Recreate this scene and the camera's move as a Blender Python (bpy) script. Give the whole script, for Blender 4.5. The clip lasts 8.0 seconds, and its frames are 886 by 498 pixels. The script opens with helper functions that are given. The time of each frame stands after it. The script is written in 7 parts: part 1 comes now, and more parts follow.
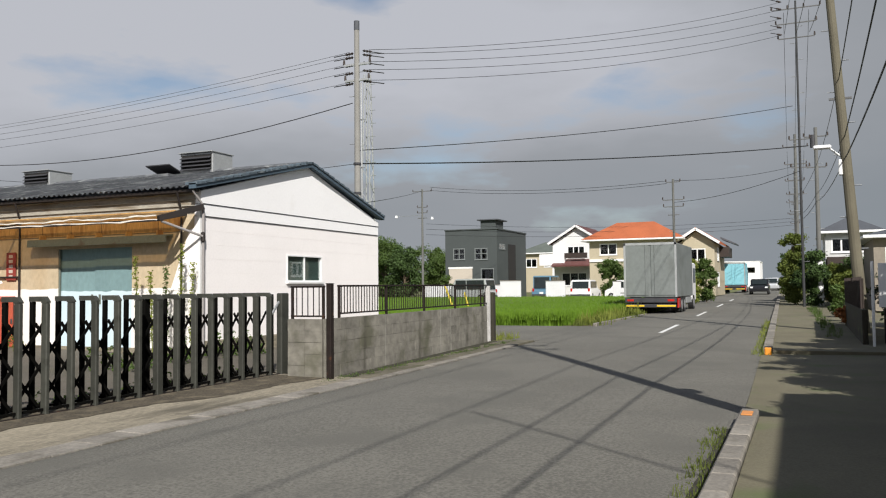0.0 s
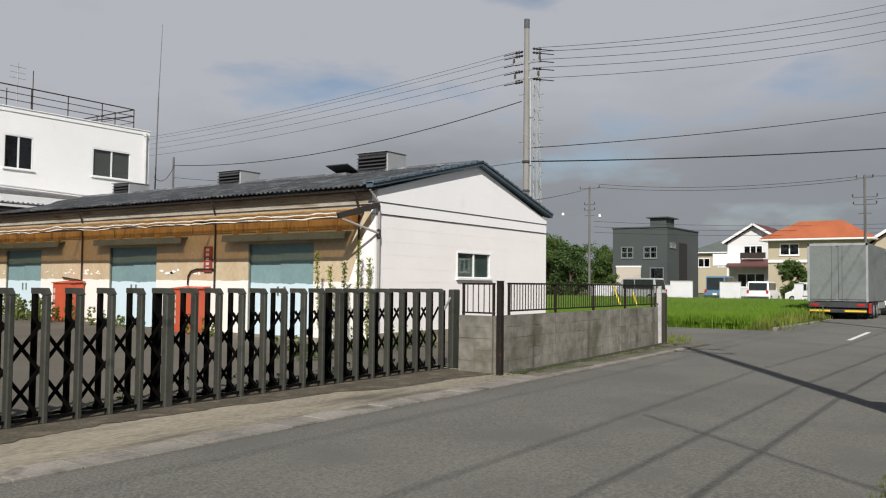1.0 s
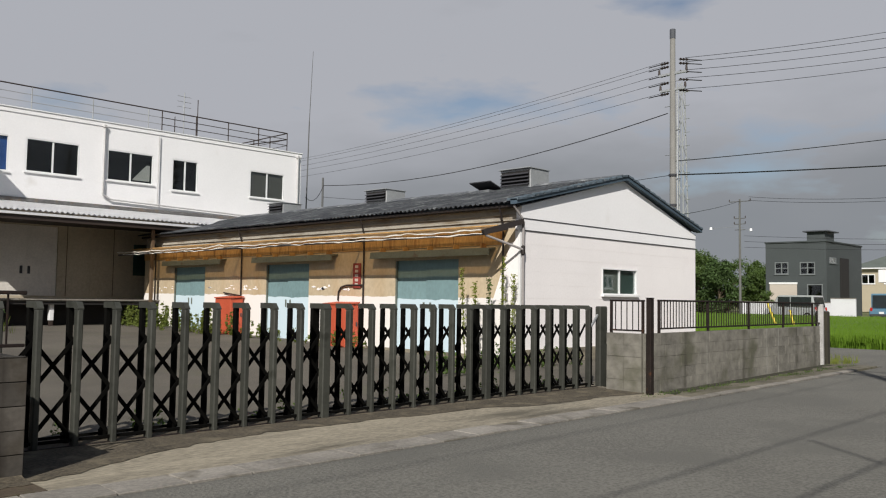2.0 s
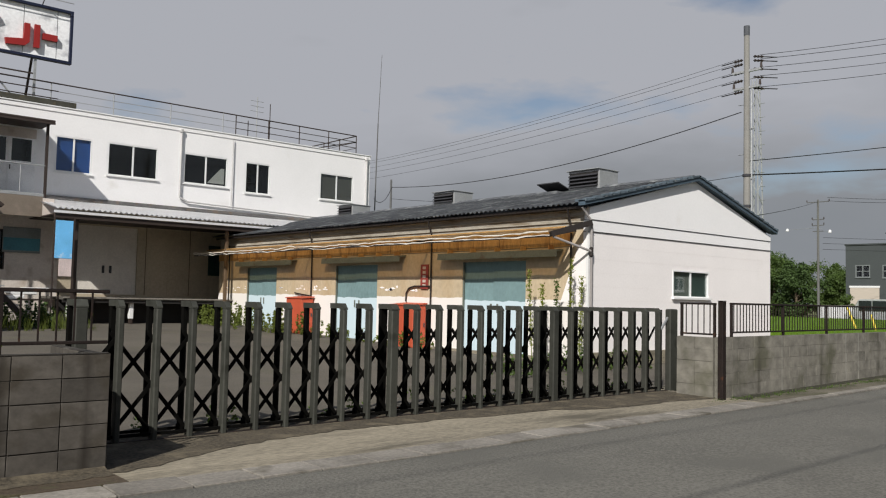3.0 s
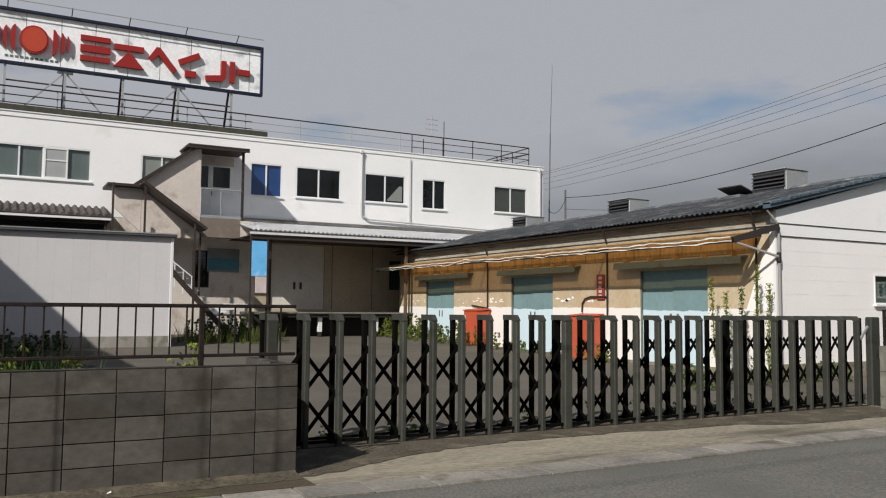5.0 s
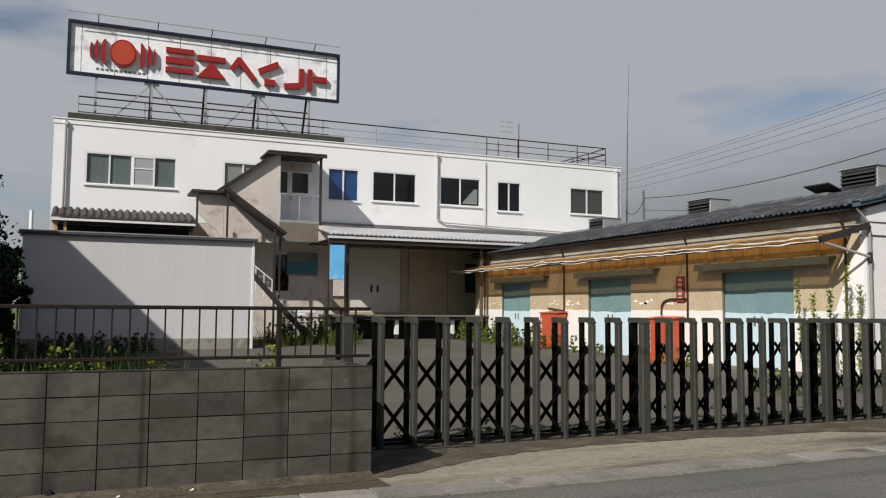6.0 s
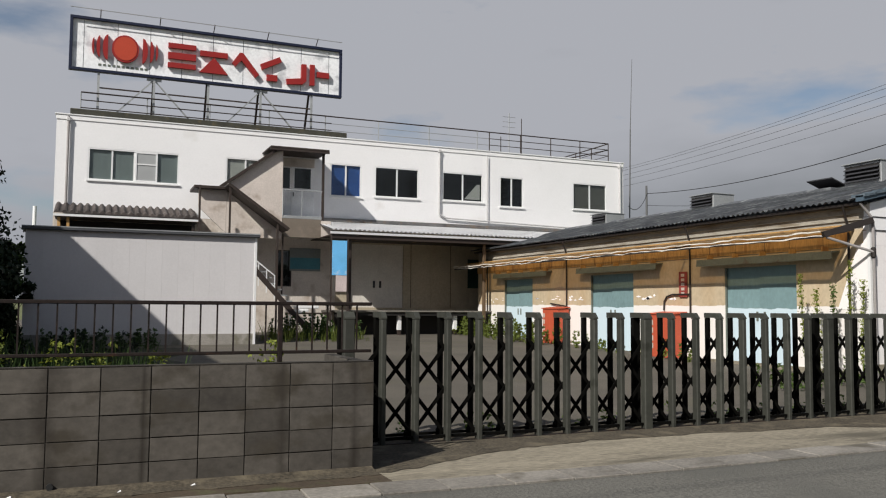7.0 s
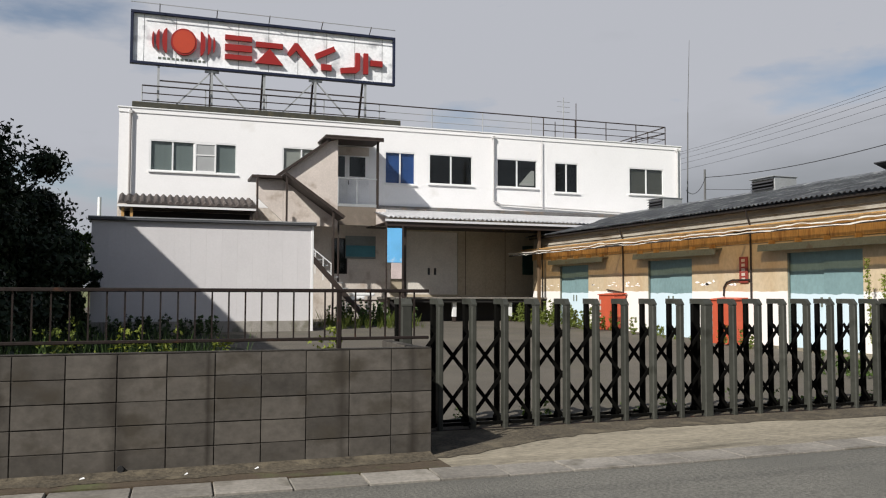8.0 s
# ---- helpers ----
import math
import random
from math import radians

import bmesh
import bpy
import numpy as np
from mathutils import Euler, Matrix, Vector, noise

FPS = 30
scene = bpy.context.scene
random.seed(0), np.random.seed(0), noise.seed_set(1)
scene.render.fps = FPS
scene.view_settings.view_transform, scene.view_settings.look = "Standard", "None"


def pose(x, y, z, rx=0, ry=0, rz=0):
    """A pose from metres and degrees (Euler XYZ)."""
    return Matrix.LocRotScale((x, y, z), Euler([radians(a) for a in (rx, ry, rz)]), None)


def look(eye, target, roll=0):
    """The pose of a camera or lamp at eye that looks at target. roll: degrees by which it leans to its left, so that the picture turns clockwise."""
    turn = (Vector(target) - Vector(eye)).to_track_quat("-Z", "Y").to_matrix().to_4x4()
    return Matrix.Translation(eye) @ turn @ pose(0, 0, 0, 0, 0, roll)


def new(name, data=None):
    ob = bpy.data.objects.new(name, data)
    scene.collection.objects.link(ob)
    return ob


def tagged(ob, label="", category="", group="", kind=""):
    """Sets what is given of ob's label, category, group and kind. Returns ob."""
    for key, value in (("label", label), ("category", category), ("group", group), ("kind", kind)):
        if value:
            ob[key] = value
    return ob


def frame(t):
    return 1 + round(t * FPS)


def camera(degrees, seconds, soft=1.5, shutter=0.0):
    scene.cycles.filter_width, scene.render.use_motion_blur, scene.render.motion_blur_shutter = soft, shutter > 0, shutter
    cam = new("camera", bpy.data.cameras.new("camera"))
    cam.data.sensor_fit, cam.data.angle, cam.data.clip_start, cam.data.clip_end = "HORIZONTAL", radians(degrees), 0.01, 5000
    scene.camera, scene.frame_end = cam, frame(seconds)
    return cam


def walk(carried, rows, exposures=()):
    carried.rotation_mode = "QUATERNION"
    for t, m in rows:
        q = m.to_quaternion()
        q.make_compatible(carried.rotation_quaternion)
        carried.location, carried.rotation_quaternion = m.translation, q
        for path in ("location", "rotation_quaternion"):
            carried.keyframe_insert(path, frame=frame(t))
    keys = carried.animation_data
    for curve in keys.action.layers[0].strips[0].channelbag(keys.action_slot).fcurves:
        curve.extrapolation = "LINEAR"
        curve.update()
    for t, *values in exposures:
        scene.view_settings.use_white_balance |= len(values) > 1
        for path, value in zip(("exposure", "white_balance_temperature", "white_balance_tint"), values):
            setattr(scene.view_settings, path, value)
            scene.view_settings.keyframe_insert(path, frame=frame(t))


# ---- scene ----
cam = camera(56.29, 8.0, soft=1.15)
# seconds, eye, then yaw, pitch and roll in degrees
PATH = [
    (0.0, 0.233, 0.042, 1.608, -66.53, 2.64, -0.60),
    (0.2, 0.198, 0.032, 1.617, -63.24, 2.04, -0.24),
    (0.5, 0.145, 0.017, 1.631, -58.64, 2.31, -0.13),
    (0.7, 0.118, 0.038, 1.632, -56.02, 2.36, 0.57),
    (1.0, 0.077, 0.070, 1.634, -55.15, 2.41, 0.60),
    (1.3, 0.021, 0.094, 1.642, -52.57, 2.72, 0.62),
    (1.5, -0.016, 0.111, 1.648, -49.64, 3.42, 0.60),
    (1.8, -0.023, 0.126, 1.640, -47.37, 3.43, 0.56),
    (2.0, -0.029, 0.135, 1.634, -45.50, 3.41, 0.87),
    (2.2, -0.035, 0.127, 1.634, -43.27, 3.39, 1.49),
    (3.3, -0.068, 0.082, 1.631, -40.62, 3.55, 1.15),
    (3.5, -0.074, 0.074, 1.630, -40.46, 3.83, 1.01),
    (4.0, -0.096, 0.074, 1.635, -39.09, 3.83, 1.01),
    (4.5, -0.069, 0.057, 1.633, -34.83, 3.94, 0.71),
    (4.7, -0.054, 0.032, 1.633, -31.76, 3.86, 0.78),
    (5.0, -0.030, -0.004, 1.633, -28.60, 4.03, 0.49),
    (6.3, 0.017, -0.011, 1.625, -22.99, 4.14, 0.52),
    (6.5, 0.025, -0.012, 1.624, -23.12, 4.10, 0.53),
    (7.0, 0.027, -0.001, 1.621, -23.11, 3.89, 0.42),
    (7.5, 0.023, -0.019, 1.619, -21.71, 3.30, 0.23),
    (8.0, -0.000, -0.000, 1.620, -19.38, 2.96, 0.20),
]


def aimed(x, y, z, yaw, pitch, roll):
    a, b = radians(yaw), radians(pitch)
    ahead = Vector((-math.sin(a) * math.cos(b), math.cos(a) * math.cos(b), math.sin(b)))
    eye = Vector((x, y, z))
    return look(eye, eye + ahead, roll)


walk(cam, [(t, aimed(*row)) for t, *row in PATH],
     [(0.0, -0.05), (1.0, -0.22), (2.0, -0.32), (3.5, -0.37), (6.5, -0.39), (7.2, -0.31), (8.0, -0.11)])

# ---- light ----
SUN_HEADING, SUN_HEIGHT = radians(33), radians(39)   # shadows fall towards this heading from +x
sun_way = Vector((math.cos(SUN_HEADING) * math.cos(SUN_HEIGHT), math.sin(SUN_HEADING) * math.cos(SUN_HEIGHT), -math.sin(SUN_HEIGHT)))
sun = new("sun", bpy.data.lights.new("sun", "SUN"))
sun.data.energy, sun.data.angle, sun.data.color = 6.2, radians(0.6), (1.0, 0.965, 0.91)
sun.matrix_world = look((0, 0, 60), Vector((0, 0, 60)) + sun_way)

world = bpy.data.worlds.new("sky")
scene.world = world
world.use_nodes = True
wn, wl = world.node_tree.nodes, world.node_tree.links
wn.clear()
w_out, w_bg = wn.new("ShaderNodeOutputWorld"), wn.new("ShaderNodeBackground")
w_sky = wn.new("ShaderNodeTexSky")
w_sky.sky_type, w_sky.sun_disc, w_sky.sun_elevation = "NISHITA", False, SUN_HEIGHT
w_sky.sun_rotation = math.atan2(-sun_way.x, -sun_way.y)
w_gain = wn.new("ShaderNodeVectorMath")
w_gain.operation = "SCALE"
w_gain.inputs["Scale"].default_value = 0.095
wl.new(w_sky.outputs[0], w_gain.inputs[0])
w_co = wn.new("ShaderNodeTexCoord")
w_map = wn.new("ShaderNodeMapping")
w_map.inputs["Scale"].default_value = (1.0, 1.0, 3.2)
w_map.inputs["Location"].default_value = (3.7, 1.9, 0.35)
wl.new(w_co.outputs["Generated"], w_map.inputs[0])
w_n1, w_n2 = wn.new("ShaderNodeTexNoise"), wn.new("ShaderNodeTexNoise")
for n, sc, det in ((w_n1, 1.7, 6), (w_n2, 3.4, 7)):
    n.inputs["Scale"].default_value, n.inputs["Detail"].default_value, n.inputs["Roughness"].default_value = sc, det, 0.52
    wl.new(w_map.outputs[0], n.inputs["Vector"])
w_sep = wn.new("ShaderNodeSeparateXYZ")
wl.new(w_co.outputs["Generated"], w_sep.inputs[0])
# cloud shade: slate grey low down, paler higher up
w_low = wn.new("ShaderNodeMapRange")
for k, v in (("From Min", 0.0), ("From Max", 0.30), ("To Min", 0.0), ("To Max", 0.62)):
    w_low.inputs[k].default_value = v
wl.new(w_sep.outputs["Z"], w_low.inputs["Value"])
w_mixn = wn.new("ShaderNodeMath")
w_mixn.operation = "MULTIPLY_ADD"
wl.new(w_n1.outputs[0], w_mixn.inputs[0])
w_mixn.inputs[1].default_value = 1.1
wl.new(w_low.outputs[0], w_mixn.inputs[2])
w_side = wn.new("ShaderNodeMath")
w_side.operation = "MULTIPLY_ADD"
wl.new(w_sep.outputs["X"], w_side.inputs[0])
w_side.inputs[1].default_value = -0.26
wl.new(w_mixn.outputs[0], w_side.inputs[2])
w_ramp = wn.new("ShaderNodeValToRGB")
w_ramp.color_ramp.elements[0].position, w_ramp.color_ramp.elements[0].color = 0.28, (0.265, 0.292, 0.322, 1)
w_ramp.color_ramp.elements[1].position, w_ramp.color_ramp.elements[1].color = 1.05, (0.52, 0.535, 0.585, 1)
w_mid = w_ramp.color_ramp.elements.new(0.68)
w_mid.color = (0.335, 0.353, 0.383, 1)
w_east = wn.new("ShaderNodeMapRange")
for k, v in (("From Min", -0.1), ("From Max", 0.35), ("To Min", -0.24), ("To Max", 0.13)):
    w_east.inputs[k].default_value = v
wl.new(w_sep.outputs["Y"], w_east.inputs["Value"])
w_tone = wn.new("ShaderNodeMath")
w_tone.operation = "ADD"
wl.new(w_side.outputs[0], w_tone.inputs[0])
wl.new(w_east.outputs[0], w_tone.inputs[1])
wl.new(w_tone.outputs[0], w_ramp.inputs[0])
w_gap = wn.new("ShaderNodeMapRange")
for k, v in (("From Min", 0.55), ("From Max", 0.68), ("To Min", 0.0), ("To Max", 0.8)):
    w_gap.inputs[k].default_value = v
# broken cloud overhead: the higher, the more open sky
w_open = wn.new("ShaderNodeMapRange")
for k, v in (("From Min", 0.30), ("From Max", 0.75), ("To Min", 0.0), ("To Max", 0.30)):
    w_open.inputs[k].default_value = v
wl.new(w_sep.outputs["Z"], w_open.inputs["Value"])
w_sum = wn.new("ShaderNodeMath")
w_sum.operation = "ADD"
wl.new(w_n2.outputs[0], w_sum.inputs[0])
wl.new(w_open.outputs[0], w_sum.inputs[1])
wl.new(w_sum.outputs[0], w_gap.inputs["Value"])
w_mix = wn.new("ShaderNodeMix")
w_mix.data_type = "RGBA"
wl.new(w_gap.outputs[0], w_mix.inputs["Factor"])
wl.new(w_ramp.outputs[0], w_mix.inputs["A"])
wl.new(w_gain.outputs[0], w_mix.inputs["B"])
wl.new(w_mix.outputs["Result"], w_bg.inputs["Color"])
w_bg.inputs["Strength"].default_value = 1.0
wl.new(w_bg.outputs[0], w_out.inputs[0])


# ---- materials ----
def mat(name, base, rough=0.75, metal=0.0, var=0.18, scale=1.5, fine=30.0, bump=0.15, stain=None, stain_at=0.55, stretch=(1, 1, 1), piece=0.0, spec=0.4, joined=False, grain=1.0):
    """Base colour with broad and fine variation, an optional stain colour, relief; piece: how far single pieces differ."""
    m = bpy.data.materials.new(name)
    m.use_nodes = True
    n, l = m.node_tree.nodes, m.node_tree.links
    b = n["Principled BSDF"]
    b.inputs["Roughness"].default_value, b.inputs["Metallic"].default_value = rough, metal
    b.inputs["Specular IOR Level"].default_value = spec
    co, info, off, mp = n.new("ShaderNodeTexCoord"), n.new("ShaderNodeObjectInfo"), n.new("ShaderNodeVectorMath"), n.new("ShaderNodeMapping")
    off.operation = "MULTIPLY_ADD"
    l.new(info.outputs["Random"], off.inputs[0])
    off.inputs[1].default_value = (37.0, 53.0, 71.0)
    l.new(co.outputs["Object"], off.inputs[2])
    mp.inputs["Scale"].default_value = stretch
    if joined:
        l.new(n.new("ShaderNodeNewGeometry").outputs["Position"], mp.inputs[0])
    else:
        l.new(off.outputs[0], mp.inputs[0])
    big, small = n.new("ShaderNodeTexNoise"), n.new("ShaderNodeTexNoise")
    for t, sc, det in ((big, scale, 5), (small, fine, 4)):
        t.inputs["Scale"].default_value, t.inputs["Detail"].default_value, t.inputs["Roughness"].default_value = sc, det, 0.6
        l.new(mp.outputs[0], t.inputs["Vector"])
    add = n.new("ShaderNodeMath")
    add.operation = "MULTIPLY_ADD"
    l.new(small.outputs[0], add.inputs[0])
    add.inputs[1].default_value = grain
    gsum = n.new("ShaderNodeMath")
    gsum.operation = "ADD"
    l.new(big.outputs[0], gsum.inputs[0])
    gsum.inputs[1].default_value = 0.5 * (1.0 - grain)
    l.new(gsum.outputs[0], add.inputs[2])
    rng = n.new("ShaderNodeMapRange")
    for k, v in (("From Min", 0.6), ("From Max", 1.4), ("To Min", 1 - 1.6 * var), ("To Max", 1 + 1.6 * var)):
        rng.inputs[k].default_value = v
    l.new(add.outputs[0], rng.inputs["Value"])
    last = rng.outputs[0]
    if piece:
        pr = n.new("ShaderNodeMapRange")
        pr.inputs["To Min"].default_value, pr.inputs["To Max"].default_value = 1 - piece, 1 + piece
        l.new(info.outputs["Random"], pr.inputs["Value"])
        mul = n.new("ShaderNodeMath")
        mul.operation = "MULTIPLY"
        l.new(last, mul.inputs[0])
        l.new(pr.outputs[0], mul.inputs[1])
        last = mul.outputs[0]
    col = n.new("ShaderNodeVectorMath")
    col.operation = "SCALE"
    col.inputs[0].default_value = base
    l.new(last, col.inputs["Scale"])
    out = col.outputs[0]
    if stain:
        sn, sr, sm = n.new("ShaderNodeTexNoise"), n.new("ShaderNodeMapRange"), n.new("ShaderNodeMix")
        sn.inputs["Scale"].default_value, sn.inputs["Detail"].default_value = scale * 1.7, 7
        l.new(mp.outputs[0], sn.inputs["Vector"])
        sr.inputs["From Min"].default_value, sr.inputs["From Max"].default_value = stain_at, stain_at + 0.14
        sr.inputs["To Max"].default_value = 0.85
        l.new(sn.outputs[0], sr.inputs["Value"])
        sm.data_type = "RGBA"
        l.new(sr.outputs[0], sm.inputs["Factor"])
        l.new(out, sm.inputs["A"])
        sm.inputs["B"].default_value = (*stain, 1)
        out = sm.outputs["Result"]
    l.new(out, b.inputs["Base Color"])
    if bump:
        bp = n.new("ShaderNodeBump")
        bp.inputs["Strength"].default_value, bp.inputs["Distance"].default_value = bump, 0.02
        l.new(small.outputs[0], bp.inputs["Height"])
        l.new(bp.outputs[0], b.inputs["Normal"])
    return m


def glass(name, tint=(0.90, 0.93, 0.93)):
    m = bpy.data.materials.new(name)
    m.use_nodes = True
    n, l = m.node_tree.nodes, m.node_tree.links
    n.remove(n["Principled BSDF"])
    tr, gl, fr, mx = n.new("ShaderNodeBsdfTransparent"), n.new("ShaderNodeBsdfGlossy"), n.new("ShaderNodeLayerWeight"), n.new("ShaderNodeMixShader")
    tr.inputs[0].default_value = (*tint, 1)
    gl.inputs["Roughness"].default_value = 0.03
    fr.inputs["Blend"].default_value = 0.15
    gain = n.new("ShaderNodeMath")
    gain.operation = "MULTIPLY_ADD"
    gain.inputs[1].default_value, gain.inputs[2].default_value = 0.6, 0.035
    l.new(fr.outputs["Facing"], gain.inputs[0])
    l.new(gain.outputs[0], mx.inputs[0])
    l.new(tr.outputs[0], mx.inputs[1])
    l.new(gl.outputs[0], mx.inputs[2])
    l.new(mx.outputs[0], n["Material Output"].inputs[0])
    return m


def zoned(name, low, high, split, rust, rough=0.8):
    """A wall painted in two colours that meet at a ragged height, with rust runs in the upper paint and flaked patches."""
    m = mat(name, high, rough, var=0.14, scale=0.7, fine=10, bump=0.12, stretch=(1, 1, 0.7))
    n, l = m.node_tree.nodes, m.node_tree.links
    b = n["Principled BSDF"]
    upper = b.inputs["Base Color"].links[0].from_socket
    co, sep = n.new("ShaderNodeTexCoord"), n.new("ShaderNodeSeparateXYZ")
    l.new(co.outputs["Object"], sep.inputs[0])
    runs_map, runs, rr, rm = n.new("ShaderNodeMapping"), n.new("ShaderNodeTexNoise"), n.new("ShaderNodeMapRange"), n.new("ShaderNodeMix")
    runs_map.inputs["Scale"].default_value = (1.1, 1.1, 0.45)
    l.new(co.outputs["Object"], runs_map.inputs[0])
    l.new(runs_map.outputs[0], runs.inputs["Vector"])
    runs.inputs["Scale"].default_value, runs.inputs["Detail"].default_value = 1.3, 6
    rr.inputs["From Min"].default_value, rr.inputs["From Max"].default_value, rr.inputs["To Max"].default_value = 0.45, 0.85, 0.75
    l.new(runs.outputs[0], rr.inputs["Value"])
    rm.data_type = "RGBA"
    l.new(rr.outputs[0], rm.inputs["Factor"])
    l.new(upper, rm.inputs["A"])
    rm.inputs["B"].default_value = (*rust, 1)
    rag, ra, cut, mx = n.new("ShaderNodeTexNoise"), n.new("ShaderNodeMath"), n.new("ShaderNodeMapRange"), n.new("ShaderNodeMix")
    rag.inputs["Scale"].default_value, rag.inputs["Detail"].default_value = 2.4, 6
    l.new(co.outputs["Object"], rag.inputs["Vector"])
    ra.operation = "MULTIPLY_ADD"
    l.new(rag.outputs[0], ra.inputs[0])
    ra.inputs[1].default_value = 0.10
    l.new(sep.outputs["Z"], ra.inputs[2])
    cut.inputs["From Min"].default_value, cut.inputs["From Max"].default_value = split + 0.045, split + 0.055
    l.new(ra.outputs[0], cut.inputs["Value"])
    mx.data_type = "RGBA"
    l.new(cut.outputs[0], mx.inputs["Factor"])
    mx.inputs["A"].default_value = (*low, 1)
    l.new(rm.outputs["Result"], mx.inputs["B"])
    l.new(mx.outputs["Result"], b.inputs["Base Color"])
    return m


ASPHALT = mat("worn_asphalt", (0.134, 0.128, 0.110), 0.9, var=0.17, scale=0.35, fine=34, bump=0.9, stain=(0.114, 0.110, 0.095), stain_at=0.50, grain=3.4)
YARD = mat("yard_asphalt", (0.098, 0.086, 0.068), 0.92, var=0.28, scale=0.5, fine=40, bump=0.5, stain=(0.098, 0.090, 0.062), stain_at=0.55)
PATH_TOP = mat("mossy_pavement", (0.135, 0.122, 0.080), 0.92, var=0.2, scale=0.7, fine=40, bump=0.4, stain=(0.10, 0.12, 0.05), stain_at=0.56)
CONCRETE = mat("pale_concrete", (0.205, 0.188, 0.162), 0.9, var=0.28, scale=1.4, fine=25, bump=0.3, piece=0.18, stain=(0.095, 0.084, 0.062), stain_at=0.56)
APRON = mat("dusty_concrete", (0.245, 0.215, 0.160), 0.92, grain=2.0, var=0.22, scale=0.9, fine=28, bump=0.35, stain=(0.085, 0.075, 0.055), stain_at=0.54, stretch=(0.35, 1.3, 1))
DIRT = mat("dirt", (0.078, 0.058, 0.038), 0.95, var=0.25, scale=1.2, fine=22, bump=0.6, stain=(0.09, 0.10, 0.04), stain_at=0.56)
SOIL = mat("field_soil", (0.12, 0.13, 0.05), 0.95, var=0.25, scale=0.2, fine=8, bump=0.4)
BLOCK = mat("weathered_block", (0.080, 0.071, 0.060), 0.92, var=0.22, scale=1.5, fine=14, bump=0.10, stain=(0.046, 0.038, 0.027), stain_at=0.52, stretch=(1, 1, 1.3), piece=0.27, joined=True, grain=1.0)
BLOCK_PALE = mat("weathered_pale_block", (0.190, 0.178, 0.150), 0.92, var=0.34, scale=0.8, fine=6, bump=0.12, stain=(0.088, 0.086, 0.055), stain_at=0.52, stretch=(0.8, 0.8, 1.0), piece=0.05, joined=True, grain=1.0)
MORTAR = mat("dark_mortar", (0.030, 0.026, 0.021), 0.95, var=0.3, scale=2.2, fine=30, bump=0.3, stain=(0.13, 0.12, 0.105), stain_at=0.60, joined=True)
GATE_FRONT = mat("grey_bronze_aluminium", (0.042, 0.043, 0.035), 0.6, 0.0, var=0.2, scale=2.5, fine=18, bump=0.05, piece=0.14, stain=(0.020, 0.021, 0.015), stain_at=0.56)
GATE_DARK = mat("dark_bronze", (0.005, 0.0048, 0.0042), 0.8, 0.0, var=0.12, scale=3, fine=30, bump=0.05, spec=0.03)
RAIL = mat("rusty_brown_rail", (0.022, 0.016, 0.014), 0.7, 0.2, var=0.3, scale=5, fine=40, bump=0.2, stain=(0.085, 0.036, 0.018), stain_at=0.62, spec=0.2)
WHITE_WALL = mat("white_wall_paint", (0.87, 0.86, 0.855), 0.7, var=0.03, scale=0.5, fine=18, bump=0.06, stain=(0.74, 0.72, 0.69), stain_at=0.66)
CREAM_WALL = mat("off_white_siding", (0.88, 0.84, 0.82), 0.75, var=0.035, scale=0.6, fine=20, bump=0.08, stain=(0.80, 0.76, 0.73), stain_at=0.66)
TRIM_WHITE = mat("white_aluminium", (0.82, 0.82, 0.81), 0.45, 0.1, var=0.04, bump=0.02)
DARK_LINE = mat("dark_flashing", (0.045, 0.045, 0.05), 0.6, var=0.15, bump=0.05)
SLATE = mat("weathered_roof_sheet", (0.098, 0.104, 0.112), 0.85, var=0.40, scale=1.2, fine=9, bump=0.3, stain=(0.27, 0.28, 0.28), stain_at=0.53, spec=0.2)
BARGE = mat("blue_grey_flashing", (0.062, 0.092, 0.120), 0.6, 0.1, var=0.18, scale=1.5, fine=15, bump=0.1)
BARGE_CAP = mat("lichened_blue_grey_cap", (0.085, 0.112, 0.135), 0.75, 0.0, var=0.3, scale=3, fine=12, bump=0.2, piece=0.22, stain=(0.24, 0.25, 0.25), stain_at=0.58)
FACADE = zoned("two_tone_wall", (0.80, 0.76, 0.72), (0.50, 0.405, 0.275), 1.66, (0.42, 0.285, 0.15))
DOOR_PAINT = zoned("two_tone_door", (0.56, 0.68, 0.74), (0.17, 0.265, 0.275), 1.60, (0.15, 0.235, 0.245))
RUST_BOARD = mat("rust_stained_board", (0.46, 0.27, 0.10), 0.8, var=0.25, scale=1.5, fine=12, bump=0.2, stain=(0.25, 0.12, 0.045), stain_at=0.55, stretch=(1, 2, 0.5))
GREY_BOARD = mat("grey_brown_board", (0.36, 0.33, 0.275), 0.85, var=0.25, scale=1.0, fine=15, bump=0.2, stain=(0.17, 0.13, 0.085), stain_at=0.54, stretch=(1, 0.4, 2))
AWNING = mat("yellowed_awning_sheet", (0.42, 0.29, 0.16), 0.6, var=0.3, scale=1.3, fine=12, bump=0.1, stain=(0.66, 0.60, 0.52), stain_at=0.52)
HOOD = mat("green_grey_steel", (0.15, 0.17, 0.145), 0.6, 0.2, var=0.2, scale=2, fine=20, bump=0.1, stain=(0.10, 0.06, 0.03), stain_at=0.62)
PIPE = mat("grey_pipe", (0.30, 0.28, 0.27), 0.5, var=0.12, bump=0.05)
PIPE_DARK = mat("dark_brown_pipe", (0.022, 0.017, 0.015), 0.6, var=0.15, bump=0.05)
STEEL = mat("galvanised_steel", (0.42, 0.43, 0.43), 0.5, 0.5, var=0.12, scale=2, fine=20, bump=0.08)
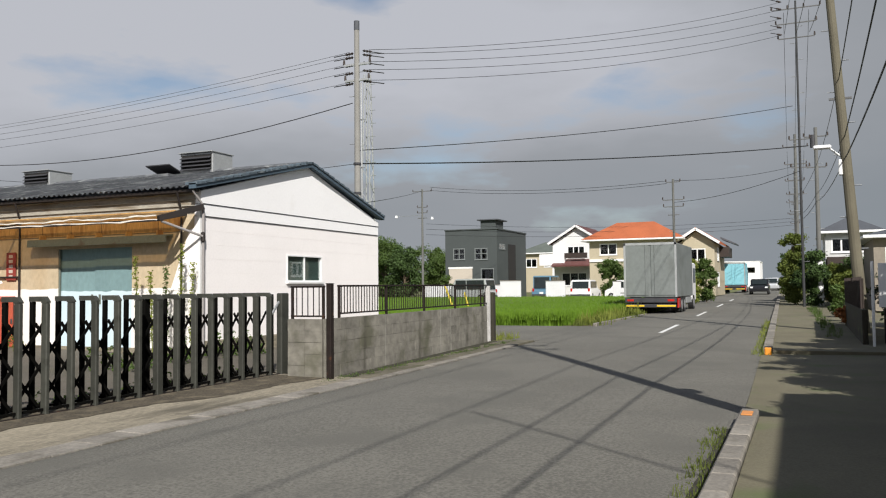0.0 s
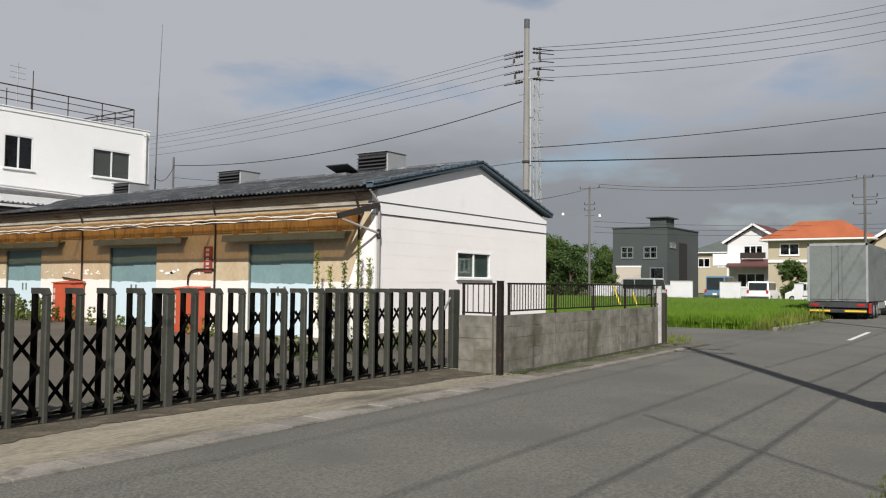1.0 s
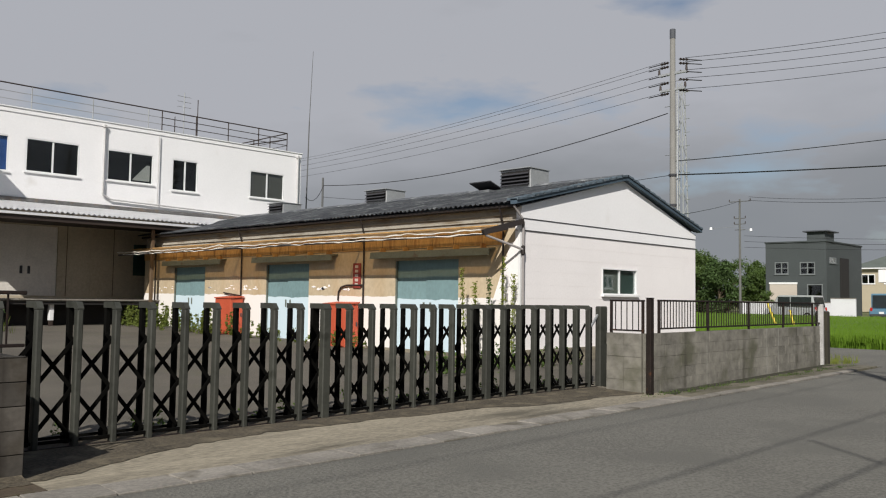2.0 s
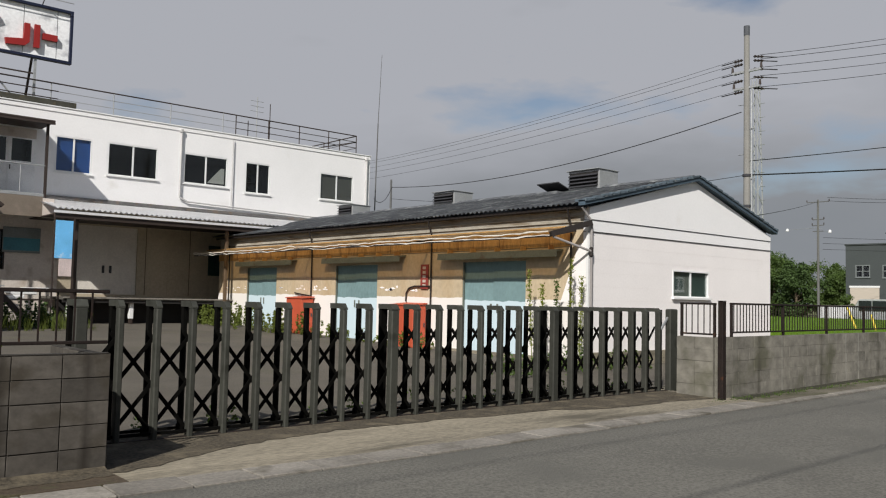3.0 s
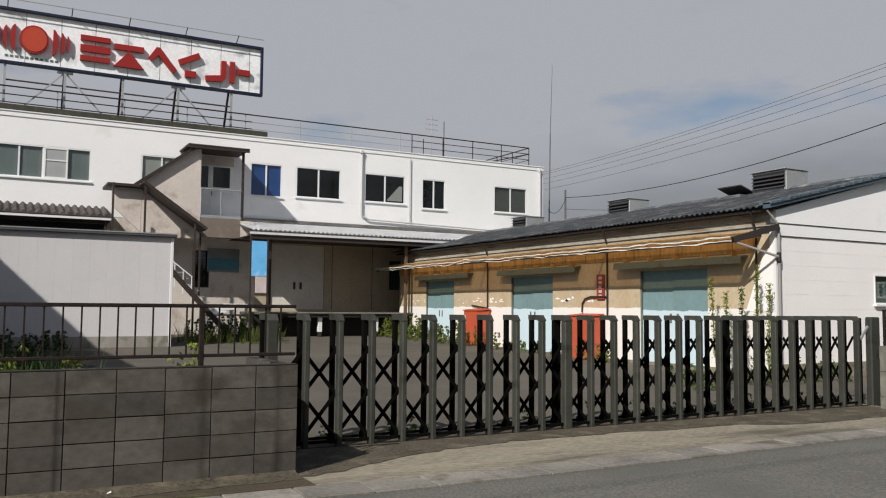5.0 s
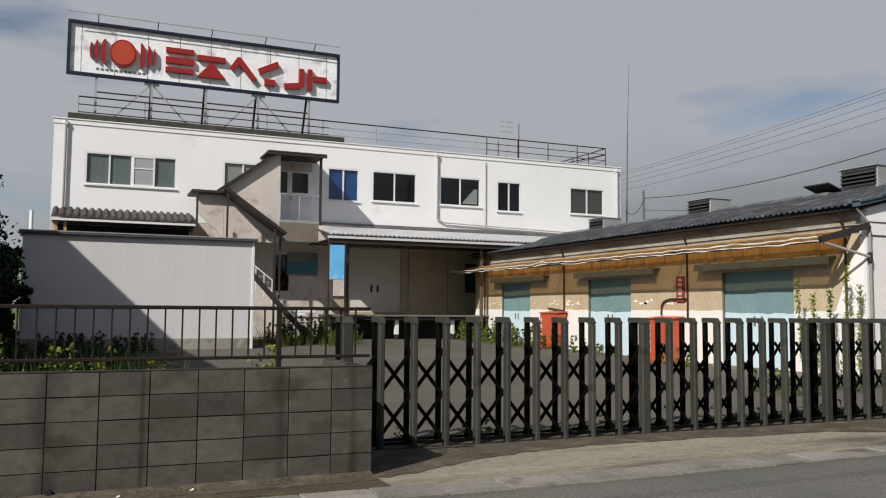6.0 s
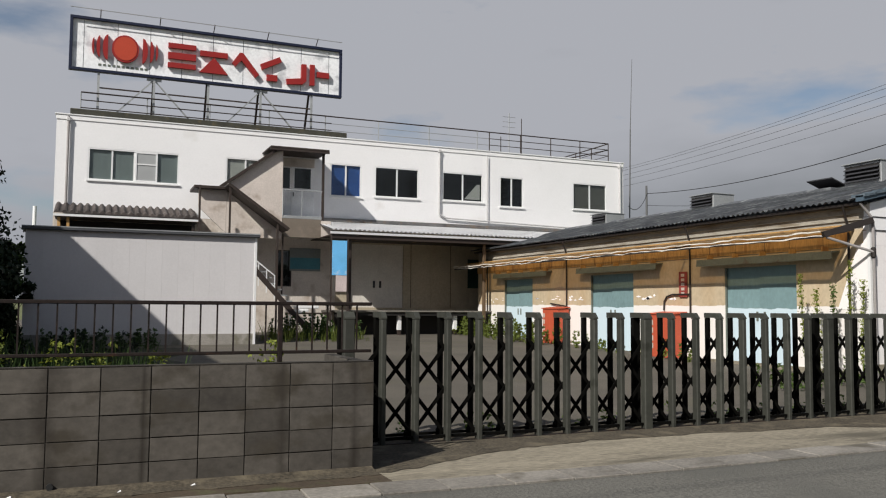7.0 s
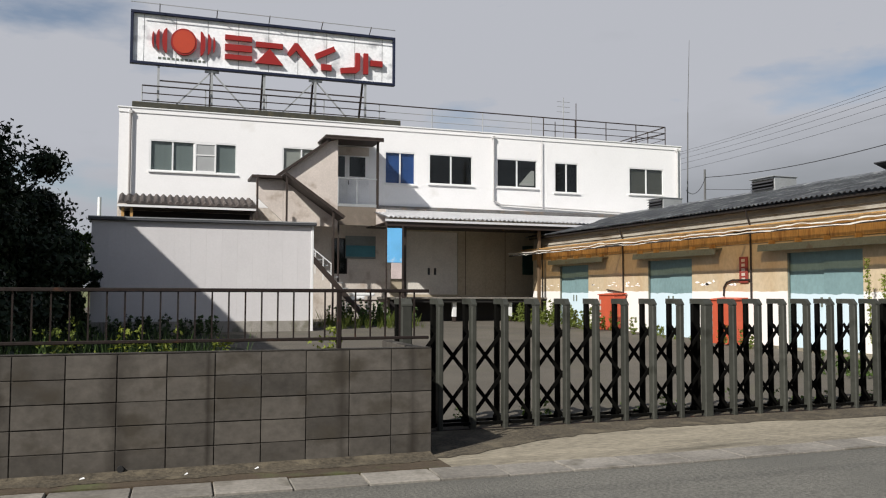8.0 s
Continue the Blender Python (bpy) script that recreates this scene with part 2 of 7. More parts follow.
RED_BOX = mat("red_painted_box", (0.47, 0.085, 0.040), 0.55, var=0.1, scale=2, fine=20, bump=0.05)
SIGN_RED = mat("sign_red", (0.30, 0.020, 0.018), 0.45, var=0.08, bump=0.02)
SIGN_ORANGE = mat("sign_orange_red", (0.47, 0.060, 0.028), 0.45, var=0.08, bump=0.02)
SIGN_BLUE = mat("navy_sign_frame", (0.010, 0.015, 0.040), 0.5, var=0.1, bump=0.03)
SIGN_WHITE = mat("weathered_sign_white", (0.88, 0.89, 0.90), 0.55, var=0.10, scale=1.0, fine=8, bump=0.04, stain=(0.46, 0.47, 0.49), stain_at=0.56)
PANEL_GREY = mat("pale_grey_panel", (0.62, 0.60, 0.60), 0.6, var=0.04, scale=0.8, fine=15, bump=0.05)
BROWN = mat("dark_brown_steel", (0.042, 0.030, 0.025), 0.6, 0.1, var=0.15, bump=0.08)
BEIGE = mat("beige_cladding", (0.61, 0.54, 0.485), 0.75, var=0.10, scale=1.0, fine=18, bump=0.08, stain=(0.36, 0.29, 0.23), stain_at=0.6)
SHED_GREY = mat("shed_roof_grey", (0.085, 0.088, 0.095), 0.6, 0.2, var=0.1, bump=0.05)
TILE = mat("brown_roof_tile", (0.062, 0.050, 0.045), 0.7, var=0.3, scale=4, fine=25, bump=0.2, piece=0.3, stain=(0.24, 0.23, 0.21), stain_at=0.60)
# near-black that carries the shade of unlit rooms and recesses in its colour
SHADE_BLACK = mat("dark_interior", (0.020, 0.018, 0.017), 0.9, var=0.1, bump=0.0)
WARE_DOOR = mat("pale_grey_door", (0.66, 0.62, 0.56), 0.6, var=0.10, scale=1.3, fine=14, bump=0.06)
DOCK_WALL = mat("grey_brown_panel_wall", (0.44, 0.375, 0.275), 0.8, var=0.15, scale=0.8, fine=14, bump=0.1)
GLASS = glass("window_glass")
CURTAIN = mat("grey_green_blind", (0.23, 0.25, 0.24), 0.85, var=0.1, stretch=(8, 8, 0.3), bump=0.05)
BLIND_BROWN = mat("brown_blind", (0.47, 0.44, 0.40), 0.85, var=0.1, stretch=(0.3, 0.3, 12), bump=0.05)
BLIND_DARK = mat("dark_brown_blind", (0.105, 0.095, 0.078), 0.85, var=0.15, stretch=(0.3, 0.3, 12), bump=0.05)
BLUE_SHEET = mat("blue_curtain", (0.022, 0.085, 0.30), 0.8, var=0.15, bump=0.05)
BLACK = mat("black_rubber", (0.018, 0.018, 0.018), 0.8, var=0.1, bump=0.05)
POLE = mat("concrete_pole", (0.235, 0.228, 0.21), 0.85, var=0.12, scale=1.2, fine=25, bump=0.15, stain=(0.20, 0.18, 0.155), stain_at=0.58)
POLE_FAR = mat("grey_weathered_pole", (0.13, 0.13, 0.122), 0.85, var=0.12, scale=1.2, fine=25, bump=0.1)
POLE_R = mat("brown_concrete_pole", (0.125, 0.112, 0.078), 0.85, var=0.14, scale=1.2, fine=25, bump=0.15)
CABLE = mat("black_cable", (0.022, 0.022, 0.024), 0.6, var=0.05, bump=0.0)
WHITE_LINE = mat("worn_road_paint", (0.62, 0.62, 0.60), 0.8, var=0.12, scale=4, fine=40, bump=0.15, stain=(0.25, 0.25, 0.24), stain_at=0.62)
LEAF = mat("green_leaf", (0.075, 0.118, 0.030), 0.6, var=0.35, scale=1.3, fine=6, bump=0.0, spec=0.25)
# green leaf darkened to near black, with deep shade put into the colour
LEAF_SHADE = mat("dark_leaf", (0.015, 0.026, 0.010), 0.6, var=0.35, scale=1.0, fine=6, bump=0.0, spec=0.2)
LEAF_YELLOW = mat("yellow_green_leaf", (0.19, 0.22, 0.045), 0.65, var=0.3, scale=2, fine=8, bump=0.0, spec=0.2)
RICE = mat("rice_green", (0.135, 0.235, 0.022), 0.6, var=0.18, scale=0.25, fine=5, bump=0.0, spec=0.2)
BARK = mat("bark", (0.10, 0.075, 0.05), 0.9, var=0.25, fine=30, bump=0.5)



def see_through(m, share, colour):
    """Lets light pass through a thin sheet, tinted."""
    n, l = m.node_tree.nodes, m.node_tree.links
    b, out = n["Principled BSDF"], n["Material Output"]
    tr, mx = n.new("ShaderNodeBsdfTranslucent"), n.new("ShaderNodeMixShader")
    tr.inputs[0].default_value = (*colour, 1)
    mx.inputs[0].default_value = share
    l.new(b.outputs[0], mx.inputs[1])
    l.new(tr.outputs[0], mx.inputs[2])
    clear, mx2 = n.new("ShaderNodeBsdfTransparent"), n.new("ShaderNodeMixShader")
    clear.inputs[0].default_value = (*colour, 1)
    mx2.inputs[0].default_value = 0.50
    l.new(mx.outputs[0], mx2.inputs[1])
    l.new(clear.outputs[0], mx2.inputs[2])
    l.new(mx2.outputs[0], out.inputs[0])


def thin_leaf(m, share, colour):
    """Leaves that let some light through."""
    n, l = m.node_tree.nodes, m.node_tree.links
    tr, mx = n.new("ShaderNodeBsdfTranslucent"), n.new("ShaderNodeMixShader")
    tr.inputs[0].default_value = (*colour, 1)
    mx.inputs[0].default_value = share
    l.new(n["Principled BSDF"].outputs[0], mx.inputs[1])
    l.new(tr.outputs[0], mx.inputs[2])
    l.new(mx.outputs[0], n["Material Output"].inputs[0])


def streaks(m, places, colour, strength=0.8):
    """Dark water runs down a wall: (x, half width) of each, with wandering edges."""
    n, l = m.node_tree.nodes, m.node_tree.links
    b = n["Principled BSDF"]
    below = b.inputs["Base Color"].links[0].from_socket
    geo, sep, wob, mp = n.new("ShaderNodeNewGeometry"), n.new("ShaderNodeSeparateXYZ"), n.new("ShaderNodeTexNoise"), n.new("ShaderNodeMapping")
    l.new(geo.outputs["Position"], sep.inputs[0])
    mp.inputs["Scale"].default_value = (2.5, 2.5, 1.6)
    l.new(geo.outputs["Position"], mp.inputs[0])
    l.new(mp.outputs[0], wob.inputs["Vector"])
    wob.inputs["Scale"].default_value, wob.inputs["Detail"].default_value = 2.0, 6
    for x, half in places:
        off, size, shift = [n.new("ShaderNodeMath") for _ in range(3)]
        r, mx = n.new("ShaderNodeMapRange"), n.new("ShaderNodeMix")
        off.operation, size.operation, shift.operation = "SUBTRACT", "ABSOLUTE", "MULTIPLY_ADD"
        l.new(sep.outputs["X"], off.inputs[0])
        off.inputs[1].default_value = x
        l.new(off.outputs[0], size.inputs[0])
        l.new(wob.outputs[0], shift.inputs[0])
        shift.inputs[1].default_value = 2.4 * half
        l.new(size.outputs[0], shift.inputs[2])
        r.inputs["From Min"].default_value, r.inputs["From Max"].default_value = 1.0 * half, 2.2 * half
        r.inputs["To Min"].default_value, r.inputs["To Max"].default_value = strength, 0.0
        l.new(shift.outputs[0], r.inputs["Value"])
        mx.data_type = "RGBA"
        l.new(r.outputs[0], mx.inputs["Factor"])
        l.new(below, mx.inputs["A"])
        mx.inputs["B"].default_value = (*colour, 1)
        below = mx.outputs["Result"]
    l.new(below, b.inputs["Base Color"])


streaks(BLOCK, ((-0.27, 0.13), (-2.3, 0.4), (-1.2, 0.07), (1.72, 0.08), (2.42, 0.06), (0.50, 0.03)), (0.026, 0.021, 0.016), 0.9)
streaks(BLOCK_PALE, ((14.35, 0.10), (17.1, 0.12), (20.3, 0.16), (21.6, 0.2)), (0.055, 0.050, 0.036), 0.7)
streaks(BLOCK_PALE, ((15.3, 0.03), (18.4, 0.05), (19.1, 0.035)), (0.36, 0.35, 0.31), 0.6)
LEAF_DEEP = mat("deep_green_leaf", (0.046, 0.078, 0.022), 0.6, var=0.4, scale=1.0, fine=6, bump=0.0, spec=0.2)
LEAF_MID = mat("olive_leaf", (0.115, 0.145, 0.032), 0.65, var=0.2, scale=1.6, fine=7, bump=0.0, spec=0.2)
for leaf_mat, tone in ((LEAF_MID, (0.22, 0.25, 0.04)), (LEAF, (0.13, 0.20, 0.03)), (LEAF_YELLOW, (0.28, 0.32, 0.04)), (RICE, (0.16, 0.28, 0.02))):
    thin_leaf(leaf_mat, 0.3, tone)
see_through(AWNING, 0.55, (0.95, 0.80, 0.58))
POLE_DARK = mat("dark_steel_pole", (0.11, 0.11, 0.11), 0.7, var=0.15, bump=0.1)
# for moss along the wall, and for painted shade at kerb and yard
MOSS_SHADE = mat("dark_mossy_dirt", (0.034, 0.031, 0.020), 0.95, var=0.3, scale=3, fine=30, bump=0.7, stain=(0.055, 0.070, 0.020), stain_at=0.56, joined=True, grain=2.0)
FOOT_DIRT = mat("brown_foot_dirt", (0.073, 0.060, 0.041), 0.95, var=0.35, scale=2.0, fine=26, bump=0.7, stain=(0.135, 0.112, 0.075), stain_at=0.52, joined=True, grain=2.0)
MORTAR_PALE = mat("grey_mortar", (0.165, 0.155, 0.130), 0.95, var=0.25, scale=1.4, fine=30, bump=0.3, stain=(0.085, 0.078, 0.058), stain_at=0.52, joined=True)


# ---- mesh helpers ----
def box(bm, lo, hi, bevel=0.0):
    (a, b, c), (d, e, f) = lo, hi
    v = [bm.verts.new(p) for p in ((a, b, c), (d, b, c), (d, e, c), (a, e, c), (a, b, f), (d, b, f), (d, e, f), (a, e, f))]
    fs = [bm.faces.new([v[i] for i in q]) for q in ((3, 2, 1, 0), (4, 5, 6, 7), (0, 1, 5, 4), (1, 2, 6, 5), (2, 3, 7, 6), (3, 0, 4, 7))]
    if bevel:
        es = {e for q in fs for e in q.edges}
        bmesh.ops.bevel(bm, geom=list(es), offset=bevel, segments=1, affect="EDGES", clamp_overlap=True)
    return bm


def tube(bm, p, q, r0, r1=None, seg=8):
    p, q = Vector(p), Vector(q)
    r1 = r0 if r1 is None else r1
    turn = (q - p).to_track_quat("Z", "Y").to_matrix()
    rings = []
    for c, r in ((p, r0), (q, r1)):
        rings.append([bm.verts.new(c + turn @ Vector((r * math.cos(2 * math.pi * k / seg), r * math.sin(2 * math.pi * k / seg), 0))) for k in range(seg)])
    for k in range(seg):
        bm.faces.new((rings[0][k], rings[0][(k + 1) % seg], rings[1][(k + 1) % seg], rings[1][k]))
    bm.faces.new(rings[0][::-1])
    bm.faces.new(rings[1])
    return bm


def beam(bm, p, q, w, h):
    """A square bar from p to q, w across and h high."""
    p, q = Vector(p), Vector(q)
    d = (q - p).normalized()
    up = Vector((0, 0, 1)) if abs(d.z) < 0.95 else Vector((0, 1, 0))
    s = d.cross(up).normalized()
    u = s.cross(d)
    v = [bm.verts.new(c + s * a * w / 2 + u * b * h / 2) for c in (p, q) for a, b in ((-1, -1), (1, -1), (1, 1), (-1, 1))]
    for f in ((0, 1, 2, 3), (7, 6, 5, 4), (4, 5, 1, 0), (5, 6, 2, 1), (6, 7, 3, 2), (7, 4, 0, 3)):
        bm.faces.new([v[i] for i in f])
    return bm


def prism(bm, outline, way):
    """The flat outline (3D points in order), thickened along way."""
    way = Vector(way)
    a = [bm.verts.new(p) for p in outline]
    b = [bm.verts.new(Vector(p) + way) for p in outline]
    bm.faces.new(a[::-1])
    bm.faces.new(b)
    for k in range(len(a)):
        j = (k + 1) % len(a)
        bm.faces.new((a[k], a[j], b[j], b[k]))
    bmesh.ops.recalc_face_normals(bm, faces=bm.faces[:])
    return bm


def mesh_of(name, bm, material, smooth=False):
    me = bpy.data.meshes.new(name)
    bm.to_mesh(me)
    bm.free()
    if smooth:
        me.polygons.foreach_set("use_smooth", [True] * len(me.polygons))
    if material:
        me.materials.append(material)
    return me


def part(name, bm, material, parent, label="", smooth=False):
    ob = new(name, mesh_of(name, bm, material, smooth))
    ob.parent = parent
    if label:
        ob["label"] = label
    return ob


def thing(name, loc, label, category, group="", kind="", turn=0.0):
    ob = new(name)
    ob.empty_display_size = 0.2
    ob.matrix_basis = pose(*loc, 0, 0, turn)
    return tagged(ob, label, category, group, kind)


def solid(name, bm, material, label, category="", group="", kind="", smooth=False, loc=(0, 0, 0)):
    ob = new(name, mesh_of(name, bm, material, smooth))
    ob.location = loc
    return tagged(ob, label, category, group, kind)


def bm_box(lo, hi, bevel=0.0):
    return box(bmesh.new(), lo, hi, bevel)


def bm_tube(*args, **kw):
    return tube(bmesh.new(), *args, **kw)


def grid_wall(bm, axis, at, thick, u0, u1, z0, z1, holes):
    """A wall in the plane axis = at (thickness to the + side), from u0 to u1, with openings (u0, u1, z0, z1) cut through."""
    us = sorted({u0, u1, *(h[0] for h in holes), *(h[1] for h in holes)})
    for a, b in zip(us, us[1:]):
        cuts = sorted((h[2], h[3]) for h in holes if h[0] <= a + 1e-6 and h[1] >= b - 1e-6)
        z = z0
        for lo, hi in cuts + [(z1, z1)]:
            if lo > z + 1e-6:
                if axis == "y":
                    box(bm, (a, at, z), (b, at + thick, lo))
                else:
                    box(bm, (at, a, z), (at + thick, b, lo))
            z = max(z, hi)
    bmesh.ops.remove_doubles(bm, verts=bm.verts[:], dist=0.0005)
    return bm


def blades(name, spots, height, width, material, label, category, seed, lean=0.35, per=5, kind="stuff"):
    """Tufts of thin blades at the given spots (x, y, z, scale), in one mesh."""
    rng = np.random.default_rng(seed)
    spots = np.repeat(np.asarray(spots, float), per, axis=0)
    k = len(spots)
    ang, h = rng.uniform(0, 2 * np.pi, k), height * spots[:, 3] * rng.uniform(0.55, 1.15, k)
    root = spots[:, :3] + np.c_[rng.normal(0, width * 3.0, (k, 2)), np.zeros(k)]
    side = np.c_[np.cos(ang), np.sin(ang), np.zeros(k)] * width / 2
    tip = root + np.c_[-np.sin(ang) * h * lean * rng.uniform(0, 1, k), np.cos(ang) * h * lean * rng.uniform(0, 1, k), h]
    mid = root * 0.5 + tip * 0.5 + np.c_[np.zeros((k, 2)), h * 0.1]
    verts = np.stack([root - side, root + side, mid + side * 0.8, tip, mid - side * 0.8], 1).reshape(-1, 3)
    me = bpy.data.meshes.new(name)
    me.from_pydata(verts.tolist(), [], (np.arange(k)[:, None] * 5 + np.arange(5)).tolist())
    me.materials.append(material)
    return tagged(new(name, me), label, category, kind=kind)


def gz(x):
    """The road's height: level near the gate, rising gently further on."""
    d = x - 12.0
    return 0.0 if d <= 0 else 0.008 * (d - 2) if d > 4 else 0.001 * d * d


def bend(x):
    """How far the road's line drifts sideways beyond the gate."""
    return 0.02 * max(0.0, x - 12.0)


def bent(ob):
    """Shifts a mesh that lies along the road by the road's drift."""
    for v in ob.data.vertices:
        v.co.y += bend(v.co.x)
    return ob


def yz(y):
    """The yard's height behind the gate."""
    return 0.02 + 0.4 * max(0.0, y - 9.6) / 21.5


def strip(x0, x1, y0, y1, height, nx=2, ny=2, skirt=0.15):
    """A sheet over a rectangle at height(x, y), with a skirt below its rim."""
    bm = bmesh.new()
    xs, ys = np.linspace(x0, x1, nx + 1), np.linspace(y0, y1, ny + 1)
    g = [[bm.verts.new((x, y, height(x, y))) for y in ys] for x in xs]
    for i in range(nx):
        for j in range(ny):
            bm.faces.new((g[i][j], g[i + 1][j], g[i + 1][j + 1], g[i][j + 1]))
    rim = [g[i][0] for i in range(nx + 1)] + [g[nx][j] for j in range(1, ny + 1)] + [g[i][ny] for i in range(nx - 1, -1, -1)] + [g[0][j] for j in range(ny - 1, 0, -1)]
    low = [bm.verts.new((v.co.x, v.co.y, v.co.z - skirt)) for v in rim]
    for k in range(len(rim)):
        j = (k + 1) % len(rim)
        bm.faces.new((rim[j], rim[k], low[k], low[j]))
    return bm

# ---- ground ----
bm = bmesh.new()
gxs = [-1500, -60, -10, 12, 14, 16, 30, 60, 100, 160, 400, 1800]
gys = [-1200, -60, 0, 8, 30, 60, 120, 1500]
gg = [[bm.verts.new((x, y, gz(min(x, 160)) - 0.09)) for y in gys] for x in gxs]
for i in range(len(gxs) - 1):
    for j in range(len(gys) - 1):
        bm.faces.new((gg[i][j], gg[i + 1][j], gg[i + 1][j + 1], gg[i][j + 1]))
solid("ground", bm, SOIL, "flat grassy soil running to the horizon", kind="structure")


def road_z(x, y):
    return gz(x) + 0.02 * math.sin(math.pi * min(1, max(0, (y - 0.8) / 6.1)))


solid("road", strip(-14, 160, 0.78, 6.87, road_z, 88, 6), ASPHALT, "worn grey asphalt road with faint tyre tracks", kind="structure")
for v in bpy.data.objects["road"].data.vertices:
    v.co.y += bend(v.co.x) * (1.0 - 0.75 * (v.co.y - 0.78) / 6.09)
solid("side_road", strip(22.9, 30.2, 6.874, 60, lambda x, y: gz(x) - 0.004, 8, 6), ASPHALT, "asphalt side road beside the green field", kind="structure")
solid("yard", strip(-12, 22.6, 9.55, 48, lambda x, y: yz(y), 4, 24), YARD, "patched dark asphalt yard behind the gate", kind="structure")
solid("apron", strip(2.62, 13.25, 7.05, 9.55, lambda x, y: 0.012 + 0.012 * (y - 7.3), 8, 4), APRON, "dusty concrete apron in front of the folding gate", kind="structure")
verge = strip(-12, 2.616, 7.305, 9.55, lambda x, y: 0.03 + 0.03 * (y > 7.9), 60, 4)
for v in verge.verts:
    if abs(v.co.y - 7.305) < 1e-4:
        v.co.y = float(np.interp(v.co.x, (-12, -0.8, 2.6), (7.40, 7.31, 7.19))) + 0.03 * noise.noise((v.co.x * 3, 2.0, 0))
solid("verge", verge, DIRT, "strip of dirt at the foot of the block wall", kind="structure")
solid("verge", strip(13.255, 22.9, 7.10, 9.55, lambda x, y: gz(x) + 0.006, 10, 3), mat("grey_dirt", (0.125, 0.112, 0.082), 0.95, var=0.3, scale=1.6, fine=26, bump=0.5, stain=(0.060, 0.062, 0.028), stain_at=0.52), "strip of dusty dirt under the block wall", kind="structure")

pavement = solid("pavement", strip(-14, 10.45, -3.2, 0.545, lambda x, y: 0.10 + 0.01 * math.sin(x), 20, 4), PATH_TOP, "mossy asphalt pavement behind a raised kerb", kind="structure")
bent(solid("pavement", strip(10.454, 19.9, -3.2, 0.776, lambda x, y: gz(x) + 0.012 + 0.03 * max(0, 0.7 - y) / 3, 6, 4), PATH_TOP, "lowered pavement crossing at a driveway", kind="structure"))
bent(solid("pavement", strip(19.904, 120, -3.4, 0.545, lambda x, y: gz(x) + 0.10, 40, 3), PATH_TOP, "narrow asphalt pavement with weeds", kind="structure"))

# kerb stones beside the pavement
kerb = thing("kerb", (0, 0, 0), "row of weathered concrete kerb stones", "kerb", kind="structure")
kerb_mesh = mesh_of("kerb_stone", bm_box((0.006, 0.555, -0.08), (0.594, 0.755, 0.155), 0.018), CONCRETE)
for n in range(150):
    x = -9.2 + 0.6 * n
    if x > 10.0 and x < 19.7:
        continue
    ob = new("kerb_stone", kerb_mesh)
    ob.parent, ob.location = kerb, (x, bend(x), gz(x))
# dark strip on the road that paints the shadow cast by the kerb
channel = strip(-9, 9.98, 0.782, 0.90, lambda x, y: 0.006 + 0.02 * math.sin(math.pi * (y - 0.8) / 6.1 if y > 0.8 else 0), 120, 2, 0.004)
for v in channel.verts:
    if v.co.y > 0.88:
        v.co.y += 0.05 * noise.noise((v.co.x * 2.3, 4.0, 0)) + 0.02 * noise.noise((v.co.x * 9, 4.0, 3))
solid("moss_strip", channel, MOSS_SHADE, "dark strip along the kerb, painted as the kerb's shadow", kind="structure")
part("reflector_stud", bm_box((10.02, 0.60, 0.155), (10.30, 0.72, 0.172), 0.006), mat("orange_stud", (0.62, 0.25, 0.07), 0.5), kerb, "faded orange reflector stud")
part("reflector_stud", bm_box((19.64, 0.72, 0.05), (19.78, 0.86, 0.22), 0.02), mat("orange_block", (0.70, 0.26, 0.03), 0.55), kerb, "orange end block of the kerb")

# gutter slabs along the far edge of the road
gutter = thing("gutter", (0, 0, 0), "pale concrete gutter slabs along the road's edge", "gutter", kind="structure")


def gutter_y(x):
    """The near edge of the slabs, which wanders a little along the road."""
    return float(np.interp(x, (-12, -0.8, 3.0, 5.0, 12.0, 25.0), (6.98, 6.89, 6.76, 6.73, 6.89, 7.05)))


def slab_bm(deep, length):
    m = bm_box((0.005, 0.0, -0.1), (length - 0.005, deep, 0.022), 0.008)
    return mesh_of("slab", m, CONCRETE)


slab_mesh, half_mesh = slab_bm(0.42, 0.627), slab_bm(0.20, 0.627)
for n in range(53):
    x = -12.04 + 0.627 * n
    ob = new("slab", slab_mesh if x < 12.6 else half_mesh)
    slope = math.degrees(math.atan2(gutter_y(x + 0.627) - gutter_y(x), 0.627))
    ob.parent = gutter
    ob.matrix_basis = pose(x, gutter_y(x), gz(x) + 0.004 * math.sin(n * 2.3), 0.5 * math.sin(n * 1.7), 0, slope)
for x in (34.6, 46.5, 58.5, 70.5):
    bent(solid("lane_line", strip(x - 8.0, x - 3.4, 3.80, 3.93, lambda x, y: road_z(x, y) + 0.006, 6, 1, 0.004), WHITE_LINE, "worn white dash of the centre line", kind="structure"))

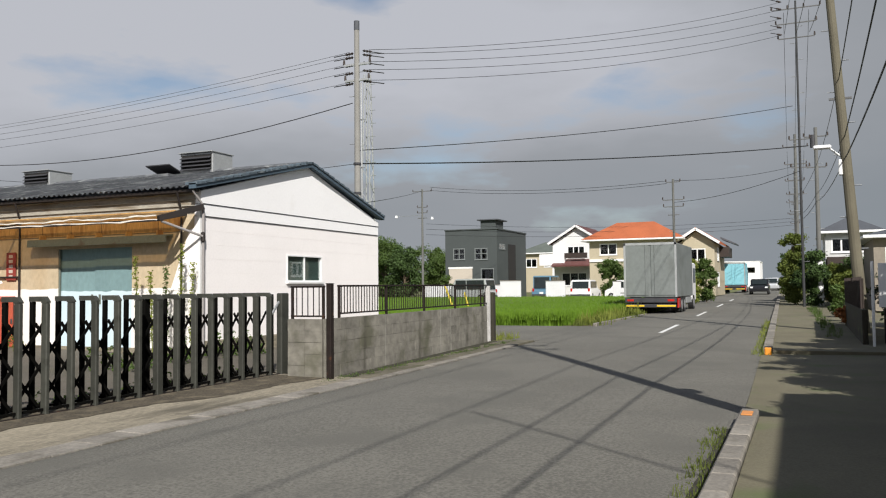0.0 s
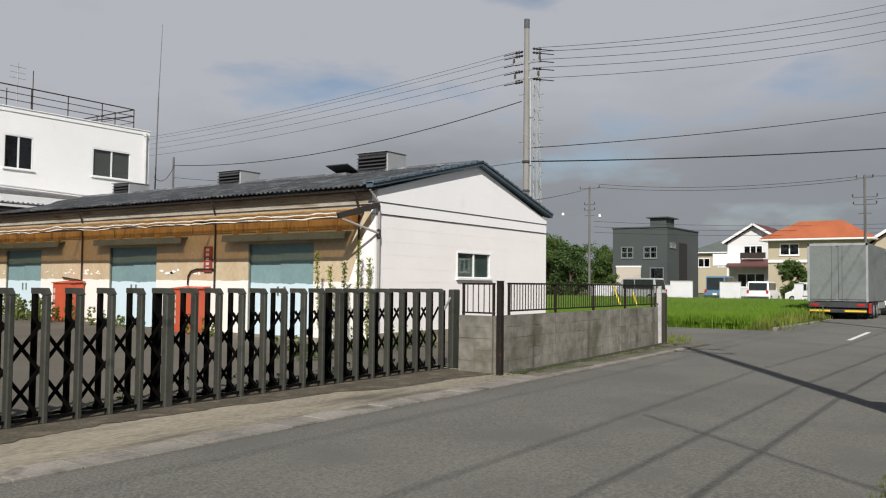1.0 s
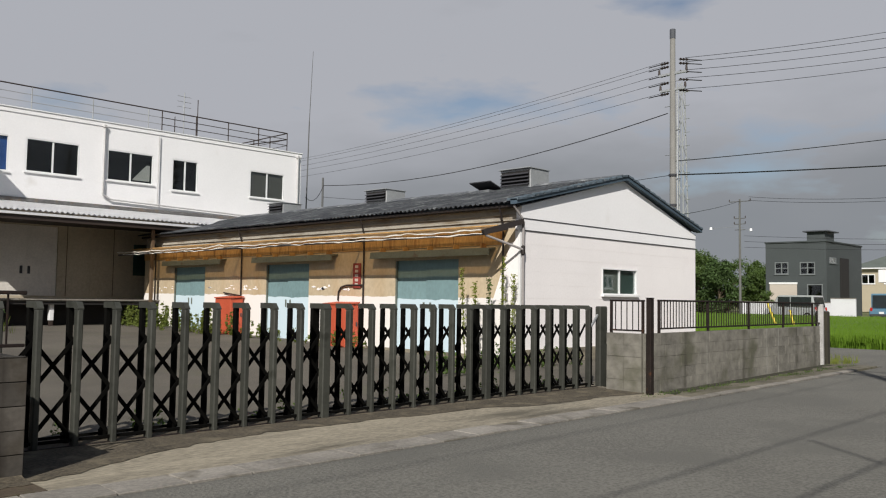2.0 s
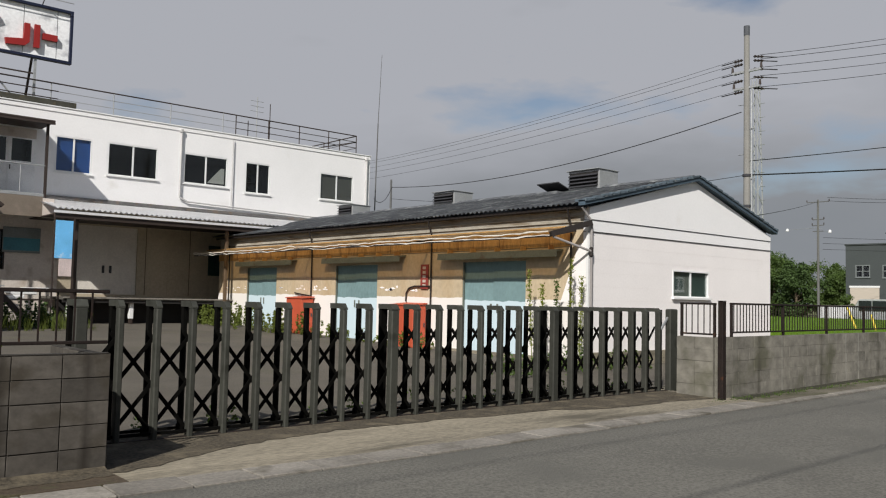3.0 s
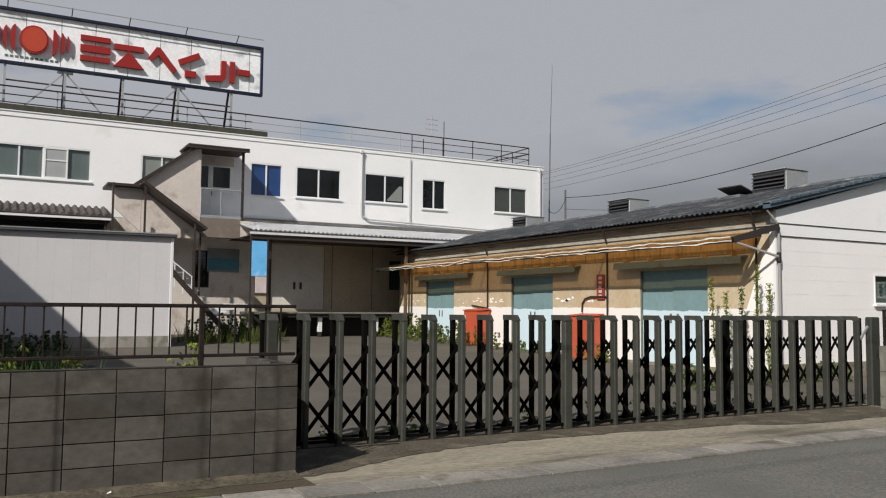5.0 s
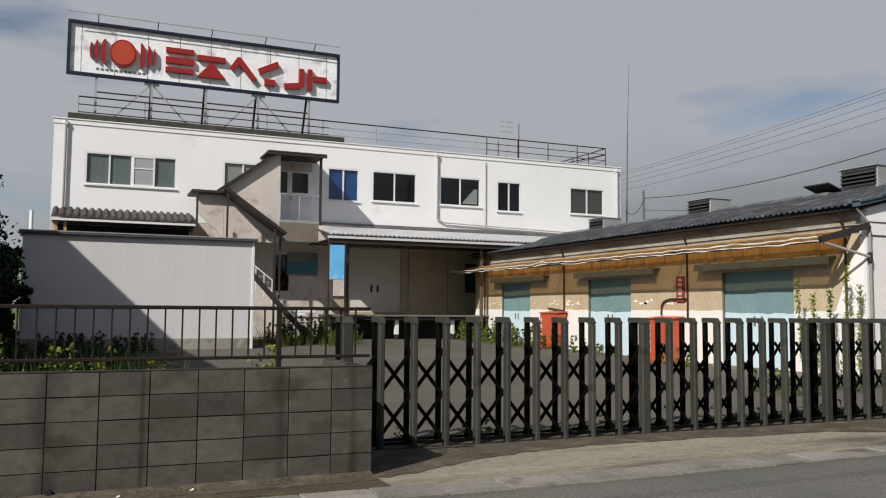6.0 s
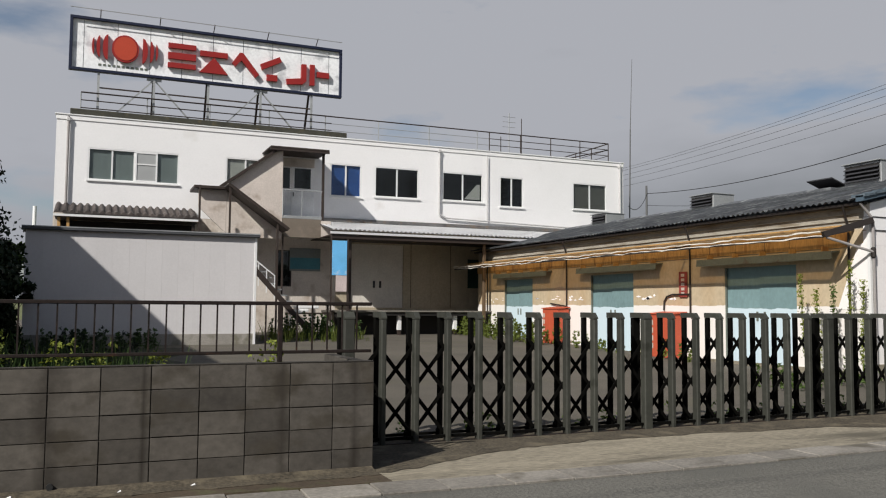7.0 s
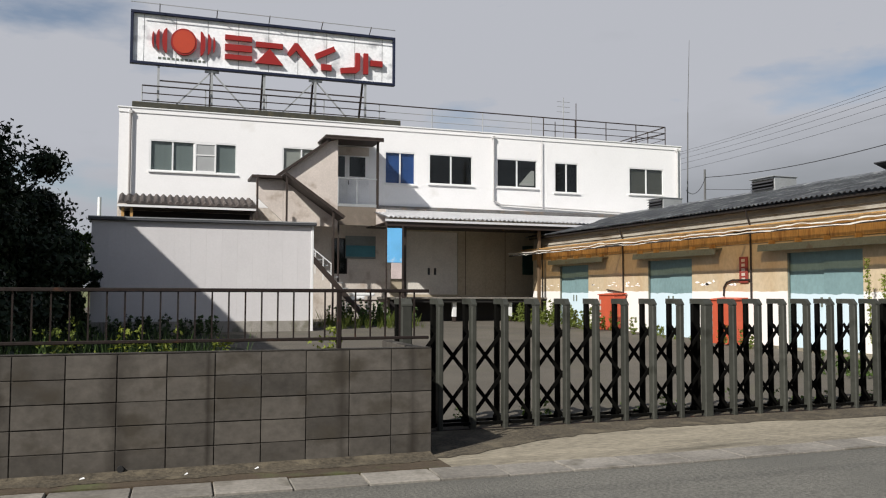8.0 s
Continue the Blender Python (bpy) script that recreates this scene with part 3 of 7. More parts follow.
# ---- block walls ----
def block_run(wall, material, origin, along, count, courses, seed, stagger=False, height=0.207, base=0.0, mortar=MORTAR, unit=0.4112, gap=0.005, sunk=0.008):
    """Blocks 40 x 20 cm with sunk mortar joints, laid along the unit vector from origin."""
    rng = random.Random(seed)
    ang = math.degrees(math.atan2(along[1], along[0]))
    whole = mesh_of("block", bm_box((gap, 0.0, gap), (unit - gap, 0.12, height - gap), 0.0015), material)
    half = mesh_of("block", bm_box((gap, 0.0, gap), (unit / 2 - gap, 0.12, height - gap), 0.0015), material)
    for c in range(courses):
        u = 0.0
        while u < count * unit - 0.01:
            first = stagger and c % 2 and u == 0.0
            last = count * unit - u < 0.3
            ob = new("block", half if first or last else whole)
            ob.parent = wall
            push = rng.uniform(-0.004, 0.004)
            ob.matrix_basis = pose(origin[0] + along[0] * u, origin[1] + along[1] * u + push, base + c * height + rng.uniform(-0.002, 0.002), 0, rng.uniform(-0.25, 0.25), ang)
            u += unit / 2 if first or last else unit
    m = bmesh.new()
    box(m, (0, sunk, -0.12), (count * unit, 0.108, courses * height + 0.002))
    ob = part("mortar", m, mortar, wall)
    ob.matrix_basis = pose(origin[0], origin[1], base, 0, 0, ang)


wall_a = thing("wall_front", (0, 7.75, 0.032), "stained grey concrete block wall with stacked joints", "wall", kind="structure")
block_run(wall_a, BLOCK, (-5.61, 0), (1, 0), 20, 5, 3)
part("coping", bm_box((-5.65, 0.004, 1.037), (2.6, 0.116, 1.045)), MORTAR, wall_a)
wall_b = thing("wall_return", (2.60, 7.884, 0.032), "short return of the grey block wall at the gate", "wall", kind="structure")
block_run(wall_b, BLOCK, (0, 0), (0, 1), 3, 5, 4)
wall_c = thing("wall_return", (13.06, 7.93, 0.02), "pale mossy block return wall beside the gate", "wall", kind="structure")
block_run(wall_c, BLOCK_PALE, (0, 0), (0, 1), 2, 5, 5, unit=0.36, mortar=MORTAR_PALE, gap=0.0015, sunk=0.003)
wall_d = thing("wall_side", (12.95, 7.78, 0.03), "weathered block wall beside the road with a moss-dark foot", "wall", kind="structure", turn=2.45)
block_run(wall_d, BLOCK_PALE, (0, 0), (1, 0), 22, 5, 6, stagger=True, mortar=MORTAR_PALE, gap=0.002, sunk=0.0035)
part("wall_post", bm_box((9.22, -0.02, -0.1), (9.31, 0.12, 1.60), 0.006), mat("pale_post", (0.45, 0.44, 0.42), 0.7, var=0.2, scale=2), wall_d, "pale grey end post")
part("end_pier", bm_box((9.42, -0.06, -0.1), (9.68, 0.24, 1.42), 0.03), mat("dark_mossy_pier", (0.036, 0.032, 0.022), 0.95, var=0.3, stain=(0.06, 0.09, 0.02), stain_at=0.55), wall_d, "dark ivy-grown pier at the wall's end")


# ---- railings ----
def railing(name, loc, turn, length, z_low, z_high, step, label, post_every=None, thick=0.014, first=0.03):
    f = thing(name, loc, label, "fence", kind="structure", turn=turn)
    part("top_rail", bm_box((0, -0.025, z_high - 0.035), (length, 0.025, z_high), 0.006), RAIL, f)
    part("bottom_rail", bm_box((0, -0.018, z_low), (length, 0.018, z_low + 0.03), 0.005), RAIL, f)
    bar = mesh_of("baluster", bm_box((-thick / 2, -thick / 2, z_low), (thick / 2, thick / 2, z_high - 0.03)), RAIL)
    n = int(length / step)
    for k in range(1, n):
        ob = new("baluster", bar)
        ob.parent, ob.location = f, (k * length / n, 0, 0)
    if post_every:
        post = mesh_of("post", bm_box((-0.022, -0.022, z_low - 0.13), (0.022, 0.022, z_high - 0.02), 0.004), RAIL)
        k = first
        while k < length:
            ob = new("post", post)
            ob.parent, ob.location = f, (k, 0, 0)
            k += post_every
    return f


railing("railing", (-5.4, 7.82, 0.0), 0, 8.0, 1.155, 1.645, 0.148, "rusty brown steel railing on the block wall", 3.0, first=1.1)
railing("railing", (13.40, 7.86, 0.04), 2.45, 8.75, 1.09, 1.63, 0.118, "rusty brown steel railing on the block wall", 2.05)
railing("railing", (13.13, 7.98, 0.0), 90, 0.72, 1.09, 1.66, 0.12, "rusty brown steel railing on the return wall", 0.66)
post = thing("gate_stop_post", (12.865, 7.71, 0.0), "rusty dark brown steel channel post", "post")
part("channel", bm_box((-0.06, -0.045, -0.1), (0.06, 0.045, 1.69), 0.008), RAIL, post)
part("cap", bm_box((-0.066, -0.05, 1.69), (0.066, 0.05, 1.70)), RAIL, post)

# ---- folding gate ----
gate = thing("folding_gate", (0, 9.0, 0.03), "closed folding gate of grey and dark bronze aluminium frames", "gate")


def leg_mesh(w):
    return mesh_of("front_leg", bm_box((-w / 2, -0.035, -0.012), (w / 2, 0.068, 1.43), 0.012), GATE_FRONT)


def top_mesh(w):
    m = bmesh.new()
    prism(m, [(-w / 2, -0.035, 1.428), (-w / 2, -0.035, 1.447), (-w / 2, 0.022, 1.512), (-w / 2, 0.286, 1.512), (-w / 2, 0.286, 1.445), (-w / 2, 0.070, 1.445), (-w / 2, 0.068, 1.428)], (w, 0, 0))
    return mesh_of("top_bar", m, GATE_FRONT)


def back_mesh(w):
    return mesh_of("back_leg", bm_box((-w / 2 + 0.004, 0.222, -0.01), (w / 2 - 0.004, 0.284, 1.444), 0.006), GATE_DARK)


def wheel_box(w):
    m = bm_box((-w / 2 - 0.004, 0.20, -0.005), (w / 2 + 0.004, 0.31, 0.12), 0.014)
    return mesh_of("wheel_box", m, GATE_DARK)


slim, wide = [f(0.064) for f in (leg_mesh, top_mesh, back_mesh, wheel_box)], [f(0.125) for f in (leg_mesh, top_mesh, back_mesh, wheel_box)]
PITCH = 0.4065
GATE_X = [2.7285 + PITCH * n for n in range(26)]
for n, x in enumerate(GATE_X):
    for me in (wide if n in (0, 10, 18) else slim):
        ob = new(me.name.split(".")[0], me)
        ob.parent, ob.location = gate, (x, 0, 0)
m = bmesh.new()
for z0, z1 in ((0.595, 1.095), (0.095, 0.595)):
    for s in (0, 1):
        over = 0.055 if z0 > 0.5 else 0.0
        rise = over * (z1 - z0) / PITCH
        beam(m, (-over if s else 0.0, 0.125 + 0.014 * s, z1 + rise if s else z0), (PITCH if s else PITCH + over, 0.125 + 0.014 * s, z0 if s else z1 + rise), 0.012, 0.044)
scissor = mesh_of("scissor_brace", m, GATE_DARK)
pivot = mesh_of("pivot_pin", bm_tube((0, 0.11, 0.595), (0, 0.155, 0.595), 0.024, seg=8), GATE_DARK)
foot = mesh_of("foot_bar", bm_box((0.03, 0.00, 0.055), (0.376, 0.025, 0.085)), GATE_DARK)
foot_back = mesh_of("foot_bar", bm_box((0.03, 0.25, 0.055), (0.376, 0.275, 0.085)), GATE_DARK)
for x in GATE_X[:-1]:
    for me in (scissor, foot, foot_back, pivot):
        ob = new(me.name.split(".")[0], me)
        ob.parent, ob.location = gate, (x, 0, 0)
part("end_frame", bm_box((13.17, -0.06, -0.02), (13.42, 0.06, 1.50), 0.02), GATE_FRONT, gate)
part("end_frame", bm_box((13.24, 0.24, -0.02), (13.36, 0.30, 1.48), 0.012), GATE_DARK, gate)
part("latch", beam(bmesh.new(), (12.93, -0.02, 1.12), (13.17, 0.0, 1.34), 0.03, 0.035), STEEL, gate, "pale latch bar")
for y in (8.98, 9.235):
    solid("gate_track", bm_box((2.62, y, 0.0), (13.4, y + 0.05, 0.045)), RAIL, "rusty dark steel gate track set in the concrete", kind="structure")

# moss and dirt that has gathered along the gate and the walls
def ragged(x0, x1, y0, y1, height, seed, nx=90):
    m = strip(x0, x1, y0, y1, height, nx, 3, 0.004)
    for v in m.verts:
        if abs(v.co.y - y0) < 1e-4:
            v.co.y -= 0.16 * (0.5 + noise.noise((v.co.x * 1.3, seed, 0))) + 0.07 * noise.noise((v.co.x * 6, seed, 5))
    return m


EDGE_X, EDGE_Y = (2.6, 3.1, 3.9, 4.6, 5.5, 7.2, 8.1, 9.3, 10.1, 11.8, 13.0), (7.62, 7.72, 8.12, 8.33, 8.46, 8.44, 8.36, 8.34, 8.0, 7.98, 7.86)
dirt = strip(2.605, 13.04, 8.5, 9.5, lambda x, y: 0.012 + 0.012 * (y - 7.3) + 0.005, 150, 6, 0.004)
for v in dirt.verts:
    reach = (9.5 - v.co.y) / 1.0
    v.co.y = 9.5 - reach * (9.5 - float(np.interp(v.co.x, EDGE_X, EDGE_Y))) - reach * (0.10 * noise.noise((v.co.x * 1.3, 1.0, 0)) + 0.06 * noise.noise((v.co.x * 6, 1.0, 5)))
    v.co.z = 0.012 + 0.012 * (v.co.y - 7.3) + (0.006 if v.co.z > 0.02 else 0.001)
solid("moss_strip", dirt, FOOT_DIRT, "dark dirt and moss gathered along the gate's foot", kind="structure")
solid("moss_strip", ragged(-6, 2.6, 7.53, 7.748, lambda x, y: 0.036 + 0.03 * max(0, y - 7.6) / 0.15, 7.0), FOOT_DIRT, "brown dirt gathered along the wall's foot", kind="structure")

foot = solid("moss_strip", ragged(0.1, 9.3, -0.14, -0.006, lambda x, y: gz(12.95 + x) - 0.017, 5.0), MOSS_SHADE, "green moss and dirt along the foot of the block wall", kind="structure")
foot.matrix_world = pose(12.95, 7.78, 0.03, 0, 0, 2.45)
# weedy soil whose dark tone also paints the shade over this yard corner
overgrown = strip(-4.2, 1.4, 9.7, 25.6, lambda x, y: yz(y) + 0.007, 24, 40, 0.004)
for v in overgrown.verts:
    if v.co.x > 1.3:
        v.co.x += 0.7 * noise.noise((v.co.y * 0.6, 3.3, 0)) + 0.3 * noise.noise((v.co.y * 2.2, 1.3, 0)) + 0.10 * (v.co.y - 17)
solid("overgrown_soil", overgrown, MOSS_SHADE, "weedy soil over the yard's edge, darkened where shade falls", kind="structure")

# ---- warehouse ----
WX0, WX1, WY0, WY1, APEX = 15.52, 24.27, 12.80, 32.40, 20.05
EAVE = 3.98
wh = thing("warehouse", (0, 0, 0), "long low warehouse with two-tone stained front and corrugated roof", "warehouse")
DOORS = [(14.84, 17.27), (21.27, 23.65), (27.61, 29.93)]
m = grid_wall(bmesh.new(), "x", WX0, 0.16, WY0 + 0.16, WY1, -0.05, 3.36, [(a, b, -0.05, 2.66) for a, b in DOORS])
part("wall", m, FACADE, wh, "tan wall with a white painted foot and rust runs")
part("wall", bm_box((WX0 + 0.03, WY0 + 0.16, 3.362), (WX0 + 0.19, WY1, EAVE - 0.02)), GREY_BOARD, wh, "grey-brown boarded strip under the eaves")
m = bmesh.new()
for k in range(4):
    box(m, (WX0 - 0.012, WY0 + 0.16, 3.42 + 0.14 * k), (WX0 + 0.028, WY1, 3.44 + 0.14 * k))
part("batten", m, GREY_BOARD, wh)
part("corner_patch", prism(bmesh.new(), [(WX0 - 0.006, WY0 + 0.002, 1.6), (WX0 - 0.006, WY0 + 0.86, 1.6), (WX0 - 0.006, WY0 + 0.30, 3.0), (WX0 - 0.006, WY0 + 0.002, 3.1)], (0.004, 0, 0)), CREAM_WALL, wh, "white patch with a slanting edge at the corner")
# gable wall
m = grid_wall(bmesh.new(), "y", WY0, 0.16, WX0, WX1, -0.05, 3.31, [(19.03, 20.80, 1.80, 2.53)])
part("wall", m, CREAM_WALL, wh, "off-white siding wall")
m = grid_wall(bmesh.new(), "y", WY0 - 0.006, 0.16, WX0, WX1, 3.33, 3.60, [])
part("wall", m, WHITE_WALL, wh)
m = bmesh.new()
prism(m, [(WX0 + 0.02, WY0 - 0.016, 3.62), (WX1, WY0 - 0.016, 3.62), (WX1, WY0 - 0.016, 3.74), (APEX, WY0 - 0.016, 5.02), (WX0 + 0.02, WY0 - 0.016, 3.90)], (0, 0.16, 0))
part("gable", m, WHITE_WALL, wh, "bright white gable panel")
for z, hz in ((3.31, 0.007), (3.603, 0.014)):
    part("flashing", bm_box((WX0 - 0.02, WY0 - 0.022, z), (WX1 + 0.02, WY0 + 0.01, z + hz)), DARK_LINE, wh)
for k in range(9):
    part("siding_joint", bm_box((WX0 + 0.05, WY0 - 0.003, 0.35 + 0.33 * k), (18.9 if 1.7 < 0.35 + 0.33 * k < 2.6 else WX1 - 0.05, WY0 + 0.002, 0.3525 + 0.33 * k)), mat("joint_shadow", (0.83, 0.79, 0.77), 0.8, var=0.02) if k == 0 else bpy.data.materials["joint_shadow"], wh)
part("foundation", bm_box((WX0 - 0.03, WY0 - 0.03, -0.1), (WX1 + 0.03, WY0 + 0.0, 0.42)), APRON, wh)
part("foundation", bm_box((WX0 - 0.04, WY0 - 0.03, -0.1), (WX0 - 0.002, WY1, 0.24)), APRON, wh)
part("wall", bm_box((WX1 - 0.16, WY0 + 0.16, -0.05), (WX1, WY1, 3.60)), CREAM_WALL, wh)
m = grid_wall(bmesh.new(), "y", WY1 - 0.16, 0.16, WX0 + 0.16, WX1 - 0.16, -0.05, 3.6, [])
prism(m, [(WX0 + 0.1, WY1 - 0.16, 3.6), (WX1, WY1 - 0.16, 3.6), (APEX, WY1 - 0.16, 5.0)], (0, 0.16, 0))
part("wall", m, CREAM_WALL, wh)
part("corner_trim", bm_box((WX0 - 0.012, WY0 - 0.012, 0.3), (WX0 + 0.06, WY0 + 0.06, 3.6)), TRIM_WHITE, wh)


def window(parent, axis, at, u0, u1, z0, z1, panes, frame_mat, behind=None, bar=0.05, sill=True):
    """Aluminium window in a wall opening, its face at at, facing the - side of axis."""
    def put(a, b, c, d, n0, n1):
        return ((a, at + n0, c), (b, at + n1, d)) if axis == "y" else ((at + n0, a, c), (at + n1, b, d))

    fm = bmesh.new()
    for a, b, c, d in ((u0, u1, z0, z0 + bar), (u0, u1, z1 - bar, z1), (u0, u0 + bar, z0 + bar, z1 - bar), (u1 - bar, u1, z0 + bar, z1 - bar)):
        box(fm, *put(a, b, c, d, -0.025, 0.07))
    w = (u1 - u0 - 2 * bar) / panes
    for k in range(1, panes):
        c = u0 + bar + w * k
        box(fm, *put(c - bar * 0.55, c + bar * 0.55, z0 + bar, z1 - bar, -0.005, 0.05))
    fr = part("window", fm, frame_mat, parent)
    for k in range(panes):
        a = u0 + bar + w * k
        g = part("pane", bmesh.new(), GLASS, fr)
        g.data.clear_geometry()
        pm = box(bmesh.new(), *put(a, a + w, z0 + bar, z1 - bar, 0.018 + 0.012 * (k % 2), 0.023 + 0.012 * (k % 2)))
        pm.to_mesh(g.data)
        pm.free()
    if sill:
        part("sill", box(bmesh.new(), *put(u0 - 0.04, u1 + 0.04, z0 - 0.05, z0, -0.09, 0.02)), frame_mat, fr)
    if behind:
        part("blind", box(bmesh.new(), *put(u0 + 0.02, u1 - 0.02, z0 + 0.02, z1 - 0.02, 0.062, 0.068)), behind, fr)
    return fr


window(wh, "y", WY0 + 0.01, 19.03, 20.80, 1.80, 2.53, 2, TRIM_WHITE, mat("green_dark_room", (0.055, 0.095, 0.080), 0.8), bar=0.038)

# sliding doors
for n, (a, b) in enumerate(DOORS):
    mid = (a + b) / 2
    for lo, hi, off in ((a, mid + 0.03, 0.06), (mid - 0.03, b, 0.09)):
        leaf = part("door", bm_box((WX0 + off, lo, 0.02), (WX0 + off + 0.026, hi, 2.66), 0.003), DOOR_PAINT, wh, "blue-green sliding door, pale blue below")
        hx = mid - 0.14 if off < 0.08 else mid + 0.14
        part("handle", bm_box((WX0 + off - 0.02, hx - 0.035, 1.28), (WX0 + off, hx + 0.035, 1.52), 0.006), HOOD, leaf)
    part("door_frame", bm_box((WX0 + 0.02, b - 0.04, 0.0), (WX0 + 0.056, b + 0.0, 2.66)), HOOD, wh)
for a, b in ((13.58, 18.05), (19.83, 24.14), (26.16, 30.45)):
    m = bmesh.new()
    prism(m, [(WX0 - 0.005, a, 2.92), (WX0 - 0.26, a, 2.90), (WX0 - 0.28, a, 2.72), (WX0 - 0.24, a, 2.72), (WX0 - 0.24, a, 2.86), (WX0 - 0.005, a, 2.88)], (0, b - a, 0))
    hood = part("door_hood", m, HOOD, wh, "green-grey steel hood over the door track")
    for y in np.arange(a + 0.3, b, 0.95):
        part("bracket", bm_box((WX0 - 0.20, y, 2.88), (WX0 - 0.005, y + 0.04, 3.02)), RUST_BOARD, hood)
part("fascia", bm_box((WX0 - 0.03, WY0 + 0.5, 2.98), (WX0 - 0.002, WY1, 3.34)), RUST_BOARD, wh, "rust-stained orange-brown board")

for k in range(20):
    part("board_joint", bm_box((WX0 - 0.034, WY0 + 1.2 + 0.93 * k + 0.08 * math.sin(k * 2.1), 2.99), (WX0 - 0.0305, WY0 + 1.213 + 0.93 * k + 0.08 * math.sin(k * 2.1), 3.33)), BARK, wh)

# corrugated roof: two slopes, waves run down the slope
def corrugated(x0, z0, x1, z1, y0, y1, pitch, depth, thick=0.012, wobble=0.0):
    bm = bmesh.new()
    n = int((y1 - y0) / pitch * 6)
    rows = []
    for s in (0.0, 0.33, 0.66, 1.0):
        row = []
        for k in range(n + 1):
            y = y0 + (y1 - y0) * k / n
            z = z0 + (z1 - z0) * s + depth * math.cos(2 * math.pi * (y - y0) / pitch)
            z += wobble * noise.noise((y * 0.5, s * 2, 3.1)) * (1 - s)
            row.append(bm.verts.new((x0 + (x1 - x0) * s, y, z)))
        rows.append(row)
    faces = [bm.faces.new((a[k], a[k + 1], b[k + 1], b[k])) for a, b in zip(rows, rows[1:]) for k in range(n)]
    bmesh.ops.solidify(bm, geom=faces, thickness=thick)
    return bm


part("roof", corrugated(WX0 - 0.28, EAVE + 0.0, APEX, 5.13, WY0 + 0.02, WY1 + 0.2, 0.172, 0.025), SLATE, wh, "slate-grey corrugated roof sheets with pale lichen")
part("roof", corrugated(WX1 + 0.14, 3.88, APEX, 5.13, WY0 + 0.02, WY1 + 0.2, 0.172, 0.025), SLATE, wh)
ridge = bmesh.new()
for k in range(33):
    y = WY0 + 0.6 * k
    prism(ridge, [(APEX - 0.22, y, 5.09), (APEX, y, 5.165), (APEX + 0.22, y, 5.09), (APEX + 0.2, y, 5.12), (APEX, y, 5.20), (APEX - 0.2, y, 5.12)], (0, 0.585, 0))
part("ridge_cap", ridge, SLATE, wh)
for xa, za, xb, zb in ((WX0 - 0.34, EAVE - 0.06, APEX, 5.05), (WX1 + 0.16, 3.84, APEX, 5.05)):
    m = bmesh.new()
    prism(m, [(xa, WY0 - 0.16, za - 0.005), (xb, WY0 - 0.16, zb - 0.03), (xb, WY0 - 0.16, zb + 0.10), (xa, WY0 - 0.16, za + 0.12)], (0, 0.20, 0))
    part("barge_board", m, BARGE, wh, "blue-grey metal barge flashing")
    run = 15
    for k in range(run):
        a, b = k / run, (k + 1.12) / run
        cap = prism(bmesh.new(), [(xa + (xb - xa) * a, WY0 - 0.19, za + (zb - za) * a + 0.085), (xa + (xb - xa) * b, WY0 - 0.19, za + (zb - za) * b + 0.070), (xa + (xb - xa) * b, WY0 - 0.19, za + (zb - za) * b + 0.110), (xa + (xb - xa) * a, WY0 - 0.19, za + (zb - za) * a + 0.148)], (0, 0.34, 0))
        part("verge_cap", cap, BARGE_CAP, wh)
part("eave_gutter", bm_box((WX0 - 0.20, WY0 - 0.05, EAVE - 0.12), (WX0 - 0.10, WY1, EAVE - 0.05), 0.01), PIPE_DARK, wh)
RIM_WHITE = mat("chalky_white_edge", (0.70, 0.67, 0.60), 0.7, var=0.15, scale=2, fine=14, bump=0.1, stain=(0.20, 0.13, 0.07), stain_at=0.60, joined=True)
# front awning with its sagging sheet and end gutter
part("awning", corrugated(WX0 - 1.02, 3.23, WX0 - 0.01, 3.47, WY0 + 0.35, WY1 + 0.3, 0.62, 0.016, 0.02, 0.05), AWNING, wh, "sagging yellowed awning sheet along the front")
for drop, lift, out in ((0.0, 0.0, 1.04), (0.07, 2.4, 0.99)):
    rim = bmesh.new()
    rows_ = []
    for k in range(420):
        y = WY0 + 0.35 + (WY1 - WY0 - 0.05) * k / 419
        z = 3.225 - drop + 0.016 * abs(math.cos(math.pi * (y - WY0 - 0.35) / 0.62 + lift)) * (1.0 + 1.4 * noise.noise((y * 0.8, 2.0, lift))) + 0.05 * noise.noise((y * 0.5, 0, 3.1)) + 0.035 * noise.noise((y * 1.3, 4.0 + lift, 1.0))
        hgt = 0.026 + 0.022 * noise.noise((y * 1.7, 9.0, lift))
        rows_.append([rim.verts.new((WX0 - out - a, y, z + b)) for a, b in ((0, 0), (0.012, 0), (0.012, hgt), (0, hgt))])
    for p, q in zip(rows_, rows_[1:]):
        for k in range(4):
            rim.faces.new((p[k], p[(k + 1) % 4], q[(k + 1) % 4], q[k]))
    part("awning_rim", rim, RIM_WHITE, wh, "ragged chalky white edge of the awning sheet")
part("awning_rail", bm_box((WX0 - 1.0, WY0 + 0.35, 3.14), (WX0 - 0.95, WY1 + 0.3, 3.19)), PIPE_DARK, wh)
part("awning_trim", bm_box((WX0 - 0.45, WY0 + 0.35, 3.40), (WX0 - 0.40, WY1 + 0.3, 3.43)), RUST_BOARD, wh)
for y in (13.2, 18.6, 25.1, 31.4):
    m = beam(bmesh.new(), (WX0 - 0.97, y, 3.17), (WX0, y, 3.36), 0.05, 0.05)
    part("awning_bracket", m, PIPE_DARK, wh)
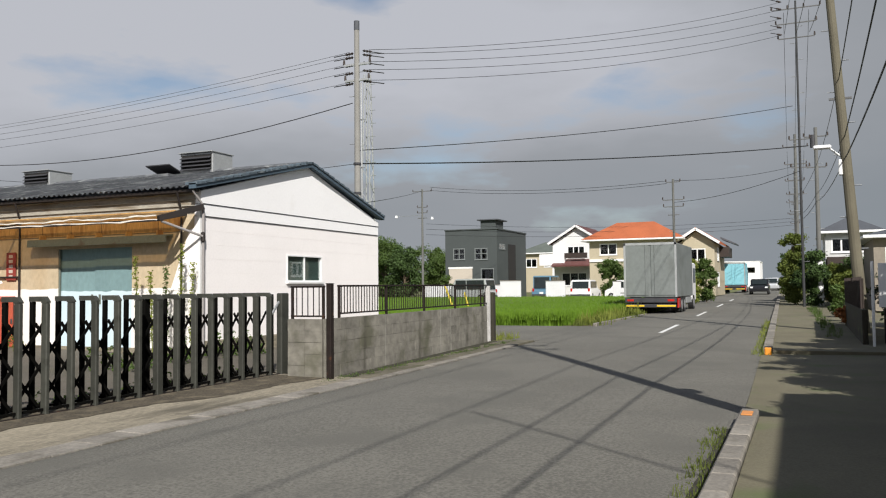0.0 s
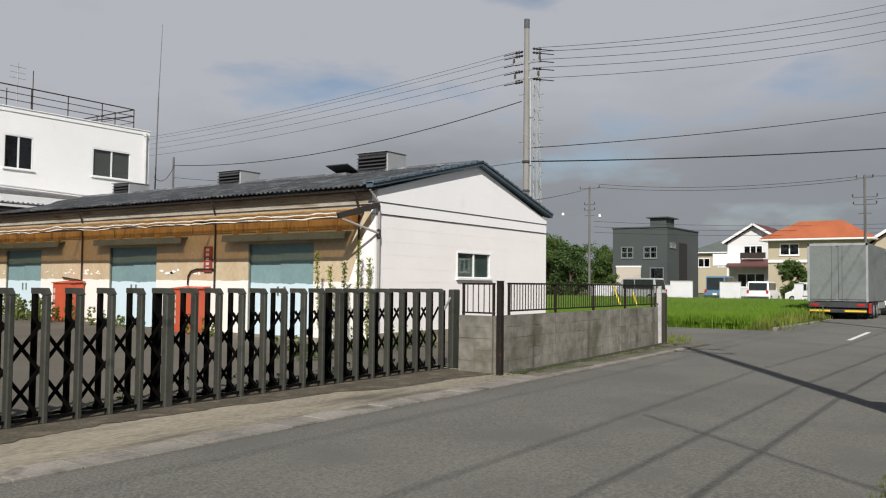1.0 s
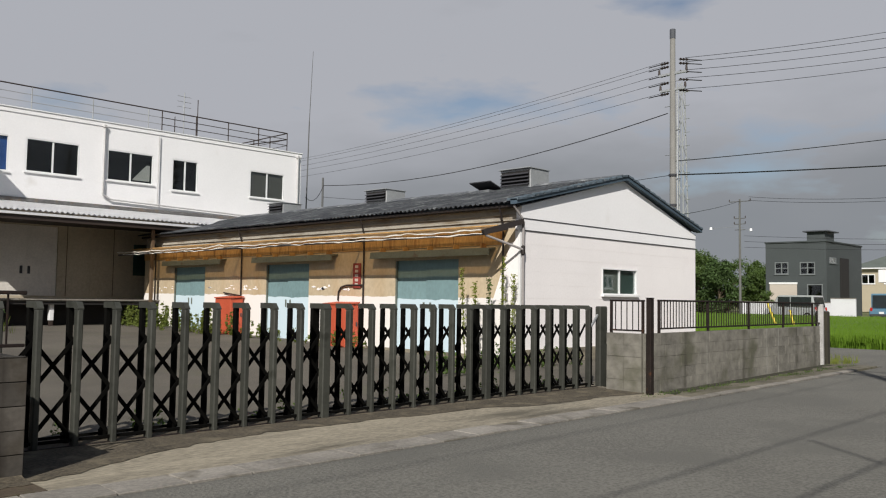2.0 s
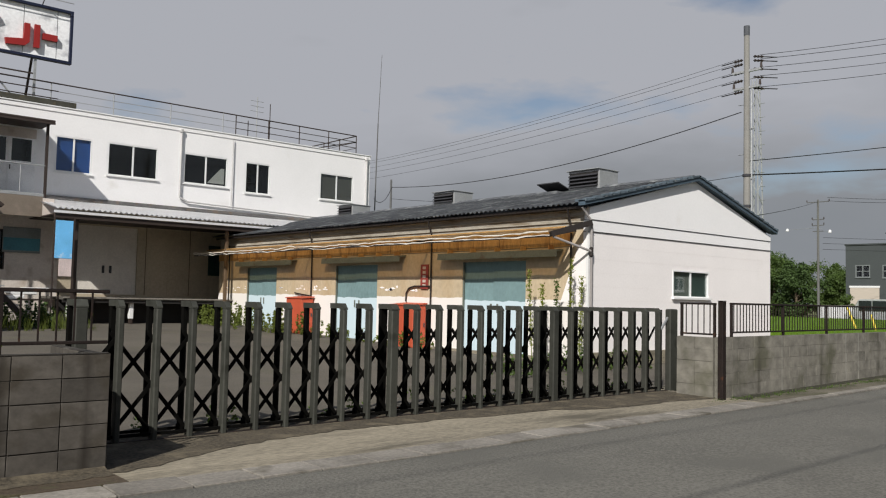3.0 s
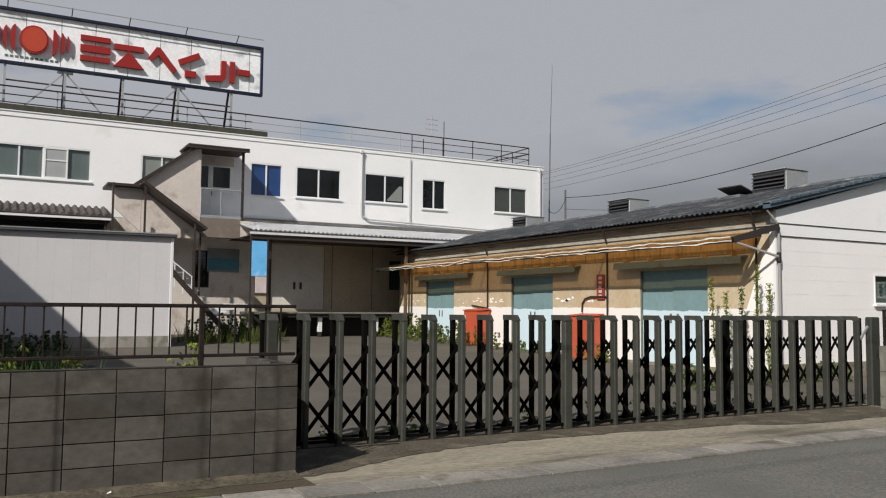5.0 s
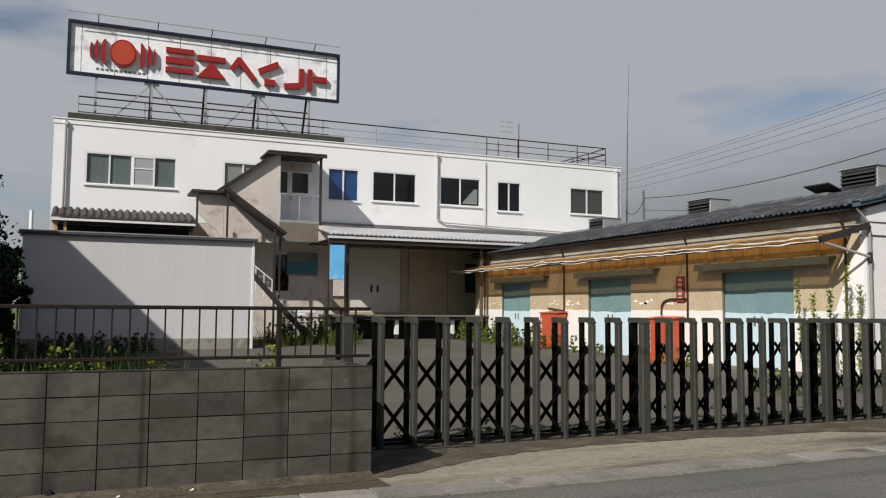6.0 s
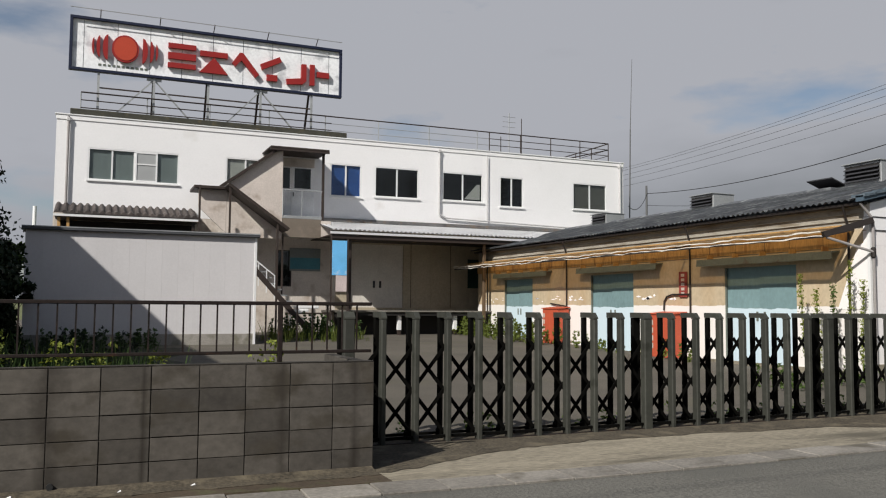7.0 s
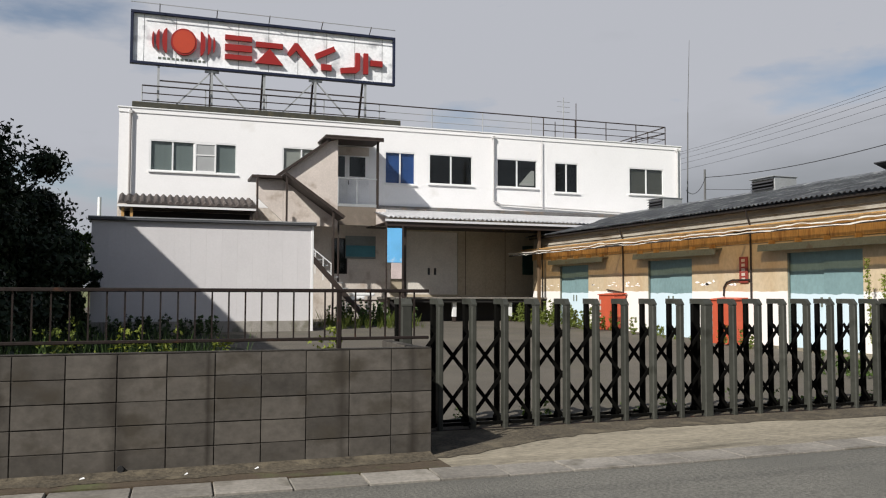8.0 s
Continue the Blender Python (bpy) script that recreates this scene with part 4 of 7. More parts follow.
part("gutter_box", beam(bmesh.new(), (WX0 - 1.0, WY0 + 0.32, 3.20), (WX0 - 0.02, WY0 - 0.10, 3.52), 0.12, 0.13), PIPE_DARK, wh, "dark brown end gutter of the awning")
m = tube(bmesh.new(), (WX0 - 0.95, WY0 + 0.28, 3.14), (WX0 - 0.02, WY0 - 0.09, 2.84), 0.03)
tube(m, (WX0 - 0.28, WY0 - 0.03, EAVE - 0.1), (WX0 - 0.02, WY0 - 0.08, 3.58), 0.03)
part("pipe", m, PIPE, wh)
part("pipe", bm_tube((WX0 + 0.03, WY0 - 0.07, 0.1), (WX0 + 0.03, WY0 - 0.07, 3.5), 0.033), PIPE, wh)
part("pipe_elbow", bm_box((WX0 - 0.04, WY0 - 0.13, 2.70), (WX0 + 0.06, WY0 - 0.03, 2.94), 0.03), PIPE_DARK, wh)
for y, z in ((18.58, 1.4), (25.10, 1.4), (31.4, 0.3), (13.30, 1.5)):
    part("pipe", bm_tube((WX0 - 0.05, y, z), (WX0 - 0.05, y, 3.3), 0.026), PIPE_DARK, wh)
    part("pipe", bm_tube((WX0 - 0.22, y, EAVE - 0.08), (WX0 - 0.05, y, 3.45), 0.024), PIPE_DARK, wh)
# looping cable duct by the red board
m = bmesh.new()
pts = [(18.58, 1.98), (19.35, 1.98), (19.6, 1.92), (19.72, 1.78), (19.74, 1.52)]
for (y0, z0), (y1, z1) in zip(pts, pts[1:]):
    tube(m, (WX0 - 0.05, y0, z0), (WX0 - 0.05, y1, z1), 0.024)
part("cable_duct", m, PIPE_DARK, wh)
m = bmesh.new()
tube(m, (WX0 - 0.05, 25.1, 1.62), (WX0 - 0.05, 26.2, 1.72), 0.022)
part("cable_duct", m, PIPE_DARK, wh)
rf_ = random.Random(8)
m = bmesh.new()
for k in range(46):
    y = rf_.uniform(24.0, 31.8) if k < 38 else rf_.uniform(18.8, 21)
    z, w, hh = 1.86 + rf_.gauss(0, 0.05), rf_.uniform(0.05, 0.30), rf_.uniform(0.02, 0.07)
    dx = 0.052 if any(a - 0.02 < y < b + 0.02 or a - 0.02 < y + w < b + 0.02 for a, b in DOORS) else -0.007
    if dx > 0:
        continue
    prism(m, [(WX0 + dx, y, z), (WX0 + dx, y + w * 0.6, z - hh * 0.4), (WX0 + dx, y + w, z + hh * 0.3), (WX0 + dx, y + w * 0.5, z + hh)], (0.004, 0, 0))
flakes = part("paint_flakes", m, CREAM_WALL, wh, "flaked white paint patches")
flakes["kind"] = "stuff"
part("chalk_mark", prism(bmesh.new(), [(WX0 + 0.084, 15.25, 2.52), (WX0 + 0.084, 15.32, 2.50), (WX0 + 0.084, 15.62, 1.98), (WX0 + 0.084, 15.54, 1.96)], (0.004, 0, 0)), TRIM_WHITE, wh, "white scuff on the door")
part("chalk_mark", prism(bmesh.new(), [(WX0 + 0.084, 15.58, 1.86), (WX0 + 0.084, 15.80, 1.84), (WX0 + 0.084, 15.72, 1.74), (WX0 + 0.084, 15.56, 1.78)], (0.004, 0, 0)), TRIM_WHITE, wh)
board = thing("notice_board", (WX0 - 0.02, 18.72, 1.90), "small red board with a column of pale writing", "sign")
part("board", bm_box((-0.03, 0.0, 0.0), (0.0, 0.34, 0.72), 0.004), mat("dark_red_board", (0.24, 0.04, 0.03), 0.6), board)
for k in range(5):
    part("writing", bm_box((-0.034, 0.10, 0.06 + 0.13 * k), (-0.031, 0.24, 0.14 + 0.13 * k)), mat("pale_ink", (0.5, 0.42, 0.36), 0.7) if k == 0 else bpy.data.materials["pale_ink"], board)

# roof ventilators on the ridge
for y0, y1, vh in ((15.85, 17.05, 0.66), (22.45, 23.60, 0.54), (28.90, 29.95, 0.50)):
    v = thing("roof_ventilator", (APEX - 0.35, y0, 5.0), "grey sheet-metal roof ventilator with dark louvres", "ventilator", group="roof ventilators")
    ln = y1 - y0
    part("body", bm_box((0.03, 0.0, 0.0), (0.95, ln, vh), 0.01), STEEL, v)
    # near-black sheet painted as the shade behind the louvres
    part("back", bm_box((0.02, 0.05, 0.16), (0.029, ln - 0.05, vh - 0.06)), SHADE_BLACK, v)
    for k in range(4 if vh > 0.6 else 3):
        part("louvre", prism(bmesh.new(), [(0.02, 0.04, 0.20 + 0.11 * k), (-0.06, 0.04, 0.15 + 0.11 * k), (-0.06, 0.04, 0.165 + 0.11 * k), (0.02, 0.04, 0.215 + 0.11 * k)], (0, ln - 0.08, 0)), DARK_LINE, v)
    part("cap", bm_box((-0.06, -0.03, vh), (0.98, ln + 0.03, vh + 0.03), 0.006), STEEL, v)
flap = thing("roof_hatch", (APEX - 0.7, 17.2, 4.98), "raised dark hatch flap on the roof", "hatch")
part("frame", bm_box((0, 0, -0.1), (0.6, 0.6, 0.08), 0.01), SLATE, flap)
part("flap", prism(bmesh.new(), [(-0.05, -0.1, 0.32), (0.62, -0.1, 0.10), (0.62, -0.1, 0.13), (-0.05, -0.1, 0.35)], (0, 0.9, 0)), DARK_LINE, flap)

# red cabinets at the foot of the warehouse
for y in (24.9, 18.75):
    c = thing("red_cabinet", (WX0 - 0.55, y, yz(y)), "red painted steel hose cabinet with pale writing", "cabinet", group="red cabinets")
    part("body", bm_box((0.0, 0.0, 0.0), (0.48, 1.0, 1.22), 0.012), RED_BOX, c)
    part("lid", prism(bmesh.new(), [(-0.03, -0.04, 1.22), (0.50, -0.04, 1.26), (0.50, -0.04, 1.30), (-0.03, -0.04, 1.25)], (0, 1.08, 0)), RED_BOX, c)
    part("door", bm_box((0.04, -0.014, 0.10), (0.44, -0.002, 1.14), 0.004), RED_BOX, c)
    for k in range(4):
        part("writing", bm_box((-0.006, 0.84, 0.25 + 0.22 * k), (-0.002, 0.95, 0.40 + 0.22 * k)), bpy.data.materials["pale_ink"], c)
    part("handle", bm_box((0.38, -0.04, 0.6), (0.42, -0.014, 0.72), 0.005), DARK_LINE, c)

# ---- office building ----
OX0, OX1, OY, OTOP = -1.30, 24.22, 34.0, 8.70
YB = yz(31)
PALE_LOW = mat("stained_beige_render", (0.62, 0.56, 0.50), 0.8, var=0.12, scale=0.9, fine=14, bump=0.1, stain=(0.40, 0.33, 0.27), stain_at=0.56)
office = thing("office_building", (0, 0, 0), "white two-storey office building with a flat roof", "building")
WINS = [(-0.17, 3.15, 6.29, 7.53, 4, CURTAIN), (4.96, 6.54, 6.29, 7.55, 2, BLIND_BROWN), (9.30, 10.69, 6.22, 7.63, 2, BLUE_SHEET), (11.29, 13.36, 6.30, 7.64, 2, None),
        (14.48, 16.52, 6.32, 7.63, 2, None), (17.37, 18.63, 6.19, 7.60, 2, None), (21.31, 23.26, 6.28, 7.57, 2, BLIND_DARK)]
holes = [(a, b, c, d) for a, b, c, d, *_ in WINS]
part("wall", grid_wall(bmesh.new(), "y", OY, 0.2, OX0, OX1, 5.0, OTOP, holes), WHITE_WALL, office, "white rendered upper wall")
low_holes = [(7.05, 7.72, 2.35, 3.85), (10.26, 12.66, 1.50, 4.22)]
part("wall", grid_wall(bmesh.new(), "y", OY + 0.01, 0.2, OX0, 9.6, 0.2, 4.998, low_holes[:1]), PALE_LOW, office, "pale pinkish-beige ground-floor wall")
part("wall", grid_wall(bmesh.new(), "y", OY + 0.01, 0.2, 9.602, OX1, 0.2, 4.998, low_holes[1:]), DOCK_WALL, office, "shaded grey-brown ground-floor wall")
part("wall", bm_box((OX0, OY + 0.21, 0.2), (OX0 + 0.2, OY + 10, OTOP)), WHITE_WALL, office)
part("wall", bm_box((OX1 - 0.2, OY + 0.21, 0.2), (OX1, OY + 10, OTOP)), WHITE_WALL, office)
part("wall", bm_box((OX0 + 0.2, OY + 9.8, 0.2), (OX1 - 0.2, OY + 10, OTOP)), WHITE_WALL, office)
part("roof", bm_box((OX0 + 0.2, OY + 0.2, OTOP - 0.35), (OX1 - 0.2, OY + 9.8, OTOP - 0.15)), CONCRETE, office)
# near-black sheet paints the unlit rooms behind the windows
part("inner_wall", bm_box((OX0 + 0.3, OY + 3.2, 0.4), (OX1 - 0.3, OY + 3.3, OTOP - 0.4)), SHADE_BLACK, office)
part("parapet_band", bm_box((OX0 - 0.02, OY - 0.03, OTOP - 0.17), (OX1 + 0.02, OY - 0.002, OTOP - 0.002), 0.004), WHITE_WALL, office)
part("coping", bm_box((OX0 - 0.06, OY - 0.06, OTOP), (OX1 + 0.06, OY + 0.26, OTOP + 0.05), 0.01), TRIM_WHITE, office)
part("coping", bm_box((OX1 - 0.24, OY + 0.265, OTOP), (OX1 + 0.06, OY + 10, OTOP + 0.05), 0.01), TRIM_WHITE, office)
for a, b, c, d, n, behind in WINS:
    window(office, "y", OY + 0.03, a, b, c, d, n, TRIM_WHITE, behind, 0.055)
m = bmesh.new()
for a, b, c, d in ((1.52, 1.58, 6.33, 7.49), (2.28, 2.34, 6.33, 7.49), (1.58, 2.28, 6.33, 6.385), (1.58, 2.28, 7.435, 7.49), (1.58, 2.28, 6.99, 7.03)):
    box(m, (a, OY + 0.0, c), (b, OY + 0.045, d))
bmesh.ops.remove_doubles(m, verts=m.verts[:], dist=0.001)
sash = part("sash", m, TRIM_WHITE, office, "white opening sash")
part("screen", bm_box((1.58, OY + 0.022, 6.385), (2.28, OY + 0.026, 7.435)), mat("grey_insect_screen", (0.36, 0.37, 0.37), 0.8, var=0.1, bump=0), sash, "pale grey insect screen")
window(office, "y", OY + 0.05, 7.05, 7.72, 2.35, 3.85, 1, BROWN, SHADE_BLACK, 0.04, sill=False)
part("curtain", prism(bmesh.new(), [(15.62, OY + 0.12, 6.46), (16.40, OY + 0.12, 6.46), (16.40, OY + 0.12, 7.15), (16.25, OY + 0.12, 7.15)], (0, 0.01, 0)), BLIND_BROWN, office, "pale curtain drawn aside")
# rain pipes
RAIN_PIPE = mat("grey_white_pipe", (0.52, 0.51, 0.50), 0.5, var=0.12, scale=1.5, fine=14, bump=0.04)
for x, z0, z1, r, mt in ((-0.88, 5.35, OTOP - 0.05, 0.045, PIPE), (14.31, 5.68, 8.45, 0.036, RAIN_PIPE), (16.69, 5.47, 8.5, 0.022, RAIN_PIPE), (23.98, 5.0, 8.5, 0.04, RAIN_PIPE)):
    part("rain_pipe", bm_tube((x, OY - 0.09, z0), (x, OY - 0.09, z1), r), mt, office)
m = tube(bmesh.new(), (14.31, OY - 0.09, 5.68), (14.64, OY - 0.09, 5.52), 0.04)
tube(m, (14.64, OY - 0.09, 5.52), (21.2, OY - 0.09, 5.36), 0.035)
part("rain_pipe", m, RAIN_PIPE, office)
for x in (-0.88, 14.31, 23.98):
    part("hopper", bm_box((x - 0.065, OY - 0.14, 8.46), (x + 0.065, OY - 0.002, 8.60), 0.015), RAIN_PIPE, office)

# roof railing, with thin rails and posts
rr = thing("roof_railing", (0, OY + 0.35, OTOP - 0.15), "thin brown steel railing round the flat roof", "railing")
for k, (z, r) in enumerate(((1.16, 0.028), (0.85, 0.014), (0.55, 0.014), (0.28, 0.012))):
    part("rail", bm_tube((-0.5, 0, z), (23.6, 0, z), r, seg=6), BROWN if k == 0 else STEEL, rr)
    part("rail", bm_tube((23.6, 0, z), (23.6, 9.0, z), r, seg=6), BROWN, rr)
rp = mesh_of("post", bm_tube((0, 0, 0), (0, 0, 1.16), 0.022, seg=6), STEEL)
for x in np.arange(-0.5, 16.5, 2.41):
    ob = new("post", rp)
    ob.parent, ob.location = rr, (float(x), 0, 0)
rp2 = mesh_of("post", bm_tube((0, 0, 0), (0, 0, 1.16), 0.026, seg=6), BROWN)
for x in (17.0, 18.65, 20.3, 21.95, 23.6):
    ob = new("post", rp2)
    ob.parent, ob.location = rr, (x, 0, 0)
for z in (1.16, 0.85, 0.55):
    part("rail", bm_tube((-0.5, -0.04, z), (9.4, -0.04, z), 0.022, seg=6), BROWN, rr)
for z in (0.85, 0.55):
    part("rail", bm_tube((17.0, -0.03, z), (23.6, -0.03, z), 0.016, seg=6), BROWN, rr)
for y in np.arange(1.5, 9.1, 1.5):
    ob = new("post", rp2)
    ob.parent, ob.location = rr, (23.6, float(y), 0)
for x0, z0, x1, z1 in ((18.7, 0.0, 18.7, 1.95), (17.6, 1.0, 17.6, 0.3)):
    part("post", bm_tube((x0, 0, z0), (x1, 0, z1), 0.022, seg=6), BROWN, rr)
part("brace", beam(bmesh.new(), (21.3, 0.03, 0.25), (23.6, 0.03, 0.85), 0.03, 0.05), BROWN, rr)
ant = thing("roof_aerial", (18.9, OY + 2.0, OTOP - 0.15), "small television aerial on a thin mast", "aerial")
part("mast", bm_tube((0, 0, 0), (0, 0, 2.6), 0.025, seg=6), STEEL, ant)
for k in range(3):
    part("element", bm_tube((-0.35, 0, 1.9 + 0.25 * k), (0.35, 0, 1.9 + 0.25 * k), 0.012, seg=4), STEEL, ant)
mast = thing("radio_mast", (25.95, 36.0, 0.2), "tall thin whip mast behind the warehouse", "mast")
part("pole", bm_tube((0, 0, 0), (0.18, 0, 10.8), 0.04, 0.03, seg=8), POLE_DARK, mast)
part("whip", bm_tube((0.18, 0, 10.8), (0.32, 0, 14.6), 0.020, 0.010, seg=6), POLE_DARK, mast)

# ---- rooftop sign ----
SX0, SX1, SZ0, SZ1, SY = -0.98, 9.86, 10.58, 12.72, 34.45
sign = thing("rooftop_sign", (0, SY, 0), "long white rooftop billboard with raised red shapes and a navy frame", "sign")
part("panel", bm_box((SX0 + 0.1, 0.05, SZ0 + 0.1), (SX1 - 0.1, 0.12, SZ1 - 0.1)), SIGN_WHITE, sign, "weathered white sign panel")
for a, b in (((SX0, -0.06, SZ1 - 0.11), (SX1, 0.16, SZ1)), ((SX0, -0.06, SZ0), (SX1, 0.16, SZ0 + 0.11)), ((SX0, -0.06, SZ0 + 0.11), (SX0 + 0.11, 0.16, SZ1 - 0.11)), ((SX1 - 0.11, -0.06, SZ0 + 0.11), (SX1, 0.16, SZ1 - 0.11))):
    part("frame", bm_box(a, b, 0.01), SIGN_BLUE, sign, "navy blue frame")
for k in range(9):
    x = SX0 + 0.5 + k * 1.22
    part("panel_joint", bm_box((x, 0.044, SZ0 + 0.13), (x + 0.015, 0.049, SZ1 - 0.13)), SHED_GREY, sign)


def raised(name, outline, depth=0.14, material=SIGN_RED):
    """A raised shape on the sign, from an outline in the sign's own x and z (metres from its lower left corner)."""
    return part(name, prism(bmesh.new(), [(SX0 + x, -0.10, SZ0 + z) for x, z in outline], (0, depth, 0)), material, sign, "raised red shape")


def bar(x0, z0, x1, z1):
    return [(x0, z0), (x1, z0), (x1, z1), (x0, z1)]


disc = [(2.02 + 0.50 * math.cos(a), 1.02 + 0.54 * math.sin(a)) for a in np.linspace(0, 2 * math.pi, 33)[:-1]]
raised("disc", disc)
part("disc_face", prism(bmesh.new(), [(SX0 + 2.02 + 0.43 * math.cos(a), -0.118, SZ0 + 1.02 + 0.47 * math.sin(a)) for a in np.linspace(0, 2 * math.pi, 33)[:-1]], (0, 0.017, 0)), SIGN_ORANGE, sign, "orange-red disc face")
for s in (-1, 1):
    for r, w, h in ((0.64, 0.19, 0.50), (0.93, 0.13, 0.42), (1.14, 0.08, 0.32)):
        arc = [(2.02 + s * (r + w * math.cos(a)), 1.02 + h * math.sin(a)) for a in np.linspace(-math.pi / 2, math.pi / 2, 13)]
        raised("crescent", arc)
for k in range(11):
    part("writing", bm_box((SX0 + 1.05 + 0.17 * k, 0.035, SZ0 + 0.28), (SX0 + 1.16 + 0.17 * k, 0.045, SZ0 + 0.36)), HOOD, sign)
# six plain red shapes, each about a metre across
for o in ([bar(3.62, 0.50, 4.70, 0.70), bar(3.62, 1.30, 4.70, 1.50), bar(3.62, 0.86, 4.70, 1.12)],
          [bar(4.86, 1.12, 5.96, 1.34), [(5.41, 1.10), (4.84, 0.44), (5.98, 0.44)]],
          [[(6.14, 0.98), (6.26, 0.84), (6.52, 1.12), (7.10, 0.46), (7.26, 0.60), (6.58, 1.44), (6.44, 1.44)]],
          [[(7.30, 1.06), (7.38, 0.84), (8.20, 1.26), (8.10, 1.46)], bar(7.58, 0.40, 8.02, 0.66)],
          [[(8.40, 0.56), (8.44, 0.34), (9.10, 0.40), (9.26, 0.56), (9.26, 1.28), (9.06, 1.28), (9.04, 0.66)]],
          [bar(9.42, 0.40, 9.62, 1.30), bar(9.72, 0.78, 10.26, 1.02)]):
    for k, shape in enumerate(o):
        raised("shape", shape)
# steel stand
for n, x in enumerate((0.10, 2.15, 4.25, 6.38, 8.55)):
    part("leg", beam(bmesh.new(), (x, 0.06, 8.9), (x, 0.06, SZ0), 0.09, 0.09), STEEL, sign)
    part("leg", beam(bmesh.new(), (x, 1.5, 8.75), (x, 0.2, SZ0 + 0.9), 0.08, 0.08), BROWN, sign)
    if n in (1, 3):
        for s in (-1, 1):
            part("brace", beam(bmesh.new(), (x, 0.10, SZ0 - 0.05), (x + s * 1.45, 0.10, 8.98), 0.05, 0.05), STEEL, sign)
        part("gusset", bm_box((x - 0.28, 0.03, SZ0 - 0.12), (x + 0.28, 0.09, SZ0 - 0.02)), STEEL, sign)
part("stand_rail", beam(bmesh.new(), (0.10, 0.12, 10.0), (8.55, 0.12, 10.0), 0.05, 0.05), BROWN, sign)
part("lamp_rail", bm_tube((SX0 + 0.0, -0.35, SZ1 + 0.22), (SX1 - 0.1, -0.35, SZ1 + 0.22), 0.018, seg=5), STEEL, sign)
for x in (0.1, 2.3, 4.4, 6.6, 8.7):
    part("lamp_arm", bm_tube((x, 0.05, SZ1), (x, -0.36, SZ1 + 0.24), 0.02, seg=5), BROWN, sign)
part("base_beam", bm_box((-0.85, -0.47, 8.755), (10.0, -0.20, 8.98), 0.02), mat("mossy_base", (0.055, 0.054, 0.042), 0.9, var=0.35, scale=2, stain=(0.11, 0.09, 0.05)), sign, "dark mossy base beam")
for x in (0.10, 2.15, 4.25, 6.38, 8.55):
    part("foot", bm_box((x - 0.12, -0.25, 8.56), (x + 0.12, 0.2, 8.92), 0.01), CONCRETE, sign)

# ---- loading dock and canopy ----
RUST_POST = mat("rusty_brown_post", (0.115, 0.075, 0.042), 0.75, var=0.25, scale=3, fine=20, bump=0.1)
FLASH_GREY = mat("grimy_grey_flashing", (0.16, 0.155, 0.15), 0.7, 0.2, var=0.35, scale=1.4, fine=12, bump=0.1, stain=(0.22, 0.16, 0.11))
can = thing("canopy", (0, 0, 0), "white corrugated canopy over the loading dock", "canopy")


def sheet_x(x0, x1, y0, z0, y1, z1, pitch, depth, thick):
    """A corrugated sheet whose waves run along y, spread along x."""
    bm = corrugated(y0, z0, y1, z1, x0, x1, pitch, depth, thick)
    for v in bm.verts:
        v.co.x, v.co.y = v.co.y, v.co.x
    bmesh.ops.reverse_faces(bm, faces=bm.faces[:])
    return bm


CANOPY_WHITE = mat("white_corrugated_sheet", (0.70, 0.70, 0.71), 0.55, 0.1, var=0.06, scale=1, fine=12, bump=0.03)
part("roof", sheet_x(8.45, 22.5, 30.6, 4.50, OY - 0.02, 5.10, 0.19, 0.036, 0.02), CANOPY_WHITE, can, "white corrugated roof sheet")
part("fascia", bm_box((8.45, 30.62, 4.14), (22.3, 30.72, 4.30), 0.01), BROWN, can)
part("soffit", bm_box((8.5, 30.74, 4.28), (22.3, OY - 0.02, 4.32)), BROWN, can)
part("flashing", bm_box((9.0, OY - 0.10, 5.125), (22.4, OY - 0.004, 5.27), 0.006), FLASH_GREY, can, "grimy grey flashing along the wall")
part("edge_trim", bm_box((8.42, 30.55, 4.325), (22.3, 30.61, 4.41)), CANOPY_WHITE, can)
for x in (9.30, 15.1, 21.5):
    part("post", bm_box((x - 0.06, 30.9, YB), (x + 0.06, 31.02, 4.14), 0.01), RUST_POST if x > 15 else BROWN, can)
# deck darkened as canopy shade; its pale edge strip painted as the sunlit rim
DECK_SHADE = mat("dark_dock_concrete", (0.085, 0.078, 0.066), 0.9, var=0.25, scale=1.2, fine=20, bump=0.2)
dock = thing("loading_dock", (0, 0, 0), "concrete loading dock with a shade-dark deck on white stub piers", "loading dock")
part("deck", bm_box((9.0, 31.09, 1.30), (18.4, OY - 0.005, 1.395), 0.01), DECK_SHADE, dock)
part("edge", bm_box((9.0, 31.05, 1.345), (18.4, 31.086, 1.40), 0.006), CONCRETE, dock, "pale deck edge toned as sunlit")
# near-black sheet and beam stand in for the shade under the deck
part("back", bm_box((9.0, 31.9, 0.3), (18.3, 32.0, 1.298)), SHADE_BLACK, dock)
part("beam", bm_box((9.0, 31.12, 1.20), (18.3, 31.2, 1.298)), SHADE_BLACK, dock)
for x in (9.2, 11.42, 13.86, 16.3):
    part("pier", bm_box((x, 31.25, 0.62), (x + 0.16, 31.41, 1.298), 0.01), TRIM_WHITE, dock, "white stub pier")
    part("pier_foot", bm_box((x + 0.02, 31.27, YB - 0.1), (x + 0.14, 31.39, 0.62)), BROWN, dock)
